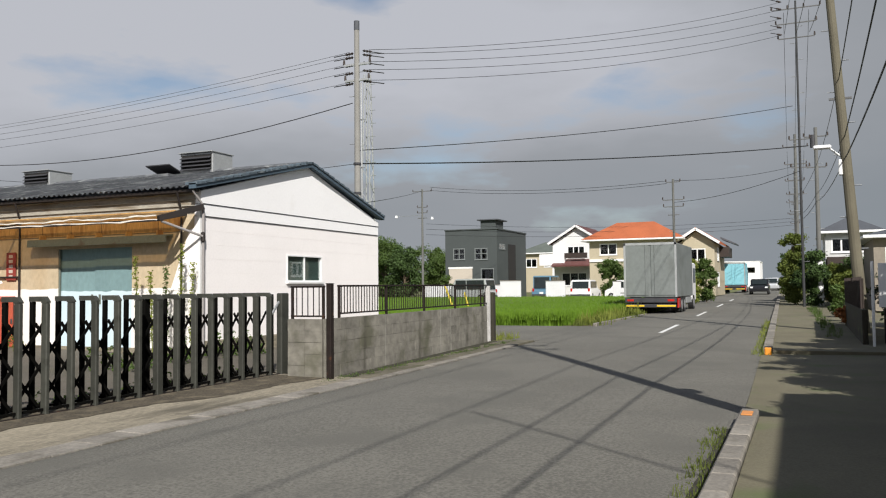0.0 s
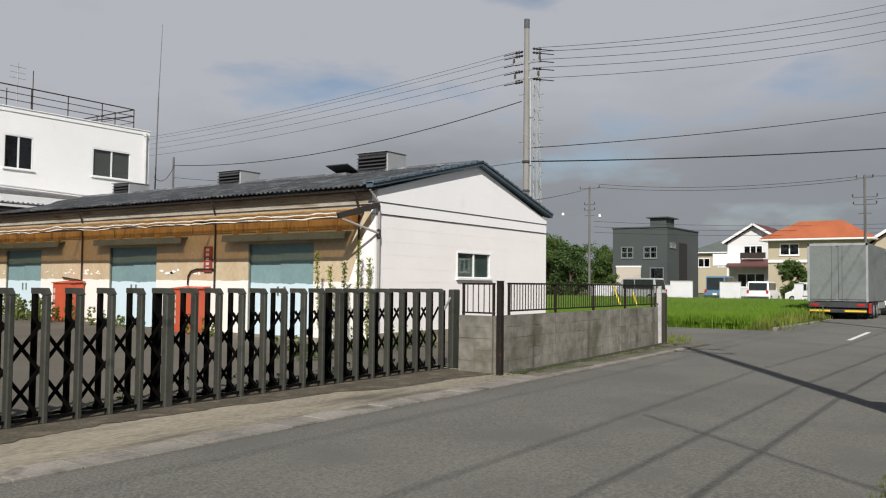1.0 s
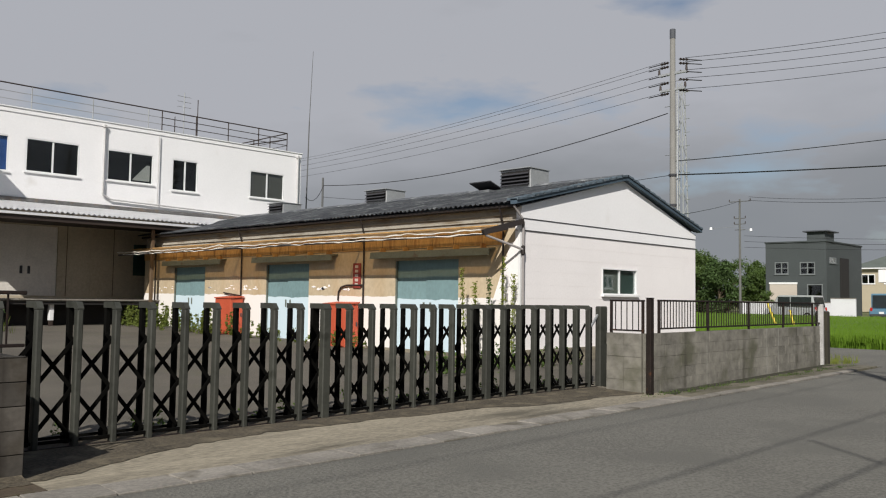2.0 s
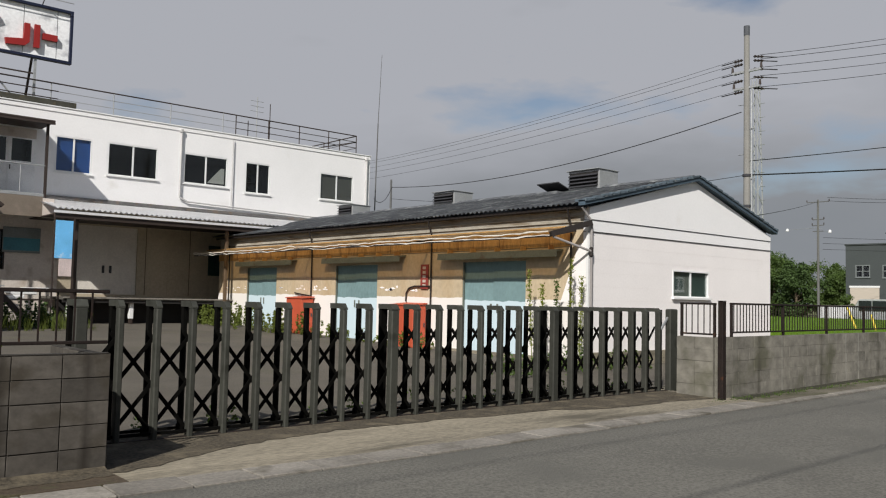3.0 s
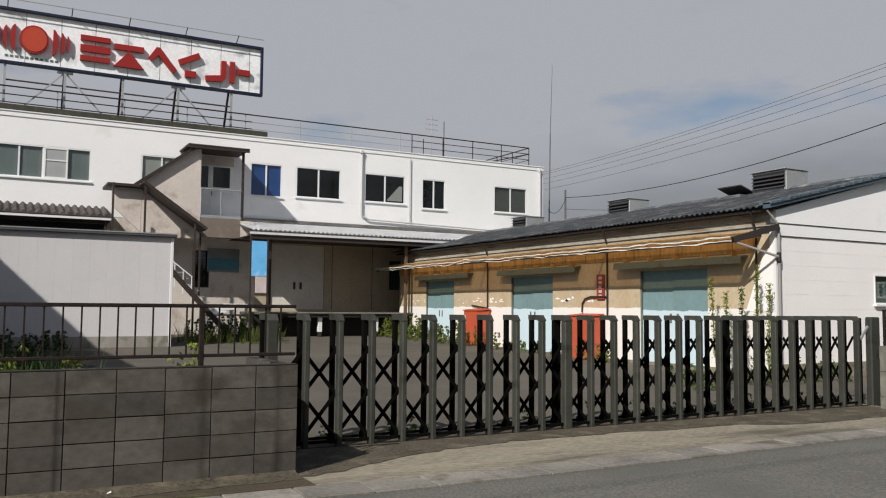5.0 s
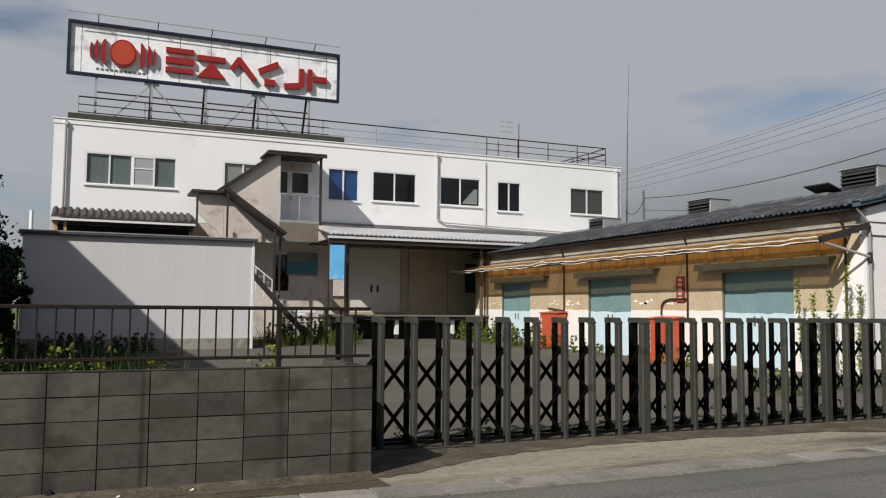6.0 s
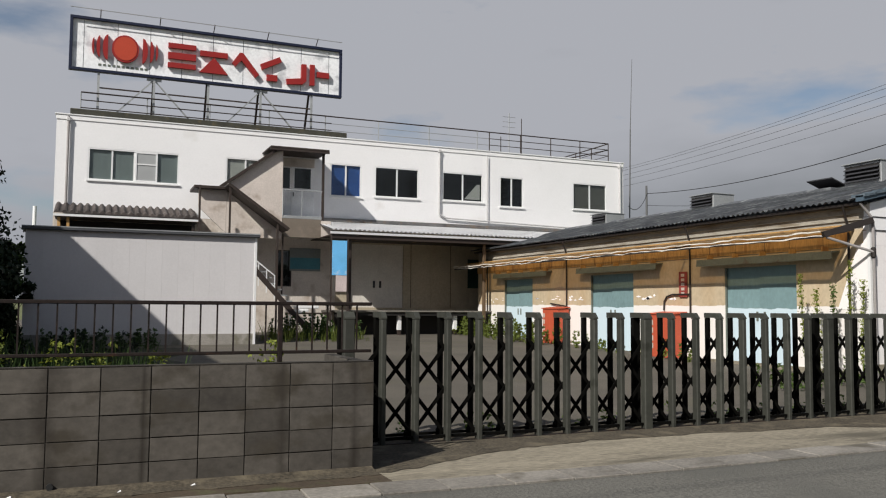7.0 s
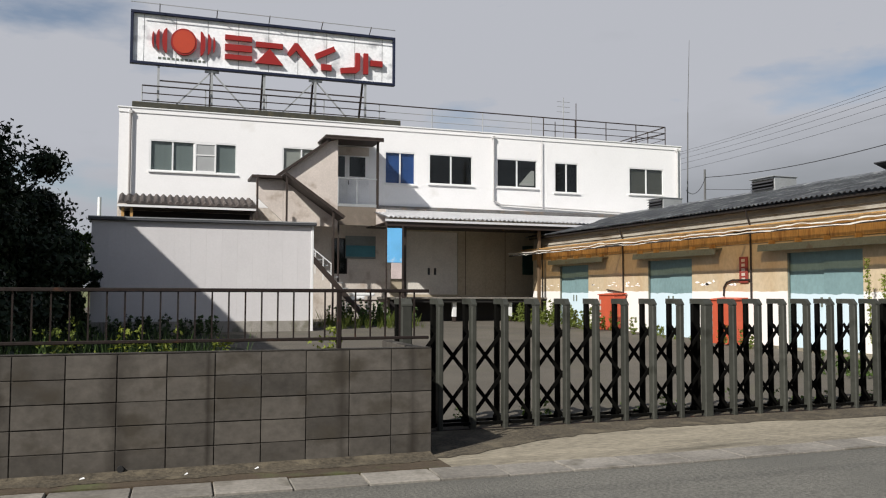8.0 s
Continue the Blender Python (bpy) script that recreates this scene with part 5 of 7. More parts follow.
for a, b, off in ((10.26, 11.47, 0.03), (11.45, 12.66, 0.08)):
    lf = part("sliding_door", bm_box((a, OY + off, 1.50), (b, OY + off + 0.045, 4.22), 0.006), WARE_DOOR, office, "pale grey steel sliding door")
    hx = 11.32 if off < 0.05 else 11.62
    part("handle", bm_box((hx - 0.05, OY + off - 0.03, 2.35), (hx + 0.05, OY + off, 2.65), 0.01), DARK_LINE, lf)
part("door_post", bm_box((10.14, OY - 0.05, 1.5), (10.25, OY + 0.1, 4.3)), BROWN, office)
for k in range(4):
    part("wall_batten", bm_box((13.0 + 0.95 * k, OY - 0.004, 1.5), (13.02 + 0.95 * k, OY + 0.008, 4.28)), DOCK_WALL if k % 2 else BROWN, office)
part("side_window", bm_box((15.75, OY - 0.03, 2.4), (16.9, OY + 0.005, 3.7), 0.01), mat("dark_green_glass", (0.02, 0.05, 0.04), 0.15, spec=0.6), office)
bs = thing("hanging_panel", (8.46, 30.44, 2.73), "bright blue and white vertical banner panel", "sign")
part("panel", bm_box((0, 0, 0.0), (0.58, 0.04, 1.32), 0.004), mat("sky_blue_panel", (0.16, 0.50, 0.86), 0.5, var=0.12, scale=2, stain=(0.70, 0.76, 0.82), stain_at=0.58), bs)
part("lower_panel", bm_box((0.16, 0, -0.62), (0.58, 0.04, -0.01), 0.004), mat("pinkish_panel", (0.62, 0.52, 0.50), 0.6), bs)
for x in (-0.05, 0.60):
    part("post", bm_box((x, 0.01, -2.45), (x + 0.05, 0.07, 1.40)), BROWN, bs)

# under the landing: board, posts and piled white boards
tb = thing("wall_board", (7.62, OY - 0.06, 3.0), "teal and grey notice board on the shaded wall", "sign")
part("board", bm_box((0, 0, 0), (1.30, 0.04, 0.95)), mat("grey_board", (0.20, 0.22, 0.22), 0.7), tb)
part("band", bm_box((0.02, -0.008, 0.08), (1.28, -0.002, 0.55)), mat("teal_board", (0.06, 0.20, 0.25), 0.6), tb)
pile = thing("piled_boards", (7.1, 31.6, YB), "heap of white boards on a rusty trestle", "boards")
part("trestle", bm_box((0, 0, 0.82), (1.75, 0.7, 0.88)), BROWN, pile)
for x in (0.05, 0.85, 1.65):
    part("leg", bm_box((x, 0.05, -0.1), (x + 0.05, 0.1, 0.82)), STEEL, pile)
part("rail", bm_box((0.05, 0.06, 0.40), (1.7, 0.10, 0.44)), STEEL, pile)
for k, (a, b) in enumerate(((0.1, 0.8), (0.3, 1.2), (0.75, 1.6))):
    part("board", bm_box((a, 0.05, 0.90 + 0.13 * k), (b, 0.6, 1.02 + 0.13 * k), 0.02), TRIM_WHITE, pile, "white board")

# ---- covered outdoor stair ----
st = thing("outdoor_stair", (0, 0, 0), "covered outdoor stair with beige cladding and brown roofs", "stair")
SYF = 32.5
part("landing_floor", bm_box((6.95, SYF, 5.02), (8.66, OY - 0.01, 5.14), 0.01), STEEL, st)
part("landing_side", bm_box((6.98, SYF, 4.28), (8.54, SYF + 0.04, 5.02)), mat("grey_steel_sheet", (0.20, 0.165, 0.13), 0.6, 0.1, var=0.12, bump=0.05, stain=(0.26, 0.21, 0.17)), st, "grey steel skirt of the landing")
part("landing_roof", bm_box((6.40, SYF - 0.28, 7.76), (8.78, OY - 0.02, 7.84), 0.015), BROWN, st, "brown flat roof over the landing")
part("landing_roof", bm_box((6.40, SYF - 0.28, 7.68), (8.78, SYF - 0.22, 7.758)), BROWN, st)
part("post", bm_box((8.56, SYF - 0.02, 5.0), (8.65, SYF + 0.07, 7.76)), BROWN, st)
part("post", bm_box((6.98, SYF - 0.0, 2.0), (7.04, SYF + 0.06, 4.4)), BROWN, st)
m = prism(bmesh.new(), [(4.80, SYF, 4.20), (6.96, SYF, 4.20), (6.96, SYF, 7.70), (6.55, SYF, 7.60), (4.80, SYF, 6.20)], (0, 0.06, 0))
part("side_panel", m, BEIGE, st, "beige side cladding")
m = prism(bmesh.new(), [(3.75, SYF, 5.30), (4.79, SYF, 4.35), (4.79, SYF, 6.05), (3.75, SYF, 6.0)], (0, 0.06, 0))
part("side_panel", m, BEIGE, st)
part("stair_roof", beam(bmesh.new(), (4.55, SYF + 0.55, 6.12), (6.62, SYF + 0.55, 7.66), 1.5, 0.10), BROWN, st, "brown sloping stair roof")
part("stair_roof", bm_box((3.55, SYF - 0.30, 5.98), (4.85, SYF + 1.2, 6.10), 0.02), BROWN, st)
part("stair_roof", beam(bmesh.new(), (4.70, SYF - 0.55, 6.10), (7.0, SYF - 0.55, 4.48), 1.2, 0.11), BROWN, st, "brown sloping stair roof")
for x, z0, z1 in ((4.75, YB, 6.0), (3.65, 4.2, 6.0), (6.55, YB, 4.7)):
    part("post", bm_box((x, SYF - 1.05, z0), (x + 0.07, SYF - 0.98, z1)), BROWN, st)
door_o = part("door", bm_box((7.20, OY - 0.06, 5.16), (8.60, OY - 0.039, 7.34), 0.006), mat("pale_grey_painted_door", (0.84, 0.84, 0.84), 0.5), st, "pale grey landing door with dark upper panes")
part("pane", bm_box((7.76, OY - 0.068, 6.45), (8.44, OY - 0.062, 7.28)), mat("dark_pane", (0.015, 0.02, 0.02), 0.08, spec=0.6), door_o)
part("pane", bm_box((7.28, OY - 0.068, 6.42), (7.56, OY - 0.062, 7.28)), bpy.data.materials["dark_pane"], door_o)
part("stile", bm_box((7.62, OY - 0.074, 5.18), (7.68, OY - 0.062, 7.30)), TRIM_WHITE, door_o)
part("handle", bm_box((7.70, OY - 0.10, 6.10), (7.73, OY - 0.062, 6.28), 0.005), DARK_LINE, door_o)
part("side_wall", bm_box((7.02, OY - 0.038, 5.16), (8.60, OY - 0.036, 7.7)), BEIGE, st)
m = tube(bmesh.new(), (6.98, SYF, 6.16), (8.6, SYF, 6.16), 0.022)
tube(m, (6.98, SYF, 5.15), (6.98, SYF, 6.16), 0.022)
tube(m, (7.75, SYF, 5.15), (7.75, SYF, 6.16), 0.015)
part("landing_end", bm_box((8.545, SYF, 4.26), (8.95, SYF + 0.04, 4.98)), BEIGE, st, "rust-streaked tan end sheet")
part("guard_rail", m, STEEL, st)
for k in range(15):
    part("tread", bm_box((4.95 + 0.20 * k, SYF - 1.0, 3.62 - 0.22 * k + 0.3), (5.20 + 0.20 * k, SYF - 0.05, 3.66 - 0.22 * k + 0.3)), STEEL, st)
for y in (SYF - 1.05,):
    part("stringer", beam(bmesh.new(), (4.9, y, 3.85), (7.9, y, 0.55), 0.05, 0.2), BROWN, st)
    for z in (0.0, -0.42):
        part("hand_rail", beam(bmesh.new(), (5.0, y, 3.88 + z), (6.52, y, 2.68 + z), 0.04, 0.04), TRIM_WHITE, st, "white stair handrail")
    for k in range(4):
        part("baluster", bm_box((5.56 + 0.31 * k, y - 0.015, 2.55 - 0.25 * k), (5.59 + 0.31 * k, y + 0.015, 3.44 - 0.25 * k)), TRIM_WHITE, st)

# ---- tiled lean-to ----
lean = thing("tiled_lean_to", (0, 0, 0), "brown tiled lean-to roof against the office wall", "lean-to")
tile_bm = bmesh.new()
prof = [(0.0, 0.0), (0.05, 0.075), (0.10, 0.10), (0.15, 0.075), (0.19, 0.02), (0.25, 0.0), (0.25, -0.02), (0.0, -0.02)]
prism(tile_bm, [(x, 0, z) for x, z in prof], (0, 0.40, 0.12))
tile = mesh_of("tile", tile_bm, TILE)
for k in range(20):
    for r in range(4):
        ob = new("tile", tile)
        ob.parent, ob.location = lean, (-1.22 + 0.25 * k, 32.55 + 0.36 * r, 4.86 + 0.108 * r)
part("eave_board", bm_box((-1.24, 32.50, 4.72), (3.82, 32.56, 4.80)), TRIM_WHITE, lean)
part("soffit", bm_box((-1.2, 32.57, 4.72), (3.8, OY - 0.01, 4.76)), BROWN, lean)
for x in (-1.1, -0.8, 3.55):
    part("post", bm_box((x, 32.65, YB), (x + 0.10, 32.75, 4.70)), RUST_BOARD if x < 0 else BROWN, lean)
# near-black sheet painted as the shade under the lean-to roof
part("dark_back", bm_box((-1.1, OY - 0.03, 0.5), (3.8, OY - 0.006, 4.70)), SHADE_BLACK, lean)

# ---- prefabricated shed ----
SHX0, SHX1, SHY, SHB, SHT = -1.72, 4.92, 26.8, yz(26.8), 3.74
shed = thing("storage_shed", (SHX0, SHY, SHB), "pale grey prefabricated storage shed with a flat roof", "shed")
h = SHT - SHB
part("base", bm_box((-0.02, -0.02, -0.2), (6.66, 2.9, 0.34), 0.01), mat("shed_base", (0.30, 0.28, 0.25), 0.85, var=0.2, stain=(0.16, 0.15, 0.11)), shed)
panel = mesh_of("panel", bm_box((0.0, -0.01, 0.34), (0.4725, 0.03, h)), PANEL_GREY)
for k in range(14):
    ob = new("panel", panel)
    ob.parent, ob.location = shed, (0.0 + 0.474 * k, 0, 0)
part("core", bm_box((0.02, 0.031, 0.34), (6.62, 2.85, h - 0.01)), PANEL_GREY, shed)
part("corner_post", bm_box((6.60, -0.03, -0.18), (6.68, 0.05, h), 0.006), TRIM_WHITE, shed)
part("roof", bm_box((-0.10, -0.14, h), (6.76, 3.0, h + 0.12), 0.02), SHED_GREY, shed, "dark grey roof edge")
part("roof_trim", bm_box((-0.10, -0.15, h + 0.085), (6.76, -0.142, h + 0.115)), STEEL, shed)

# ---- field ----
rng = np.random.default_rng(11)
bm = bmesh.new()
fx, fy = np.linspace(30.9, 62.5, 64), np.concatenate([np.linspace(8.3, 24, 40), np.linspace(25, 60, 36)])
fg = [[bm.verts.new((x, y, gz(x) + 0.40 + 0.05 * noise.noise((x * 1.7, y * 1.7, 0)) + 0.03 * noise.noise((x * 5, y * 5, 2)))) for y in fy] for x in fx]
for i in range(len(fx) - 1):
    for j in range(len(fy) - 1):
        bm.faces.new((fg[i][j], fg[i + 1][j], fg[i + 1][j + 1], fg[i][j + 1]))
edge = [fg[0][j] for j in range(len(fy))][::-1] + [fg[i][0] for i in range(1, len(fx))]
low = [bm.verts.new((v.co.x - 0.1, v.co.y - 0.1, v.co.z - 0.6)) for v in edge]
for k in range(len(edge) - 1):
    bm.faces.new((edge[k], low[k], low[k + 1], edge[k + 1]))
solid("rice_field", bm, RICE, "dense bright green rice crop in a field", "field", kind="stuff", smooth=True)
n = 26000
px, py = 30.7 + 31.5 * rng.random(n) ** 1.6, 8.1 + 44 * rng.random(n) ** 1.5
blades("rice_plants", np.c_[px, py, [gz(x) + 0.18 for x in px], np.ones(n)], 0.34, 0.026, RICE, "upright green rice blades", "rice", 5, 0.4, 3)
n = 2600
ex, ey = np.r_[rng.uniform(30.6, 62, 1800), 30.65 + np.abs(rng.normal(0, 0.12, 800))], np.r_[8.1 + np.abs(rng.normal(0, 0.12, 1800)), rng.uniform(8.1, 40, 800)]
blades("rice_plants", np.c_[ex, ey, [gz(x) - 0.06 for x in ex], rng.uniform(0.8, 1.15, n)], 0.48, 0.022, RICE, "upright green rice blades at the field's edge", "rice", 15, 0.35, 5)
n = 900
vx, vy = rng.uniform(30.4, 62, n), 7.65 + rng.normal(0, 0.28, n)
blades("verge_grass", np.c_[vx, vy, [gz(x) - 0.05 for x in vx], rng.uniform(0.4, 1.3, n)], 0.26, 0.03, LEAF_MID, "rough green grass along the field's edge", "grass", 6, 0.7, 7)
n = 160
vx, vy = rng.uniform(31, 45, n), 7.75 + rng.normal(0, 0.3, n)
blades("verge_weeds", np.c_[vx, vy, [gz(x) - 0.02 for x in vx], rng.uniform(0.4, 1.3, n)], 0.46, 0.035, LEAF_YELLOW, "tall yellow-green weeds at the field's edge", "weeds", 7, 0.4, 6)
solid("field_edge", strip(30.3, 64, 6.9, 8.3, lambda x, y: gz(x) - 0.03 + 0.02 * (y > 7.2), 30, 3), DIRT, "dirt bank between the road and the field", kind="structure")
solid("field_kerb", bm_box((30.35, 7.02, gz(30) - 0.1), (41, 7.16, gz(36) + 0.06), 0.02), CONCRETE, "pale concrete edging beside the field", kind="structure")


# ---- plants ----
def leaf_cloud(name, centres, radii, per, size, material, seed, squash=0.8):
    """Small leaf quads scattered through clumps, denser towards each clump's skin."""
    r = np.random.default_rng(seed)
    pts, nrm = [], []
    for c, rad in zip(centres, radii):
        d = r.normal(size=(per, 3))
        d /= np.linalg.norm(d, axis=1)[:, None]
        pts.append(np.asarray(c) + d * rad * np.minimum(np.abs(r.normal(0.55, 0.36, (per, 1))), 1.22) * np.array([1, 1, squash]))
        nrm.append(0.55 * d + r.normal(0, 0.7, (per, 3)) + np.array([0, 0, 0.25]))
    pts, nrm = np.concatenate(pts), np.concatenate(nrm)
    nrm /= np.linalg.norm(nrm, axis=1)[:, None]
    a = np.cross(nrm, r.normal(size=nrm.shape))
    a /= np.linalg.norm(a, axis=1)[:, None] + 1e-9
    b = np.cross(nrm, a)
    s = size * r.uniform(0.6, 1.3, (len(pts), 1))
    v = np.stack([pts - a * s, pts - b * s * 0.5, pts + a * s, pts + b * s * 0.5], 1).reshape(-1, 3)
    me = bpy.data.meshes.new(name)
    me.from_pydata(v.tolist(), [], (np.arange(len(pts))[:, None] * 4 + np.arange(4)).tolist())
    me.materials.append(material)
    return new(name, me)


def tree(loc, height, spread, label, seed, material, clumps=26, per=420, leaf=0.09, trunk=0.14, group="", low=0.25):
    r = random.Random(seed)
    t = thing("tree", loc, label, "tree", group)
    m = bmesh.new()
    tube(m, (0, 0, -0.2), (0.05, 0.02, height * 0.45), trunk, trunk * 0.7)
    tube(m, (0.05, 0.02, height * 0.45), (0.0, 0.0, height * 0.8), trunk * 0.7, trunk * 0.25)
    cs, rs = [], []
    for k in range(clumps):
        z = height * (low + (0.95 - low) * r.random())
        f = math.sin(math.pi * min(1, max(0.12, (z / height - low * 0.6) / (1.12 - low * 0.6)))) ** 0.7
        a, d = r.uniform(0, 6.28), spread * f * r.uniform(0.2, 1.0)
        c = (d * math.cos(a), d * math.sin(a), z)
        cs.append(c)
        rs.append(spread * r.uniform(0.18, 0.40))
        if k % 3 == 0:
            tube(m, (0.03, 0.01, z * 0.6), (c[0] * 0.8, c[1] * 0.8, z - 0.1), trunk * 0.32, trunk * 0.1, seg=5)
    part("trunk", m, BARK, t)
    crown = leaf_cloud("crown", cs, rs, per, leaf, material, seed)
    crown.parent = t
    return t


def weeds(name, x0, x1, y0, y1, n, height, material, label, seed, base):
    r = np.random.default_rng(seed)
    x, y = r.uniform(x0, x1, n), r.uniform(y0, y1, n)
    return blades(name, np.c_[x, y, [base(a, b) for a, b in zip(x, y)], r.uniform(0.3, 1.3, n) ** 1.5], height, 0.010, material, label, "weeds", seed, 0.5, 6)


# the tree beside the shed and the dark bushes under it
tree((-4.7, 22.5, 0.2), 5.6, 2.7, "dark leafy broadleaved tree beside the shed", 21, LEAF_SHADE, 90, 1300, 0.075, 0.18, low=0.05)
tree((-3.3, 20.2, 0.2), 3.3, 1.7, "dark leafy bush under the tree", 22, LEAF_SHADE, 44, 700, 0.08, 0.08, low=0.03)
tree((-3.2, 16.0, 0.15), 2.1, 1.6, "dark leafy bush behind the block wall", 24, LEAF_SHADE, 40, 700, 0.07, 0.06, low=0.03)
tree((-2.9, 12.4, 0.1), 1.5, 1.4, "dark leafy bush behind the block wall", 25, LEAF_SHADE, 36, 700, 0.06, 0.05, low=0.03)
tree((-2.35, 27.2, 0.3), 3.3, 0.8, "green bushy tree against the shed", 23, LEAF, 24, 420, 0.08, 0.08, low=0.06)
tree((-2.0, 26.25, 0.3), 2.6, 0.5, "dark leafy bush at the shed's corner", 128, LEAF_SHADE, 40, 500, 0.07, 0.05, low=0.01)
tree((-2.35, 25.9, 0.3), 2.3, 0.65, "dark leafy bush at the shed's corner", 28, LEAF_SHADE, 40, 500, 0.07, 0.05, low=0.02)
tree((-3.3, 25.6, 0.3), 2.4, 0.9, "dark leafy bush at the shed's corner", 29, LEAF_SHADE, 40, 500, 0.07, 0.05, low=0.02)
tree((-4.2, 26.4, 0.3), 4.3, 1.7, "dark leafy tree beside the shed", 26, LEAF_SHADE, 60, 700, 0.10, 0.1, low=0.03)
tree((-6.4, 18.0, 0.2), 6.2, 2.6, "dark leafy broadleaved tree beside the shed", 27, LEAF_SHADE, 80, 1100, 0.075, 0.15, low=0.03)
# far trees
for k, (x, y, h, s) in enumerate(((86, 44.6, 6.5, 3.2), (84, 41.2, 5.5, 2.4), (88, 38.4, 4.7, 2.0), (92, 48.0, 6.7, 3.2), (95, 43.0, 5.9, 2.8), (90, 52.0, 6.0, 3.0))):
    tree((x, y, gz(x)), h, s, "dense dark green broadleaved tree beyond the field", 30 + k, LEAF_DEEP if k % 2 else LEAF, 40, 420, 0.13, 0.2, "trees beyond the field", low=0.02)
for k, (x, y, h, s) in enumerate(((57.5, 6.9, 3.0, 0.75), (60.0, 6.2, 3.1, 0.8), (63, 7.4, 2.8, 0.7))):
    tree((x, y, gz(x)), h, s, "small light green garden tree by the road", 40 + k, LEAF if k else LEAF_YELLOW, 44, 300, 0.075, 0.05, "garden trees", low=0.08)
tree((73, 15.6, gz(73)), 3.4, 1.3, "dark rounded garden tree in front of a house", 45, LEAF, 40, 300, 0.1, 0.08, low=0.05)
tree((72, 30.8, gz(72)), 2.2, 0.8, "small green shrub beside the dark house", 46, LEAF, 12, 200, 0.09, 0.05)
for k, (x, y, h, s) in enumerate(((52, 0.25, 4.1, 0.95), (50, -0.6, 3.0, 0.9), (57, 0.2, 3.3, 0.9), (62, 0.3, 3.4, 0.9), (51, -1.9, 2.3, 0.9), (54, -3.0, 2.6, 1.2), (46, -2.2, 1.8, 0.8))):
    tree((x, y - 0.55 + bend(x), gz(x) + 0.1), h, s, "feathery green garden tree beside the pavement", 50 + k, LEAF_DEEP if k % 2 else LEAF_MID, 60, 330, 0.075, 0.06, "garden trees beside the pavement", low=0.06)
for k, (x, y, h, s) in enumerate(((33.0, -1.25, 0.9, 0.45), (30.0, -1.2, 0.7, 0.4), (36, -1.3, 1.3, 0.5))):
    tree((x, y, gz(x) + 0.08), h, s, "low green shrub at the edge of the pavement", 60 + k, LEAF if k != 1 else mat("rusty_leaf", (0.30, 0.11, 0.03), 0.7, var=0.3, bump=0), 12, 200, 0.06, 0.03, "low shrubs")

# weeds in the yard and along the walls
def leafy(name, x0, x1, y0, y1, n, h0, h1, material, label, seed, base, leaf=0.035, per=60):
    """Weeds with small leaves round short stems, in one mesh."""
    r = np.random.default_rng(seed)
    cs, rs = [], []
    for k in range(n):
        x, y, h = r.uniform(x0, x1), r.uniform(y0, y1), r.uniform(h0, h1)
        for z in np.arange(0.08, h, 0.11):
            cs.append((x + r.normal(0, 0.03), y + r.normal(0, 0.03), base(x, y) + z))
            rs.append(0.10 * (1.15 - 0.6 * z / h))
    ob = leaf_cloud(name, cs, rs, max(6, per // 6), leaf, material, seed, 0.9)
    return tagged(ob, label, "weeds", kind="stuff")


yard = lambda x, y: yz(y)
leafy("yard_weeds", -5.0, 1.9, 25.2, 26.5, 80, 0.15, 0.6, LEAF_DEEP, "green weeds growing at the shed's foot", 71, yard, 0.06)
# the yard's shade is put into the leaf colour of these two
leafy("yard_weeds", -3.8, 1.2, 12.0, 25.0, 300, 0.15, 0.7, LEAF_SHADE, "dark low weeds over the shaded yard", 171, yard, 0.045)
leafy("yard_weeds", -4.0, -0.4, 9.0, 12.0, 150, 0.3, 0.95, LEAF_SHADE, "overgrown weeds behind the block wall", 72, yard, 0.04)
leafy("yard_weeds", -0.98, -0.62, 8.05, 8.45, 16, 0.9, 1.34, LEAF_MID, "yellow-green weeds behind the wall's railing", 173, lambda x, y: 0.06, 0.02)
leafy("yard_weeds", -0.42, 0.2, 8.05, 8.45, 24, 0.95, 1.26, LEAF_YELLOW, "yellow-green weeds behind the wall's railing", 73, lambda x, y: 0.06, 0.026)
leafy("yard_weeds", 0.54, 0.70, 8.05, 8.15, 8, 1.0, 1.2, LEAF_YELLOW, "yellow-green weeds behind the wall's railing", 74, lambda x, y: 0.06, 0.026)
leafy("yard_weeds", 1.55, 1.90, 8.3, 8.5, 9, 1.0, 1.25, LEAF_YELLOW, "yellow-green weeds behind the wall's railing", 85, lambda x, y: 0.06, 0.026)
leafy("yard_weeds", 13.8, 15.4, 24.5, 31.5, 70, 0.2, 0.9, LEAF_MID, "weeds along the warehouse's foot", 75, yard, 0.06)
leafy("yard_weeds", 14.5, 15.4, 17.5, 23.5, 34, 0.2, 0.6, LEAF_MID, "weeds along the warehouse's foot", 76, yard, 0.05)
leafy("yard_weeds", 12.0, 17, 11.7, 12.6, 60, 0.2, 0.6, LEAF, "weeds in front of the gable wall", 77, yard, 0.04)
leafy("yard_weeds", 6.2, 9.2, 28.6, 30.6, 46, 0.2, 1.0, LEAF_DEEP, "weeds around the stair's foot", 78, yard, 0.06)
leafy("yard_weeds", 13.9, 16.2, 29.8, 30.8, 26, 0.3, 0.9, LEAF_MID, "weeds in front of the loading dock", 82, yard, 0.06)
weeds("kerb_weeds", 5.0, 10.0, 0.80, 1.02, 190, 0.055, LEAF_MID, "dry grass along the kerb's foot", 79, lambda x, y: 0.0)
bent(weeds("kerb_weeds", 19.4, 34, 0.55, 0.95, 300, 0.13, LEAF_YELLOW, "dry grass along the kerb's foot", 80, lambda x, y: gz(x)))
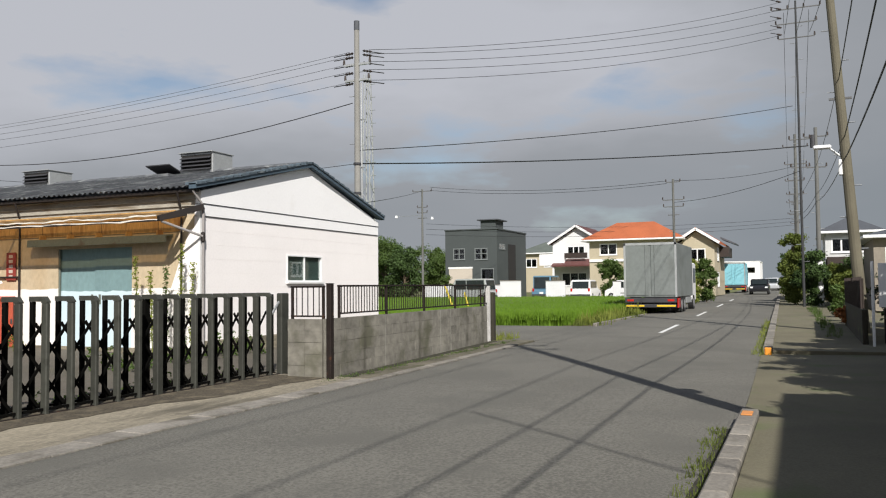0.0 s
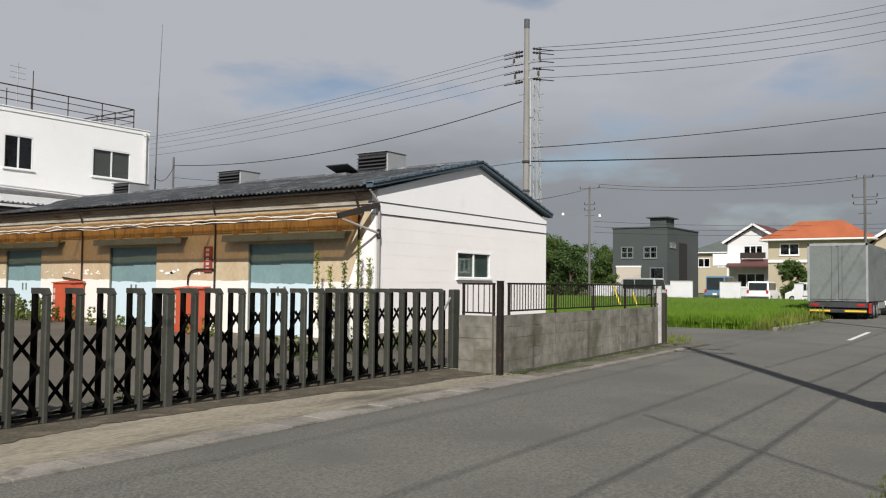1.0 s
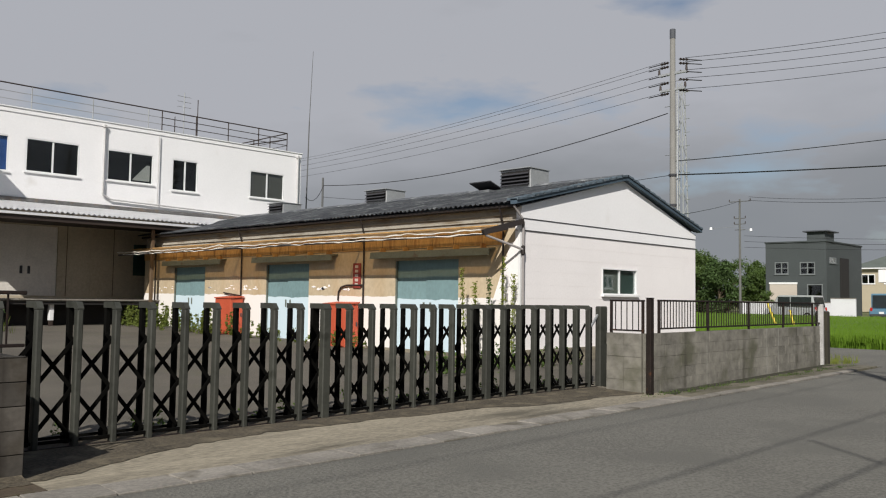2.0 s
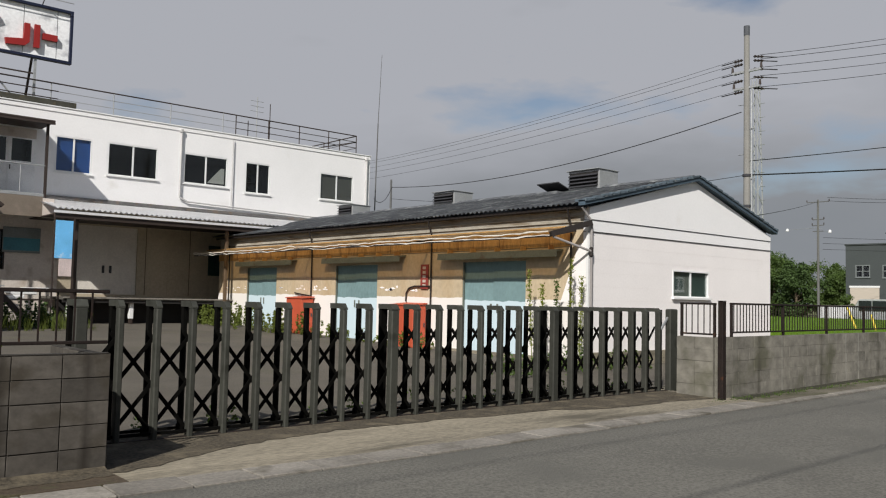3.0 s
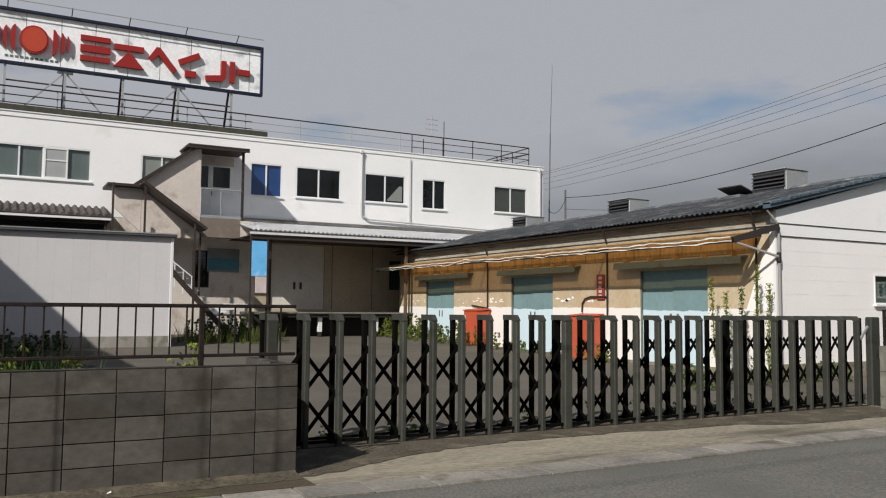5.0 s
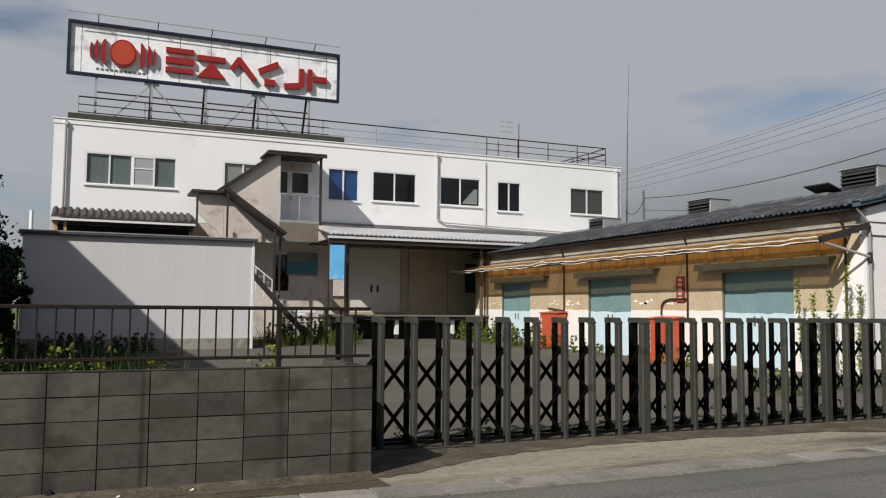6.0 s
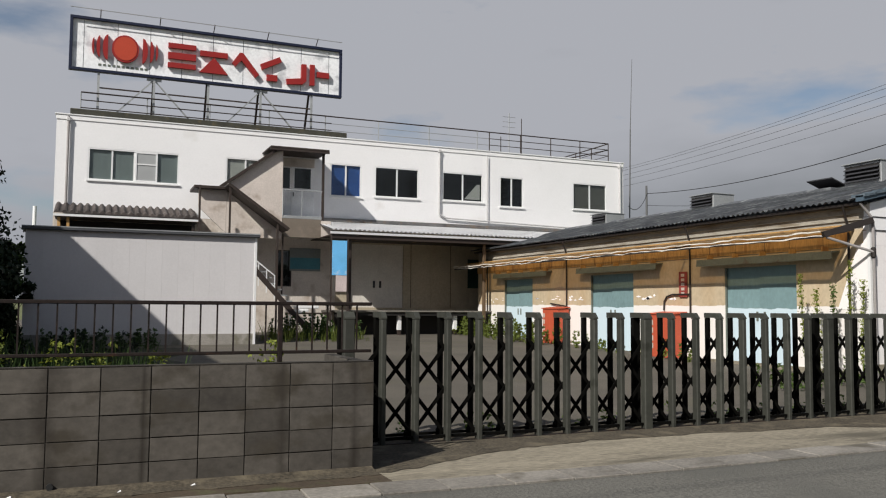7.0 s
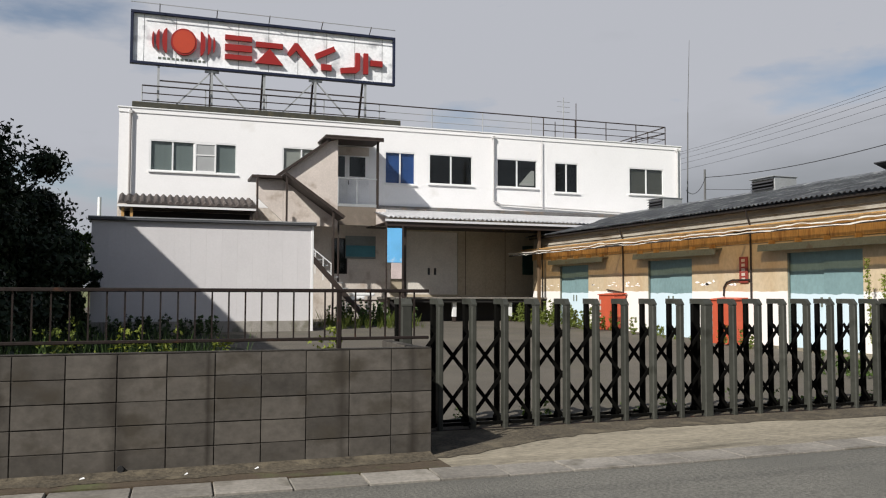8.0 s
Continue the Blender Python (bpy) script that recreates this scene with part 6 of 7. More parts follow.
weeds("kerb_weeds", 12.5, 22.6, 7.50, 7.72, 260, 0.05, LEAF, "low grass along the foot of the block wall", 81, lambda x, y: gz(x))
weeds("kerb_weeds", 22.4, 24.0, 7.8, 8.4, 60, 0.20, LEAF_YELLOW, "tuft of grass at the wall's end", 83, lambda x, y: gz(x))
bent(weeds("kerb_weeds", 24, 45, -1.15, -0.75, 200, 0.2, LEAF, "grass at the back edge of the pavement", 84, lambda x, y: gz(x) + 0.1))
r = np.random.default_rng(88)
n = 700
blades("tall_grass", np.c_[r.uniform(-3.2, 0.9, n), r.uniform(8.7, 15.5, n), np.full(n, 0.08), r.uniform(0.5, 1.3, n)], 0.80, 0.012, LEAF_DEEP, "tall unmown grass behind the block wall", "grass", 89, 0.45, 9)
n = 130
blades("tall_grass", np.c_[r.uniform(5.4, 9.2, n), r.uniform(27.5, 30.6, n), np.full(n, 0.36), r.uniform(0.4, 1.2, n)], 0.55, 0.014, LEAF_MID, "tall unmown grass by the stair", "grass", 90, 0.45, 7)
leafy("wall_moss", 3.2, 13.0, 9.45, 9.9, 40, 0.1, 0.25, LEAF, "low weeds behind the gate", 86, yard, 0.03)

# tall goldenrod by the warehouse corner
for k, (x, y, h) in enumerate(((14.95, 14.05, 2.25), (15.05, 13.75, 1.9), (14.95, 13.25, 2.0), (15.0, 12.9, 2.5), (15.15, 12.75, 2.1))):
    g = thing("goldenrod", (x, y, yz(y)), "tall yellow-green goldenrod stalk at the warehouse corner", "plant", "goldenrod stalks")
    part("stem", bm_tube((0, 0, -0.05), (0.06 * (k - 2), 0.03, h), 0.012, 0.005, seg=5), LEAF_YELLOW, g)
    zs = np.linspace(0.2, 1.0, 16)
    ob = leaf_cloud("leaves", [(0.06 * (k - 2) * z, 0.03 * z, h * z) for z in zs], [0.085] * 16, 30, 0.032, LEAF_YELLOW if k != 2 else LEAF, 90 + k, 1.0)
    ob.parent = g


# ---- houses ----
def house(name, label, x0, x1, y0, y1, base, top, wall_mat, roof_mat, roof, wins, group="houses beyond the field", frame_mat=None, over=0.45, rise=1.6):
    """A house whose front (-x) and side (-y) have real window openings; roof: flat, hip or gable (ridge along x)."""
    h = thing(name, (0, 0, 0), label, "house", group)
    front = [w[1:5] for w in wins if w[0] == "x"]
    side = [w[1:5] for w in wins if w[0] == "y"]
    part("wall", grid_wall(bmesh.new(), "x", x0, 0.2, y0 + 0.2, y1, base, top, front), wall_mat, h)
    part("wall", grid_wall(bmesh.new(), "y", y0, 0.2, x0, x1, base, top, side), wall_mat, h)
    part("wall", bm_box((x1 - 0.2, y0 + 0.2, base), (x1, y1, top)), wall_mat, h)
    part("wall", bm_box((x0 + 0.2, y1 - 0.2, base), (x1 - 0.2, y1, top)), wall_mat, h)
    # near-black sheets behind the openings paint the unlit rooms
    part("inner_wall", bm_box((x0 + 1.0, y0 + 1.0, base), (x0 + 1.1, y1 - 0.3, top - 0.1)), SHADE_BLACK, h)
    part("inner_wall", bm_box((x0 + 1.15, y0 + 1.0, base), (x1 - 0.3, y0 + 1.1, top - 0.1)), SHADE_BLACK, h)
    for w in wins:
        window(h, w[0], (x0 if w[0] == "x" else y0) + 0.02, *w[1:5], w[5], frame_mat or TRIM_WHITE, w[6] if len(w) > 6 else None, 0.09)
    cx, cy = (x0 + x1) / 2, (y0 + y1) / 2
    a0, a1, b0, b1 = x0 - over, x1 + over, y0 - over, y1 + over
    m = bmesh.new()
    if roof == "flat":
        box(m, (x0 - 0.08, y0 - 0.08, top), (x1 + 0.08, y1 + 0.08, top + 0.14), 0.02)
    elif roof == "hip":
        half = min(a1 - a0, b1 - b0) / 2
        low = [m.verts.new(p) for p in ((a0, b0, top), (a1, b0, top), (a1, b1, top), (a0, b1, top))]
        if a1 - a0 > b1 - b0:
            rd = [m.verts.new((a0 + half, cy, top + rise)), m.verts.new((a1 - half + 0.01, cy, top + rise))]
            fs = ((0, 1, 5, 4), (1, 2, 5), (2, 3, 4, 5), (3, 0, 4))
        else:
            rd = [m.verts.new((cx, b0 + half, top + rise)), m.verts.new((cx, b1 - half + 0.01, top + rise))]
            fs = ((0, 1, 4), (1, 2, 5, 4), (2, 3, 5), (3, 0, 4, 5))
        al = low + rd
        for f in fs:
            m.faces.new([al[i] for i in f])
        m.faces.new(low[::-1])
        part("eave", bm_box((a0 - 0.02, b0 - 0.02, top - 0.16), (a1 + 0.02, b1 + 0.02, top - 0.005), 0.02), TRIM_WHITE, h)
    else:
        prism(m, [(a0, b0, top - 0.1), (a0, cy, top + rise), (a0, b1, top - 0.1), (a0, b1, top + 0.08), (a0, cy, top + rise + 0.2), (a0, b0, top + 0.08)], (a1 - a0, 0, 0))
        g = prism(bmesh.new(), [(x0, y0, top), (x0, y1, top), (x0, cy, top + rise - 0.1)], (x1 - x0, 0, 0))
        part("gable", g, wall_mat, h)
        for e in (b0, b1):
            part("barge_board", beam(bmesh.new(), (a0 - 0.04, e, top - 0.02), (a0 - 0.04, cy, top + rise + 0.06), 0.08, 0.24), TRIM_WHITE, h)
    part("roof", m, roof_mat, h)
    return h


HG = mat("dark_grey_siding", (0.058, 0.067, 0.067), 0.75, var=0.08, scale=0.5, fine=8, bump=0.1)
ORANGE_ROOF = mat("orange_roof_tile", (0.37, 0.105, 0.042), 0.75, var=0.16, scale=0.6, fine=9, bump=0.3)
CREAM = mat("cream_render", (0.43, 0.375, 0.27), 0.8, var=0.08, scale=0.5, fine=9, bump=0.1)
RED_ROOF = mat("dark_red_roof", (0.105, 0.040, 0.036), 0.7, var=0.14, scale=0.8, fine=9, bump=0.2)
GREEN_ROOF = mat("grey_green_roof", (0.10, 0.115, 0.10), 0.7, var=0.14, scale=0.8, fine=9, bump=0.2)
SHUTTER = mat("beige_shutter", (0.50, 0.44, 0.37), 0.6, var=0.06, stretch=(1, 1, 8), bump=0.1)
GREY_ROOF = mat("slate_grey_tile", (0.075, 0.08, 0.09), 0.65, var=0.15, scale=0.8, fine=9, bump=0.2)

g0 = gz(78)
dark = house("dark_house", "dark grey cube-shaped modern two-storey house", 78, 87.4, 27.95, 33.55, g0, 7.32, HG, HG, "flat",
             [("x", 31.39, 32.68, 4.37, 5.52, 2), ("x", 28.96, 30.34, 4.33, 5.50, 2), ("y", 78.7, 80.5, 5.40, 5.95, 2), ("x", 28.3, 29.7, g0 + 0.1, 3.45, 1)], frame_mat=mat("grey_window_frame", (0.17, 0.185, 0.185), 0.5))
for y0, y1 in ((31.39, 32.68), (28.96, 30.34)):
    part("window_bar", bm_box((77.99, y0, 4.91), (78.05, y1, 4.98)), bpy.data.materials["grey_window_frame"], dark)
part("garage_shutter", bm_box((77.93, 30.60, g0), (77.995, 33.15, 3.45), 0.01), SHUTTER, dark, "beige roller shutter")
part("shutter_box", bm_box((77.90, 30.55, 3.45), (77.996, 33.2, 3.62)), TRIM_WHITE, dark)
# near-black sheet on the wall paints the recess's shade
part("recess", bm_box((81.4, 27.90, 1.6), (83.7, 27.945, 5.98)), SHADE_BLACK, dark)
part("roof_room", bm_box((78.6, 28.3, 7.46), (81.0, 29.9, 8.30), 0.02), HG, dark)
part("roof_slab", bm_box((78.3, 27.98, 8.30), (81.4, 30.2, 8.42), 0.02), GREY_ROOF, dark)

house("green_roof_house", "distant beige house with a grey-green roof", 110, 118, 30.2, 36.2, gz(110), 6.2, CREAM, GREEN_ROOF, "hip",
      [("x", 31.2, 32.6, 4.2, 5.4, 2), ("x", 33.6, 35.2, 4.2, 5.4, 2)], rise=1.6)
whc = house("white_house", "white two-storey house with a dark red tiled roof and balcony", 92, 101, 20.6, 26.2, gz(92), 6.4, mat("off_white_render", (0.66, 0.66, 0.65), 0.8, var=0.08, scale=0.6, fine=9), RED_ROOF, "gable",
            [("x", 22.5, 24.5, 4.75, 6.1, 3), ("x", 22.3, 25.2, 1.6, 3.1, 3)], rise=1.9)
part("balcony", bm_box((90.9, 24.6, 3.9), (91.99, 27.5, 5.2), 0.03), WHITE_WALL, whc, "white balcony parapet")
part("porch_roof", prism(bmesh.new(), [(90.2, 21.0, 3.75), (91.98, 21.0, 4.5), (91.98, 21.0, 4.62), (90.2, 21.0, 3.9)], (0, 4.9, 0)), RED_ROOF, whc, "dark red porch roof")
for y in (21.2, 25.6):
    part("porch_post", bm_box((90.3, y, gz(90)), (90.5, y + 0.2, 3.8)), TRIM_WHITE, whc)
part("balcony_rail", bm_box((91.0, 22.0, 4.7), (91.1, 24.6, 5.3)), BROWN, whc)

orh = house("orange_roof_house", "large cream house with an orange tiled hip roof", 80, 84.6, 10.9, 19.1, gz(80), 6.05, CREAM, ORANGE_ROOF, "hip",
            [("x", 16.4, 18.1, 4.55, 5.65, 2), ("x", 13.2, 15.2, 4.55, 5.65, 2), ("x", 13.8, 15.6, 1.4, 3.2, 2)], over=0.7, rise=1.75)
part("band", bm_box((79.9, 10.9, 3.9), (79.995, 19.1, 4.15)), TRIM_WHITE, orh)
wing = house("cream_wing", "cream house wing with a white-edged gable", 81.5, 92, 7.6, 10.85, gz(82), 5.5, CREAM, ORANGE_ROOF, "gable",
             [("x", 8.4, 9.9, 3.9, 5.0, 2), ("y", 84, 86, 3.9, 5.2, 2), ("y", 84, 86, 1.4, 2.8, 2)], over=0.5, rise=1.3)
part("balcony", bm_box((86.5, 6.7, 4.3), (90.5, 7.59, 5.3), 0.03), BROWN, wing, "brown balcony")
part("side_roof", prism(bmesh.new(), [(88, 6.2, 5.6), (88, 7.6, 6.2), (88, 7.6, 6.4), (88, 6.2, 5.75)], (5, 0, 0)), GREY_ROOF, wing)

house("white_shop", "long white building at the far end of the road", 150, 160, 6.7, 12.6, gz(150), 5.35, WHITE_WALL, TRIM_WHITE, "flat",
      [("x", 7.4, 8.8, 3.4, 4.5, 1), ("x", 10.2, 11.6, 3.4, 4.5, 1)], group="buildings down the road")
house("white_roadside_house", "white two-storey house with a slate roof beside the pavement", 60, 68, -4.4, -1.35, gz(60), 5.0, mat("dull_white_render", (0.55, 0.55, 0.54), 0.8, var=0.08, scale=0.6, fine=9), GREY_ROOF, "hip",
      [("x", -2.9, -1.7, 3.60, 4.55, 2), ("x", -4.1, -3.2, 3.60, 4.5, 2)], group="houses beside the pavement", rise=1.05)
part("lower_cladding", bm_box((59.94, -4.4, gz(60)), (59.996, -1.35, 3.15)), BROWN, bpy.data.objects["white_roadside_house"], "dark brown lower cladding")
house("tan_roadside_house", "tan two-storey house with a dark roof beside the pavement", 45, 52, -9.0, -3.1, gz(45), 3.9, mat("dull_tan_render", (0.24, 0.21, 0.17), 0.8, var=0.1, scale=0.6, fine=9), GREY_ROOF, "hip",
      [("x", -4.4, -3.6, 2.4, 3.3, 2)], group="houses beside the pavement", rise=0.9)
part("balcony", bm_box((59.2, -3.3, 2.75), (59.93, -1.4, 3.30), 0.03), BROWN, bpy.data.objects["white_roadside_house"])
# unseen houses beside and behind the viewer, added only to shade the pavement
house("neighbour_house", "unseen plain grey house added to shade the pavement", -14, 7.6, -12, -3.35, 0.1, 5.3, PANEL_GREY, GREY_ROOF, "flat",
      [("x", -9, -7, 1.2, 2.4, 2)], group="neighbouring buildings")
house("neighbour_house", "unseen plain grey house added to shade the pavement", 8.3, 19.2, -12, -3.9, 0.15, 4.2, PANEL_GREY, GREY_ROOF, "flat",
      [("x", -9, -7, 1.2, 2.4, 2)], group="neighbouring buildings")
# unseen block that shades the shed, inferred from the slanting shadow on its front
house("neighbour_block", "plain grey neighbouring building beside the shed", -14, -5.2, 8.6, 24.4, 0.1, 7.9, PANEL_GREY, GREY_ROOF, "flat",
      [("x", 19, 21, 4, 5.4, 2)], group="neighbouring buildings")

# mostly unseen trees, added to give the pavement's shade a leafy edge
for k, (x, y, h, s) in enumerate(((20.3, -3.6, 3.4, 1.2), (22.6, -3.4, 2.8, 1.1), (25.5, -3.6, 3.2, 1.3), (29.0, -3.2, 2.6, 1.2), (7.6, -3.3, 4.5, 1.0), (9.4, -3.3, 4.3, 0.9), (10.6, -3.3, 4.8, 1.0), (12.0, -3.2, 5.3, 1.0), (13.4, -3.2, 5.4, 1.0), (15.0, -3.3, 5.5, 1.0), (17.0, -3.2, 5.0, 1.0), (18.6, -3.2, 4.6, 0.9))):
    tree((x, y, gz(x)), h, s, "dark evergreen tree added behind the pavement to cast shade", 150 + k, LEAF_SHADE, 50, 420, 0.075, 0.08, "evergreen garden trees", low=0.04)

# unseen hedge, added to block sky and darken the shaded pavement
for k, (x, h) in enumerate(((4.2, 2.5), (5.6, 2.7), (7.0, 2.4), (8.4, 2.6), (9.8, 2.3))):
    tree((x, -2.35, 0.1), h, 0.85, "unseen dense dark hedge bush added to deepen the pavement's shade", 170 + k, LEAF_SHADE, 40, 420, 0.07, 0.06, "hedge bushes", low=0.03)

# low walls in front of the far houses
for y0, y1, top, x in ((22.7, 30.4, 1.78, 66), (20.95, 22.7, 2.10, 64), (17.3, 18.85, 2.05, 64), (12.9, 13.5, 1.95, 64), (10.0, 12.9, 1.05, 64)):
    w = thing("garden_wall", (x, y0, gz(x) - 0.1), "low pale rendered garden wall beyond the field", "wall", "garden walls")
    part("body", bm_box((0, 0, 0), (0.18, y1 - y0, top - gz(x) + 0.04), 0.01), CANOPY_WHITE, w)
    part("coping", bm_box((-0.03, -0.03, top - gz(x) + 0.04), (0.21, y1 - y0 + 0.03, top - gz(x) + 0.10), 0.01), CONCRETE, w)
for y, top, lean in ((16.74, 1.65, 0.47), (15.88, 1.32, 0.25)):
    stay = thing("guy_guard", (40, y, gz(40) + 0.25), "yellow striped guard on a guy wire", "guard", "guy wire guards")
    part("sleeve", bm_tube((0, 0, 0), (0, lean, top - 0.45), 0.05, seg=6), mat("safety_yellow", (0.72, 0.55, 0.06), 0.6) if y > 16 else bpy.data.materials["safety_yellow"], stay)

# ---- vehicles ----
TYRE = BLACK
RIM = mat("wheel_rim", (0.45, 0.45, 0.46), 0.4, 0.6, var=0.05, bump=0)
LAMP_RED = mat("red_lamp", (0.45, 0.02, 0.015), 0.25, var=0.05, bump=0)
LAMP_AMBER = mat("amber_reflector", (0.75, 0.50, 0.04), 0.35, var=0.05, bump=0)
PANE_DARK = bpy.data.materials["dark_pane"]


def wheel(parent, x, y, z, r, w):
    wl_ = part("wheel", bm_tube((x, y - w / 2, z), (x, y + w / 2, z), r, seg=18), TYRE, parent)
    part("rim", bm_tube((x, y - w / 2 - 0.01, z), (x, y + w / 2 + 0.01, z), r * 0.58, seg=14), RIM, wl_)


def car(loc, turn, paint, label, length=3.5, width=1.5, height=1.55, hood=0.75, group="parked cars"):
    c = thing("car", loc, label, "car", group, turn=turn)
    L, W, H = length / 2, width / 2, height
    m = prism(bmesh.new(), [(-L, -W, 0.30), (-L, -W, 0.85), (-L + 0.08, -W, 0.92), (L - hood, -W, 0.95), (L - 0.1, -W, 0.80), (L, -W, 0.62), (L, -W, 0.28)], (0, 2 * W, 0))
    bmesh.ops.bevel(m, geom=m.edges[:], offset=0.06, segments=2, affect="EDGES", clamp_overlap=True)
    part("body", m, paint, c)
    m = prism(bmesh.new(), [(-L + 0.08, -W + 0.08, 0.90), (-L + 0.25, -W + 0.12, H), (L - hood - 0.55, -W + 0.12, H), (L - hood + 0.05, -W + 0.08, 0.90)], (0, 2 * W - 0.2, 0))
    bmesh.ops.bevel(m, geom=m.edges[:], offset=0.05, segments=2, affect="EDGES", clamp_overlap=True)
    part("cabin", m, paint, c)
    part("rear_window", prism(bmesh.new(), [(-L + 0.07, -W + 0.2, 0.98), (-L + 0.21, -W + 0.22, H - 0.12), (-L + 0.23, -W + 0.22, H - 0.12), (-L + 0.09, -W + 0.2, 0.98)], (0, 2 * W - 0.42, 0)), PANE_DARK, c)
    part("windscreen", prism(bmesh.new(), [(L - hood + 0.045, -W + 0.2, 0.98), (L - hood - 0.47, -W + 0.22, H - 0.08), (L - hood - 0.44, -W + 0.22, H - 0.08), (L - hood + 0.075, -W + 0.2, 0.98)], (0, 2 * W - 0.42, 0)), PANE_DARK, c)
    for s in (-1, 1):
        yy = s * (W - 0.085)
        for a, b in ((-L + 0.35, -0.12), (-0.04, L - hood - 0.55)):
            part("side_window", bm_box((a, yy - 0.03, 1.0), (b, yy + 0.03, H - 0.12), 0.01), PANE_DARK, c)
        part("tail_lamp", bm_box((-L - 0.012, s * (W - 0.16) - 0.08, 0.72), (-L + 0.05, s * (W - 0.16) + 0.08, 0.98), 0.01), LAMP_RED, c)
        part("head_lamp", bm_box((L - 0.12, s * (W - 0.22) - 0.12, 0.62), (L + 0.012, s * (W - 0.22) + 0.12, 0.76), 0.01), TRIM_WHITE, c)
        for x in (-L + 0.62, L - 0.62):
            wheel(c, x, s * (W - 0.08), 0.29, 0.29, 0.17)
    part("number_plate", bm_box((-L - 0.015, -0.17, 0.52), (-L - 0.0, 0.17, 0.68)), TRIM_WHITE, c)
    part("bumper", bm_box((-L - 0.03, -W + 0.05, 0.30), (-L + 0.05, W - 0.05, 0.50), 0.02), DARK_LINE, c)
    return c


WHITE_PAINT = mat("white_car_paint", (0.78, 0.78, 0.78), 0.25, var=0.02, bump=0, spec=0.6)
SILVER_PAINT = mat("silver_car_paint", (0.55, 0.56, 0.57), 0.3, 0.4, var=0.02, bump=0)
BLUE_PAINT = mat("dull_blue_paint", (0.10, 0.20, 0.28), 0.4, var=0.06, bump=0)
BLACK_PAINT = mat("black_car_paint", (0.012, 0.012, 0.014), 0.2, var=0.02, bump=0, spec=0.6)
car((67.5, 16.5, gz(67)), 0, WHITE_PAINT, "white hatchback parked beyond the field", 3.6, 1.75, 1.65)
car((68.0, 13.2, gz(67)), 75, WHITE_PAINT, "white small van parked beyond the field", 3.3, 1.5, 1.6, 0.5)
car((64.0, 25.3, gz(66)), 80, SILVER_PAINT, "silver minivan parked behind the field wall", 4.2, 1.7, 1.85, 0.6)
van = car((69.5, 20.3, gz(69)), 0, BLUE_PAINT, "dull blue delivery van parked beyond the field", 3.8, 1.75, 2.05, 0.35)
car((87, 3.95, gz(87)), 180, BLACK_PAINT, "black car coming along the road", 4.2, 1.75, 1.5, 1.0, "cars on the road")
for k, (x, y) in enumerate(((110, 3.6), (118, 3.5))):
    car((x, y, gz(x)), 180, WHITE_PAINT if k else SILVER_PAINT, "distant pale car on the road", 4.2, 1.7, 1.55, 0.9, "cars on the road")

TRUCK_GREY = mat("dull_aluminium_box", (0.165, 0.180, 0.174), 0.6, 0.0, var=0.12, scale=0.5, fine=6, bump=0.04, stain=(0.130, 0.140, 0.132), stain_at=0.52)


def lorry(loc, label, length, width, floor, top, box_mat, cab_mat):
    """A box lorry that stands with its rear towards -x."""
    t = thing("lorry", loc, label, "truck", "trucks")
    W = width / 2
    part("cargo_box", bm_box((0, -W, floor), (length, W, top), 0.03), box_mat, t, "dull grey cargo box")
    for s in (-1, 1):
        part("rear_door", bm_box((-0.03, s * W / 2 - W / 2 + 0.05, floor + 0.10), (-0.002, s * W / 2 + W / 2 - 0.05, top - 0.10), 0.01), box_mat, t)
        part("corner_post", bm_box((-0.04, s * (W - 0.05) - 0.05, floor), (0.05, s * (W - 0.05) + 0.05, top + 0.02), 0.008), STEEL, t)
        part("lock_bar", bm_tube((-0.045, s * 0.22, floor + 0.05), (-0.045, s * 0.22, top - 0.08), 0.012, seg=6), box_mat, t)
        part("tail_lamp", bm_box((-0.04, s * (W - 0.30) - 0.16, floor - 0.20), (0.04, s * (W - 0.30) + 0.16, floor - 0.10), 0.01), LAMP_RED, t)
        part("reflector", bm_box((-0.065, s * (W - 0.52) - 0.44, floor - 0.45), (-0.052, s * (W - 0.52) + 0.44, floor - 0.37)), LAMP_AMBER, t, "amber reflector")
        part("mud_flap", bm_box((1.0, s * (W - 0.25) - 0.22, 0.12), (1.03, s * (W - 0.25) + 0.22, 0.7)), BLACK, t)
        for x in (1.7, 2.75, length + 0.6):
            wheel(t, x, s * (W - 0.16), 0.42, 0.42, 0.28)
    part("top_rail", bm_box((-0.04, -W, top - 0.1), (0.0, W, top + 0.02), 0.008), STEEL, t)
    part("lamp_bar", bm_box((-0.03, -W + 0.04, floor - 0.26), (0.06, W - 0.04, floor - 0.02), 0.01), DARK_LINE, t)
    part("under_bumper", bm_box((-0.05, -W + 0.06, floor - 0.50), (0.05, W - 0.06, floor - 0.33), 0.02), DARK_LINE, t, "dark rear underrun bar")
    part("chassis", bm_box((0.2, -0.45, floor - 0.42), (length + 1.6, 0.45, floor - 0.02)), BLACK, t)
    part("side_guard", bm_box((3.6, -W + 0.04, 0.45), (length - 0.2, -W + 0.10, 0.75), 0.01), STEEL, t)
    part("mud_guard", bm_box((0.25, -W - 0.005, 0.28), (1.0, -W + 0.05, floor - 0.05), 0.02), LAMP_RED, t, "red rear side panel")
    cab = part("cab", bm_box((length + 0.15, -W + 0.05, 0.5), (length + 1.9, W - 0.05, 2.6), 0.08), cab_mat, t)
    part("cab_window", bm_box((length + 0.7, -W + 0.03, 1.5), (length + 1.6, -W + 0.06, 2.3), 0.01), PANE_DARK, cab)
    return t


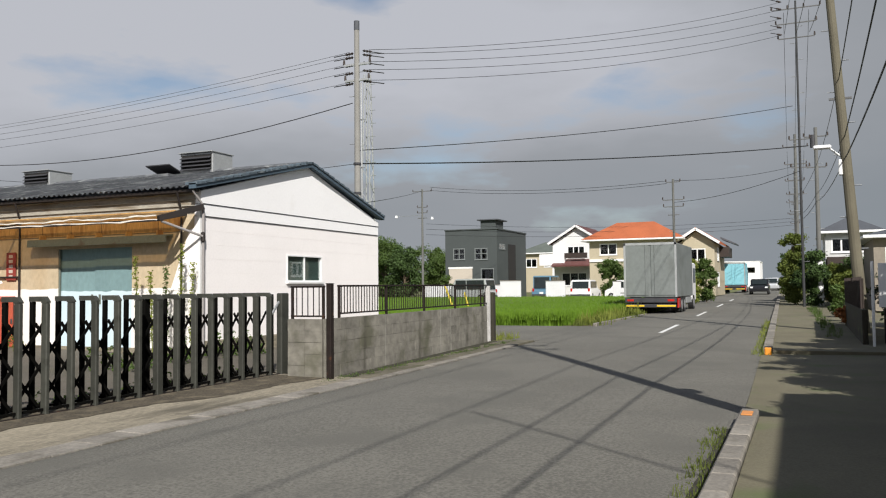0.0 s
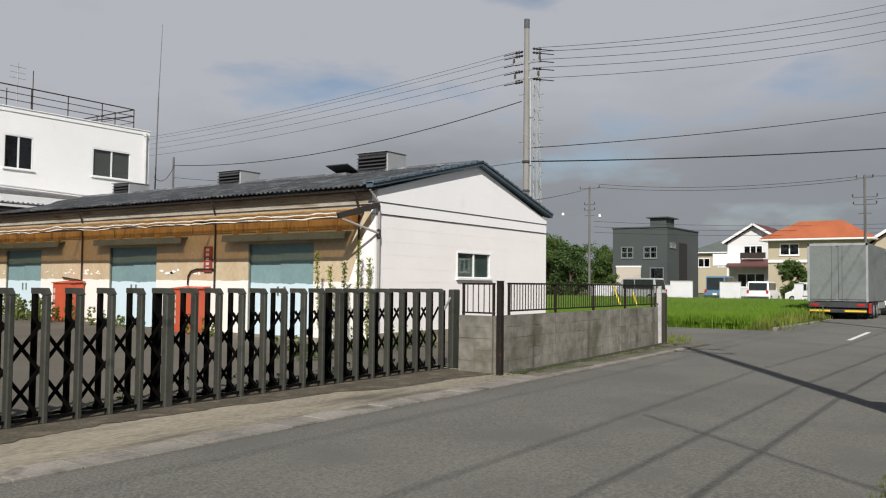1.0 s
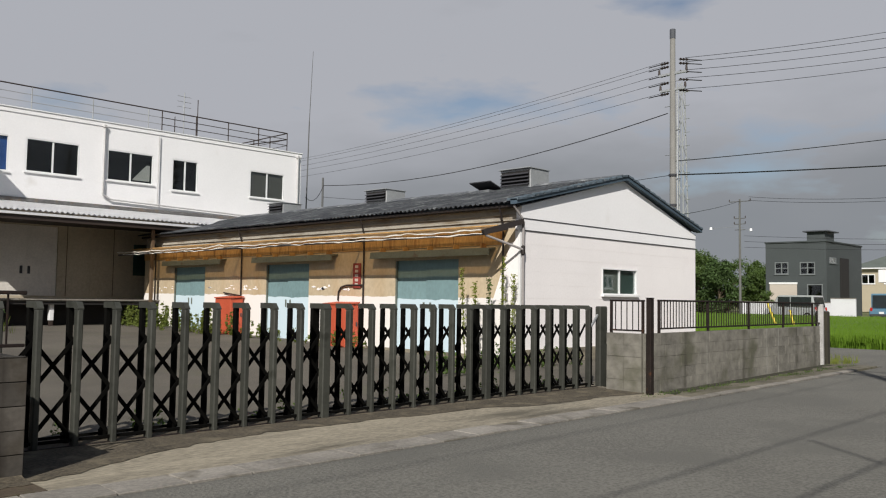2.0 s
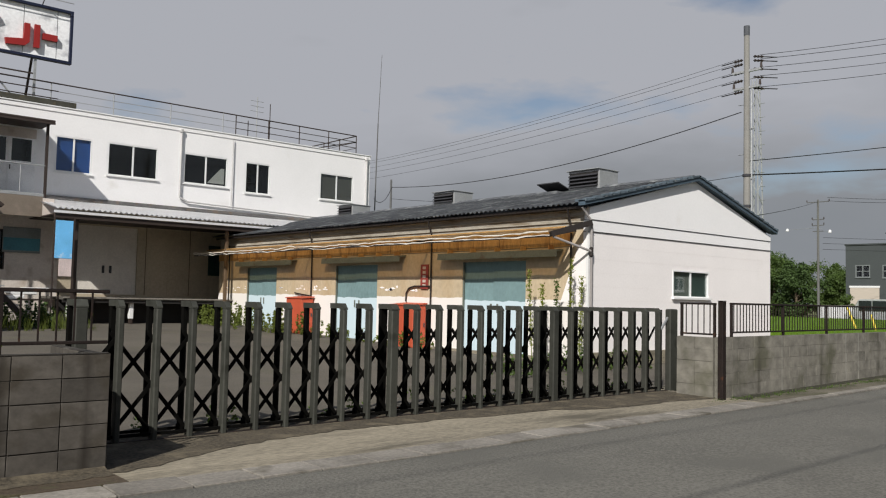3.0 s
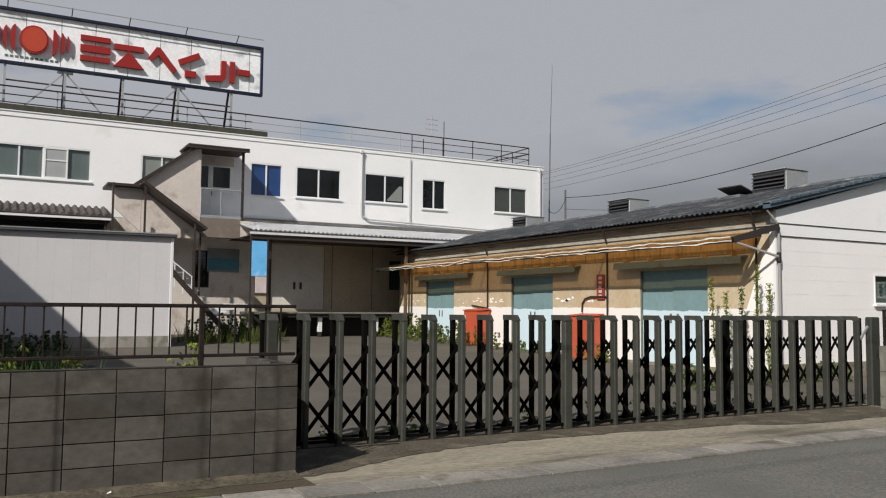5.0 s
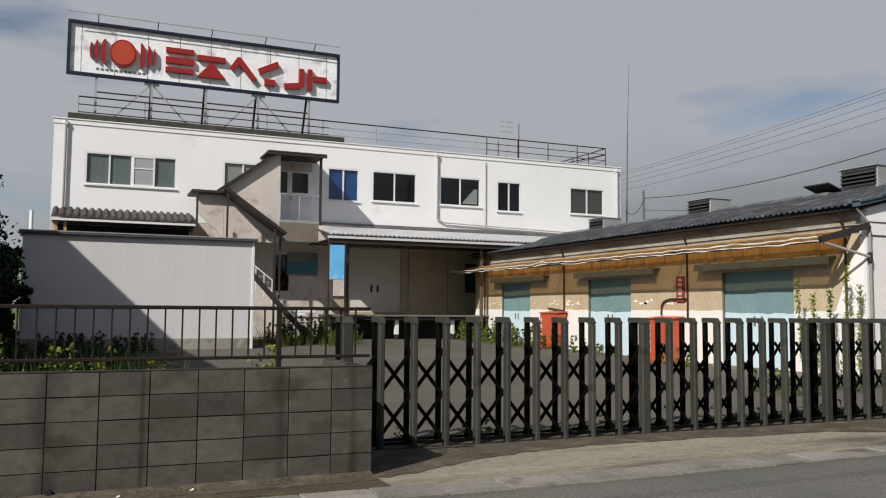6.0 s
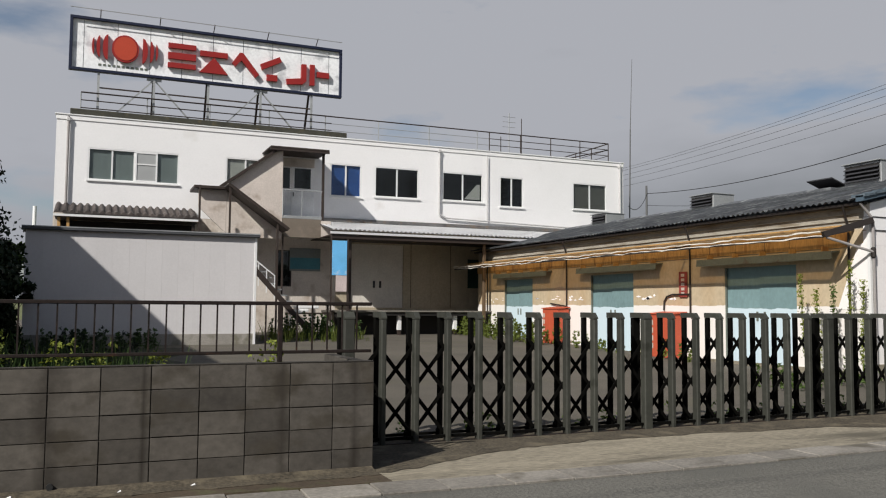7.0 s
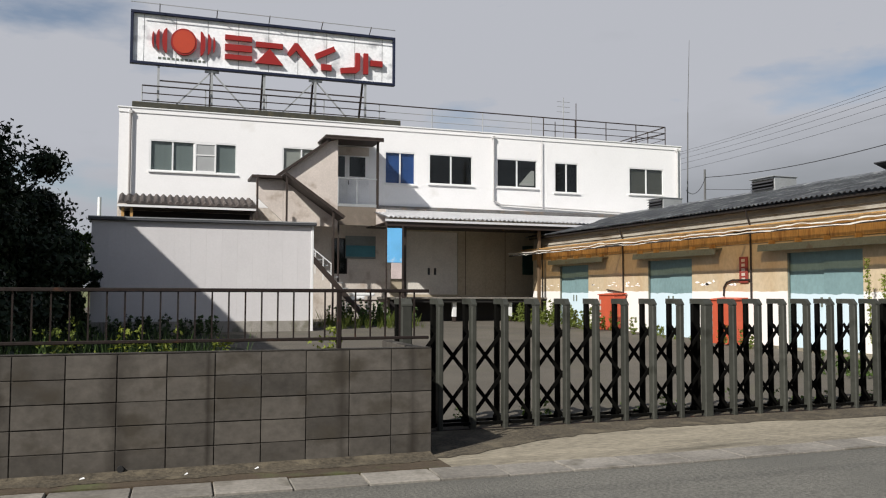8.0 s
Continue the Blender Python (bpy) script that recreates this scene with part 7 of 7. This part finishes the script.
lorry((41.0, 6.83, gz(41)), "grey aluminium box lorry stopped at the roadside", 6.0, 2.52, 0.80, 3.42, TRUCK_GREY, WHITE_PAINT)
lorry((95, 6.9, gz(95)), "pale blue box lorry further down the road", 4.2, 2.3, 0.85, 3.25, mat("pale_blue_box", (0.22, 0.50, 0.58), 0.5, var=0.05, bump=0.03), WHITE_PAINT)


# ---- poles and cables ----
def pole(loc, height, label, material=POLE, r0=0.17, r1=0.10, lean=(0, 0), arms=(), group="utility poles", arm_mat=None, arm_w=0.08):
    """A concrete pole; arms: (height, half length, along x or y, insulators)."""
    p = thing("utility_pole", loc, label, "pole", group)
    top = Vector((lean[0], lean[1], height))
    part("shaft", bm_tube((0, 0, -0.3), top, r0, r1, seg=14), material, p)
    for z, half, ax, ins in arms:
        c = top * (z / height)
        d = Vector((half, 0, 0)) if ax == "x" else Vector((0, half, 0))
        arm = part("cross_arm", beam(bmesh.new(), c - d, c + d, arm_w, arm_w), arm_mat or STEEL, p)
        for k in range(ins):
            q = c - d + d * 2 * k / max(1, ins - 1)
            part("insulator", bm_tube(q + Vector((0, 0, 0.04)), q + Vector((0, 0, 0.22)), 0.05, 0.035, seg=8), BROWN, arm)
    for k in range(int(height / 0.9) - 3):
        z = 2.4 + 0.9 * k
        c = top * (z / height)
        s = 1 if k % 2 else -1
        part("step_bolt", bm_tube(c, c + Vector((0.0, 0.32 * s, 0.0)), 0.014, seg=4), STEEL, p)
    return p


def cable(a, b, sag, r=0.014, n=18, name="cable"):
    """A cable that hangs between two places."""
    a, b = Vector(a), Vector(b)
    bm = bmesh.new()
    pts = [a.lerp(b, k / n) - Vector((0, 0, sag * 4 * (k / n) * (1 - k / n))) for k in range(n + 1)]
    d = (b - a).normalized()
    s = d.cross(Vector((0, 0, 1))).normalized()
    u = s.cross(d)
    rings = [[bm.verts.new(p + (s * math.cos(q) + u * math.sin(q)) * r) for q in (0, 2.094, 4.189)] for p in pts]
    for p, q in zip(rings, rings[1:]):
        for k in range(3):
            bm.faces.new((p[k], p[(k + 1) % 3], q[(k + 1) % 3], q[k]))
    return solid(name, bm, CABLE, "thin black overhead cable", "cable", "overhead cables")


def strain(p, way):
    """A string of insulators at a cable's end."""
    way = Vector(way).normalized()
    s = thing("strain_insulator", p, "dark strain insulator on an overhead cable", "insulator", "strain insulators")
    for k in range(3):
        part("disc", bm_tube(way * (0.05 + 0.12 * k), way * (0.13 + 0.12 * k), 0.055, 0.03, seg=8), BROWN, s)
    part("rod", bm_tube(way * 0.0, way * 0.9, 0.02, seg=5), CABLE, s)


MP = (27.2, 15.2)
main = pole((*MP, gz(27)), 11.5, "tall slim concrete utility pole with five cable levels beside the warehouse", r0=0.135, r1=0.095,
            arms=((9.9, 0.55, "y", 3), (9.3, 0.5, "y", 2)))
part("top_band", bm_tube((0, 0, 11.2), (0, 0, 11.55), 0.105, seg=12), GREY_ROOF, main)
for z in (4.6, 5.0, 6.1):
    part("band", bm_tube((0, 0, z), (0, 0, z + 0.08), 0.15, seg=12), DARK_LINE, main)
part("cable_conduit", bm_tube((0.05, -0.17, 0), (0.05, -0.15, 9.2), 0.03, seg=8), STEEL, main)
# lattice mast further off
LATTICE = mat("pale_lattice_paint", (0.30, 0.31, 0.31), 0.7, var=0.1, bump=0)
lat = thing("lattice_mast", (50, 27.2, gz(50) - 0.2), "grey steel lattice mast behind the utility pole", "mast")
for sx, sy in ((-1, -1), (1, -1), (1, 1), (-1, 1)):
    part("corner_leg", bm_tube((0.42 * sx, 0.42 * sy, 0), (0.16 * sx, 0.16 * sy, 16.2), 0.055, 0.04, seg=5), LATTICE, lat)
for k in range(20):
    z0, z1 = 0.8 * k, 0.8 * k + 0.8
    w0, w1 = 0.42 - 0.0163 * z0, 0.42 - 0.0163 * z1
    s = 1 if k % 2 else -1
    m = beam(bmesh.new(), (-w0, -w0 * s, z0), (-w1, w1 * s, z1), 0.035, 0.035)
    beam(m, (-w0 * s, -w0, z0), (w1 * s, -w1, z1), 0.035, 0.035)
    part("lattice_brace", m, LATTICE, lat)
for k in range(11):
    z = 6.5 + 0.9 * k
    part("step_bolt", bm_tube((0, -0.2, z), (0, -0.62, z), 0.02, seg=4), STEEL, lat)

pole((70, 32.4, gz(70)), 10.3, "concrete utility pole with two round lamps beyond the field", POLE_FAR, 0.12, 0.08, arm_mat=POLE_DARK, arm_w=0.07, arms=((10.1, 0.95, "y", 3), (8.6, 0.5, "y", 2), (8.1, 0.5, "y", 2), (7.6, 0.45, "y", 0)))
for y, z in ((34.9, 8.24), (31.22, 7.97)):
    fl = thing("round_lamp", (69.6, y, z), "small round white lamp on a thin bracket by a far pole", "lamp", "round lamps")
    part("globe", bm_tube((0, 0, -0.11), (0, 0, 0.11), 0.14, 0.09, seg=12), TRIM_WHITE, fl)
    part("bracket", bm_tube((0, 0, 0), (0.4, 32.4 - y, 0.1), 0.012, seg=4), STEEL, fl)
pole((62, 8.55, gz(62)), 8.9, "concrete utility pole in front of the orange-roofed house", POLE_FAR, 0.11, 0.075, arm_mat=POLE_DARK, arm_w=0.06, arms=((8.7, 0.5, "y", 3), (7.4, 0.75, "y", 2), (6.9, 0.7, "y", 2), (6.3, 0.4, "y", 0)))
near = pole((8.35, -1.25, 0.1), 12.6, "thick concrete utility pole beside the pavement", r0=0.19, r1=0.12, arms=((12.2, 0.8, "y", 3), (11.2, 0.7, "y", 2)))
part("meter_box", bm_box((-0.12, -0.36, 4.45), (0.12, -0.17, 4.75), 0.02), STEEL, near)
pole((-26, -1.3, 0.1), 12.6, "thick concrete utility pole beside the pavement", r0=0.19, r1=0.12, arms=((12.0, 0.8, "y", 3),))
dp = thing("distant_pole", (-3.4, 60, 0.3), "short pale steel pole beyond the office", "pole")
part("shaft", bm_tube((0, 0, -0.2), (0, 0, 7.6), 0.13, 0.12, seg=10), TRIM_WHITE, dp)
pole((33, 60, 0.3), 12.2, "distant concrete utility pole beyond the yard", r0=0.13, r1=0.09, arms=((11.2, 0.6, "y", 3),))
rp = pole((26.3, -1.50, gz(26) + 0.08), 13.1, "leaning brown concrete utility pole beside the pavement", POLE_R, 0.17, 0.095, (0, 0.83), arm_mat=POLE_DARK, arm_w=0.06, arms=((12.4, 0.8, "y", 3), (11.3, 0.6, "y", 2), (6.7, 0.3, "y", 0)))
part("street_lamp_arm", bm_tube((0, 0.30, 4.9), (0, 0.80, 5.34), 0.03, seg=6), STEEL, rp)
part("street_lamp_head", bm_box((-0.10, 0.70, 5.28), (0.10, 1.18, 5.39), 0.03), TRIM_WHITE, rp, "white street lamp head")
part("street_lamp_box", bm_box((-0.08, 0.42, 4.50), (0.08, 0.53, 4.95), 0.02), TRIM_WHITE, rp, "white lamp control box")
wp = pole((50, -0.80, gz(50) + 0.1), 9.8, "concrete utility pole with a white foot", POLE_FAR, 0.14, 0.09, arm_mat=POLE_DARK, arm_w=0.06, arms=((9.3, 0.6, "y", 3), (7.6, 0.5, "y", 2)))
part("white_sleeve", bm_tube((0, 0, 0), (0, 0, 2.4), 0.19, 0.185, seg=12), TRIM_WHITE, wp, "white reflective sleeve")
part("transformer", bm_tube((0.0, 0.16, 8.7), (0.0, 0.16, 9.4), 0.14, seg=10), DARK_LINE, wp)
POLE_LINE = mat("blackened_steel_pole", (0.035, 0.036, 0.038), 0.7, var=0.15, bump=0.1)
tp = pole((48, 0.02, gz(48) + 0.1), 16.4, "very tall dark utility pole with many cross-arms", POLE_LINE, r0=0.075, r1=0.05, arm_mat=POLE_DARK, arm_w=0.05,
          arms=((16.0, 1.2, "y", 4), (15.2, 1.0, "y", 3), (14.4, 0.9, "y", 3), (8.9, 0.5, "y", 2), (7.4, 0.45, "y", 2)))
for k, x in enumerate((72, 92, 112)):
    pole((x, 0.35 + 0.2 * k, gz(x) + 0.1), 13.0 - k * 0.6, "distant utility pole beside the pavement", POLE_FAR, 0.15, 0.10, arm_mat=POLE_DARK, arms=((12.0 - k * 0.6, 0.9, "y", 3), (10.6 - k * 0.6, 0.8, "y", 3), (9.3, 0.6, "y", 2), (8.2, 0.5, "y", 2), (7.4, 0.4, "y", 0)))

# cables from the slim pole across the road to the tall one, and away behind the warehouse
for z, dz in ((10.35, 16.4), (10.05, 15.9), (9.75, 15.4), (9.35, 15.0), (10.5, 16.8)):
    cable((MP[0], MP[1] - 0.5, z), (48, 0.7, dz), 0.55, 0.011)
    strain((MP[0], MP[1] - 0.25, z), (20.8, -14.5, 0.4))
    cable((MP[0], MP[1] + 0.3, z), (33, 60, z + 0.8), 0.7, 0.009)
    strain((MP[0], MP[1] + 0.15, z - 0.06), (5, 45, -0.8))
    strain((48, 0.75, dz), (-20.8, 14.5, -0.8))
cable((MP[0], MP[1] + 0.2, 8.55), (30.2, 40, 8.3), 0.7, 0.022)
cable((MP[0], MP[1] - 0.1, 6.25), (48, -0.4, 8.9), 0.22, 0.028)
cable((MP[0], MP[1] - 0.1, 6.75), (48, 0.3, 11.1), 0.28, 0.018)
cable((MP[0], MP[1] + 0.1, 6.25), (30.2, 40, 7.6), 0.5, 0.013)
cable((MP[0], MP[1], 4.75), (70, 32.4, 10.6), 0.1, 0.016)
for z0, z1 in ((10.7, 9.2), (10.4, 9.0)):
    cable((70, 31.6, z0 + 0.2), (62, 9.0, z1), 0.5, 0.018)
cable((62, 8.5, 9.2), (72, 0.4, 11.0), 0.3, 0.018)
cable((62, 8.5, 7.6), (48, 0.0, 7.6), 0.3, 0.018)
for k in range(3):
    cable((70, 32, 7.5 - 0.5 * k), (92, 0.6, 8.3 - 0.35 * k), 0.6, 0.016)
# cables down the row of poles beside the pavement
for a, b in (((-26, -1.3, 12.2), (8.35, -1.25, 12.3)), ((8.35, -1.25, 12.3), (26.3, -0.72, 12.4)), ((26.3, -0.72, 12.4), (48, 0.02, 15.0)), ((48, 0.02, 16.2), (72, 0.35, 12.4)), ((72, 0.35, 12.2), (92, 0.55, 11.6)), ((92, 0.55, 11.6), (112, 0.75, 11.0))):
    for off in (-0.65, 0.0, 0.6):
        cable((a[0], a[1] + off, a[2]), (b[0], b[1] + off, b[2]), 0.3, 0.014)
for z0, z1, z2, z3, r in ((5.35, 5.50, 5.2, 6.1, 0.020), (5.90, 6.10, 5.75, 6.5, 0.017), (7.55, 7.9, 7.4, 8.0, 0.016)):
    y = -1.55 if z0 == 5.35 else -1.2
    cable((-26, y, z0 - 0.2), (8.35, y + 0.15, z1), 0.12, r)
    cable((8.35, y + 0.15, z1), (26.3, -1.5 + 0.0626 * z2, z2), 0.15, r)
    cable((26.3, -1.5 + 0.0626 * z2, z2), (50, -0.75, z3), 0.25, r * 0.7)
    cable((50, -0.75, z3), (72, 0.3, z3 + 0.5), 0.25, r * 0.9)
cable((2.3, -1.1, 7.62), (-3.2, -9.0, 5.4), 0.1, 0.022)
# cable to the office roof
cable((25.98, 36, 6.9), (30.2, 40, 8.3), 0.5, 0.02)
pole((30.3, 40.2, 0.3), 8.5, "slim dark utility pole behind the warehouse", POLE_DARK, 0.08, 0.06)

# ---- right-hand roadside ----
rw = thing("retaining_wall", (0, 0, 0), "dark mossy concrete block wall beside the pavement", "wall", kind="structure")
part("body", bm_box((22.0, -1.32, 0.0), (31, -1.20, 0.98), 0.02), bpy.data.materials["dark_mossy_pier"], rw)
for k in range(5):
    part("course_joint", bm_box((21.99, -1.203, 0.2 * k + 0.16), (31, -1.196, 0.2 * k + 0.17)), MORTAR, rw)
part("hedge_fence", bm_box((22.6, -1.29, 0.98), (31, -1.25, 1.72), 0.01), mat("dark_brown_fence", (0.035, 0.026, 0.020), 0.85, var=0.3), rw, "dark brown board fence")
for k in range(16):
    part("fence_post", bm_box((22.6 + 0.55 * k, -1.25, 0.98), (22.66 + 0.55 * k, -1.21, 1.76)), BROWN, rw)
gp = thing("white_sign", (21.4, -1.40, 0.1), "white upright notice sign on a pale steel post", "sign")
part("post", bm_box((0, -0.03, 0.0), (0.05, 0.03, 2.0), 0.006), TRIM_WHITE, gp)
part("panel", bm_box((-0.01, -0.60, 0.95), (0.02, -0.12, 1.95), 0.006), TRIM_WHITE, gp)
for k in range(4):
    part("writing", bm_box((-0.014, -0.42, 1.10 + 0.2 * k), (-0.011, -0.30, 1.24 + 0.2 * k)), mat("dark_ink", (0.10, 0.14, 0.22), 0.7) if k == 0 else bpy.data.materials["dark_ink"], gp)
part("post", bm_box((0, -0.66, 0.0), (0.05, -0.61, 2.0), 0.006), TRIM_WHITE, gp)
rf = thing("mesh_fence", (22.3, -1.7, 0.1), "low steel mesh fence in the shade", "fence")
for k in range(8):
    part("wire", bm_tube((0, 0, 0.2 + 0.2 * k), (0.0, -1.5, 0.2 + 0.2 * k), 0.014, seg=4), PIPE_DARK, rf)
for k in range(5):
    part("post", bm_tube((0, -0.35 * k, -0.05), (0, -0.35 * k, 1.8), 0.022, seg=5), PIPE_DARK, rf)
for x, y in ((36.5, -1.9), (40, -2.0)):
    gw = thing("garden_fence", (x, y, gz(x) + 0.05), "brown slatted garden fence", "fence", "garden fences")
    for k in range(9):
        part("slat", bm_box((0, 0.0, 0.1 + 0.14 * k), (3.2, 0.03, 0.21 + 0.14 * k)), mat("brown_slat", (0.12, 0.06, 0.035), 0.8, var=0.25) if x == 36.5 and k == 0 else bpy.data.materials["brown_slat"], gw)
    for k in (0.1, 1.6, 3.1):
        part("post", bm_box((k, 0.031, 0), (k + 0.07, 0.09, 1.4)), BROWN, gw)

# litter by the wall's foot
for x, y, s in ((-0.55, 7.62, 0.028), (0.9, 7.6, 0.02), (0.3, 7.55, 0.016)):
    lt = solid("paper_scrap", prism(bmesh.new(), [(0, 0, 0.004), (s * 2, s * 0.4, 0.012), (s * 1.7, s * 1.2, 0.02), (s * 0.3, s, 0.006)], (0, 0, 0.004)), TRIM_WHITE, "small white scrap of litter on the dirt", "litter", "litter", loc=(x, y, 0.03))
drain = solid("drain_pipe", bm_tube((0, 0, 0), (0, 0.08, 0), 0.028, seg=12), BLACK, "small black drain outlet at the wall's foot", "pipe", loc=(-0.22, 7.715, 0.085))
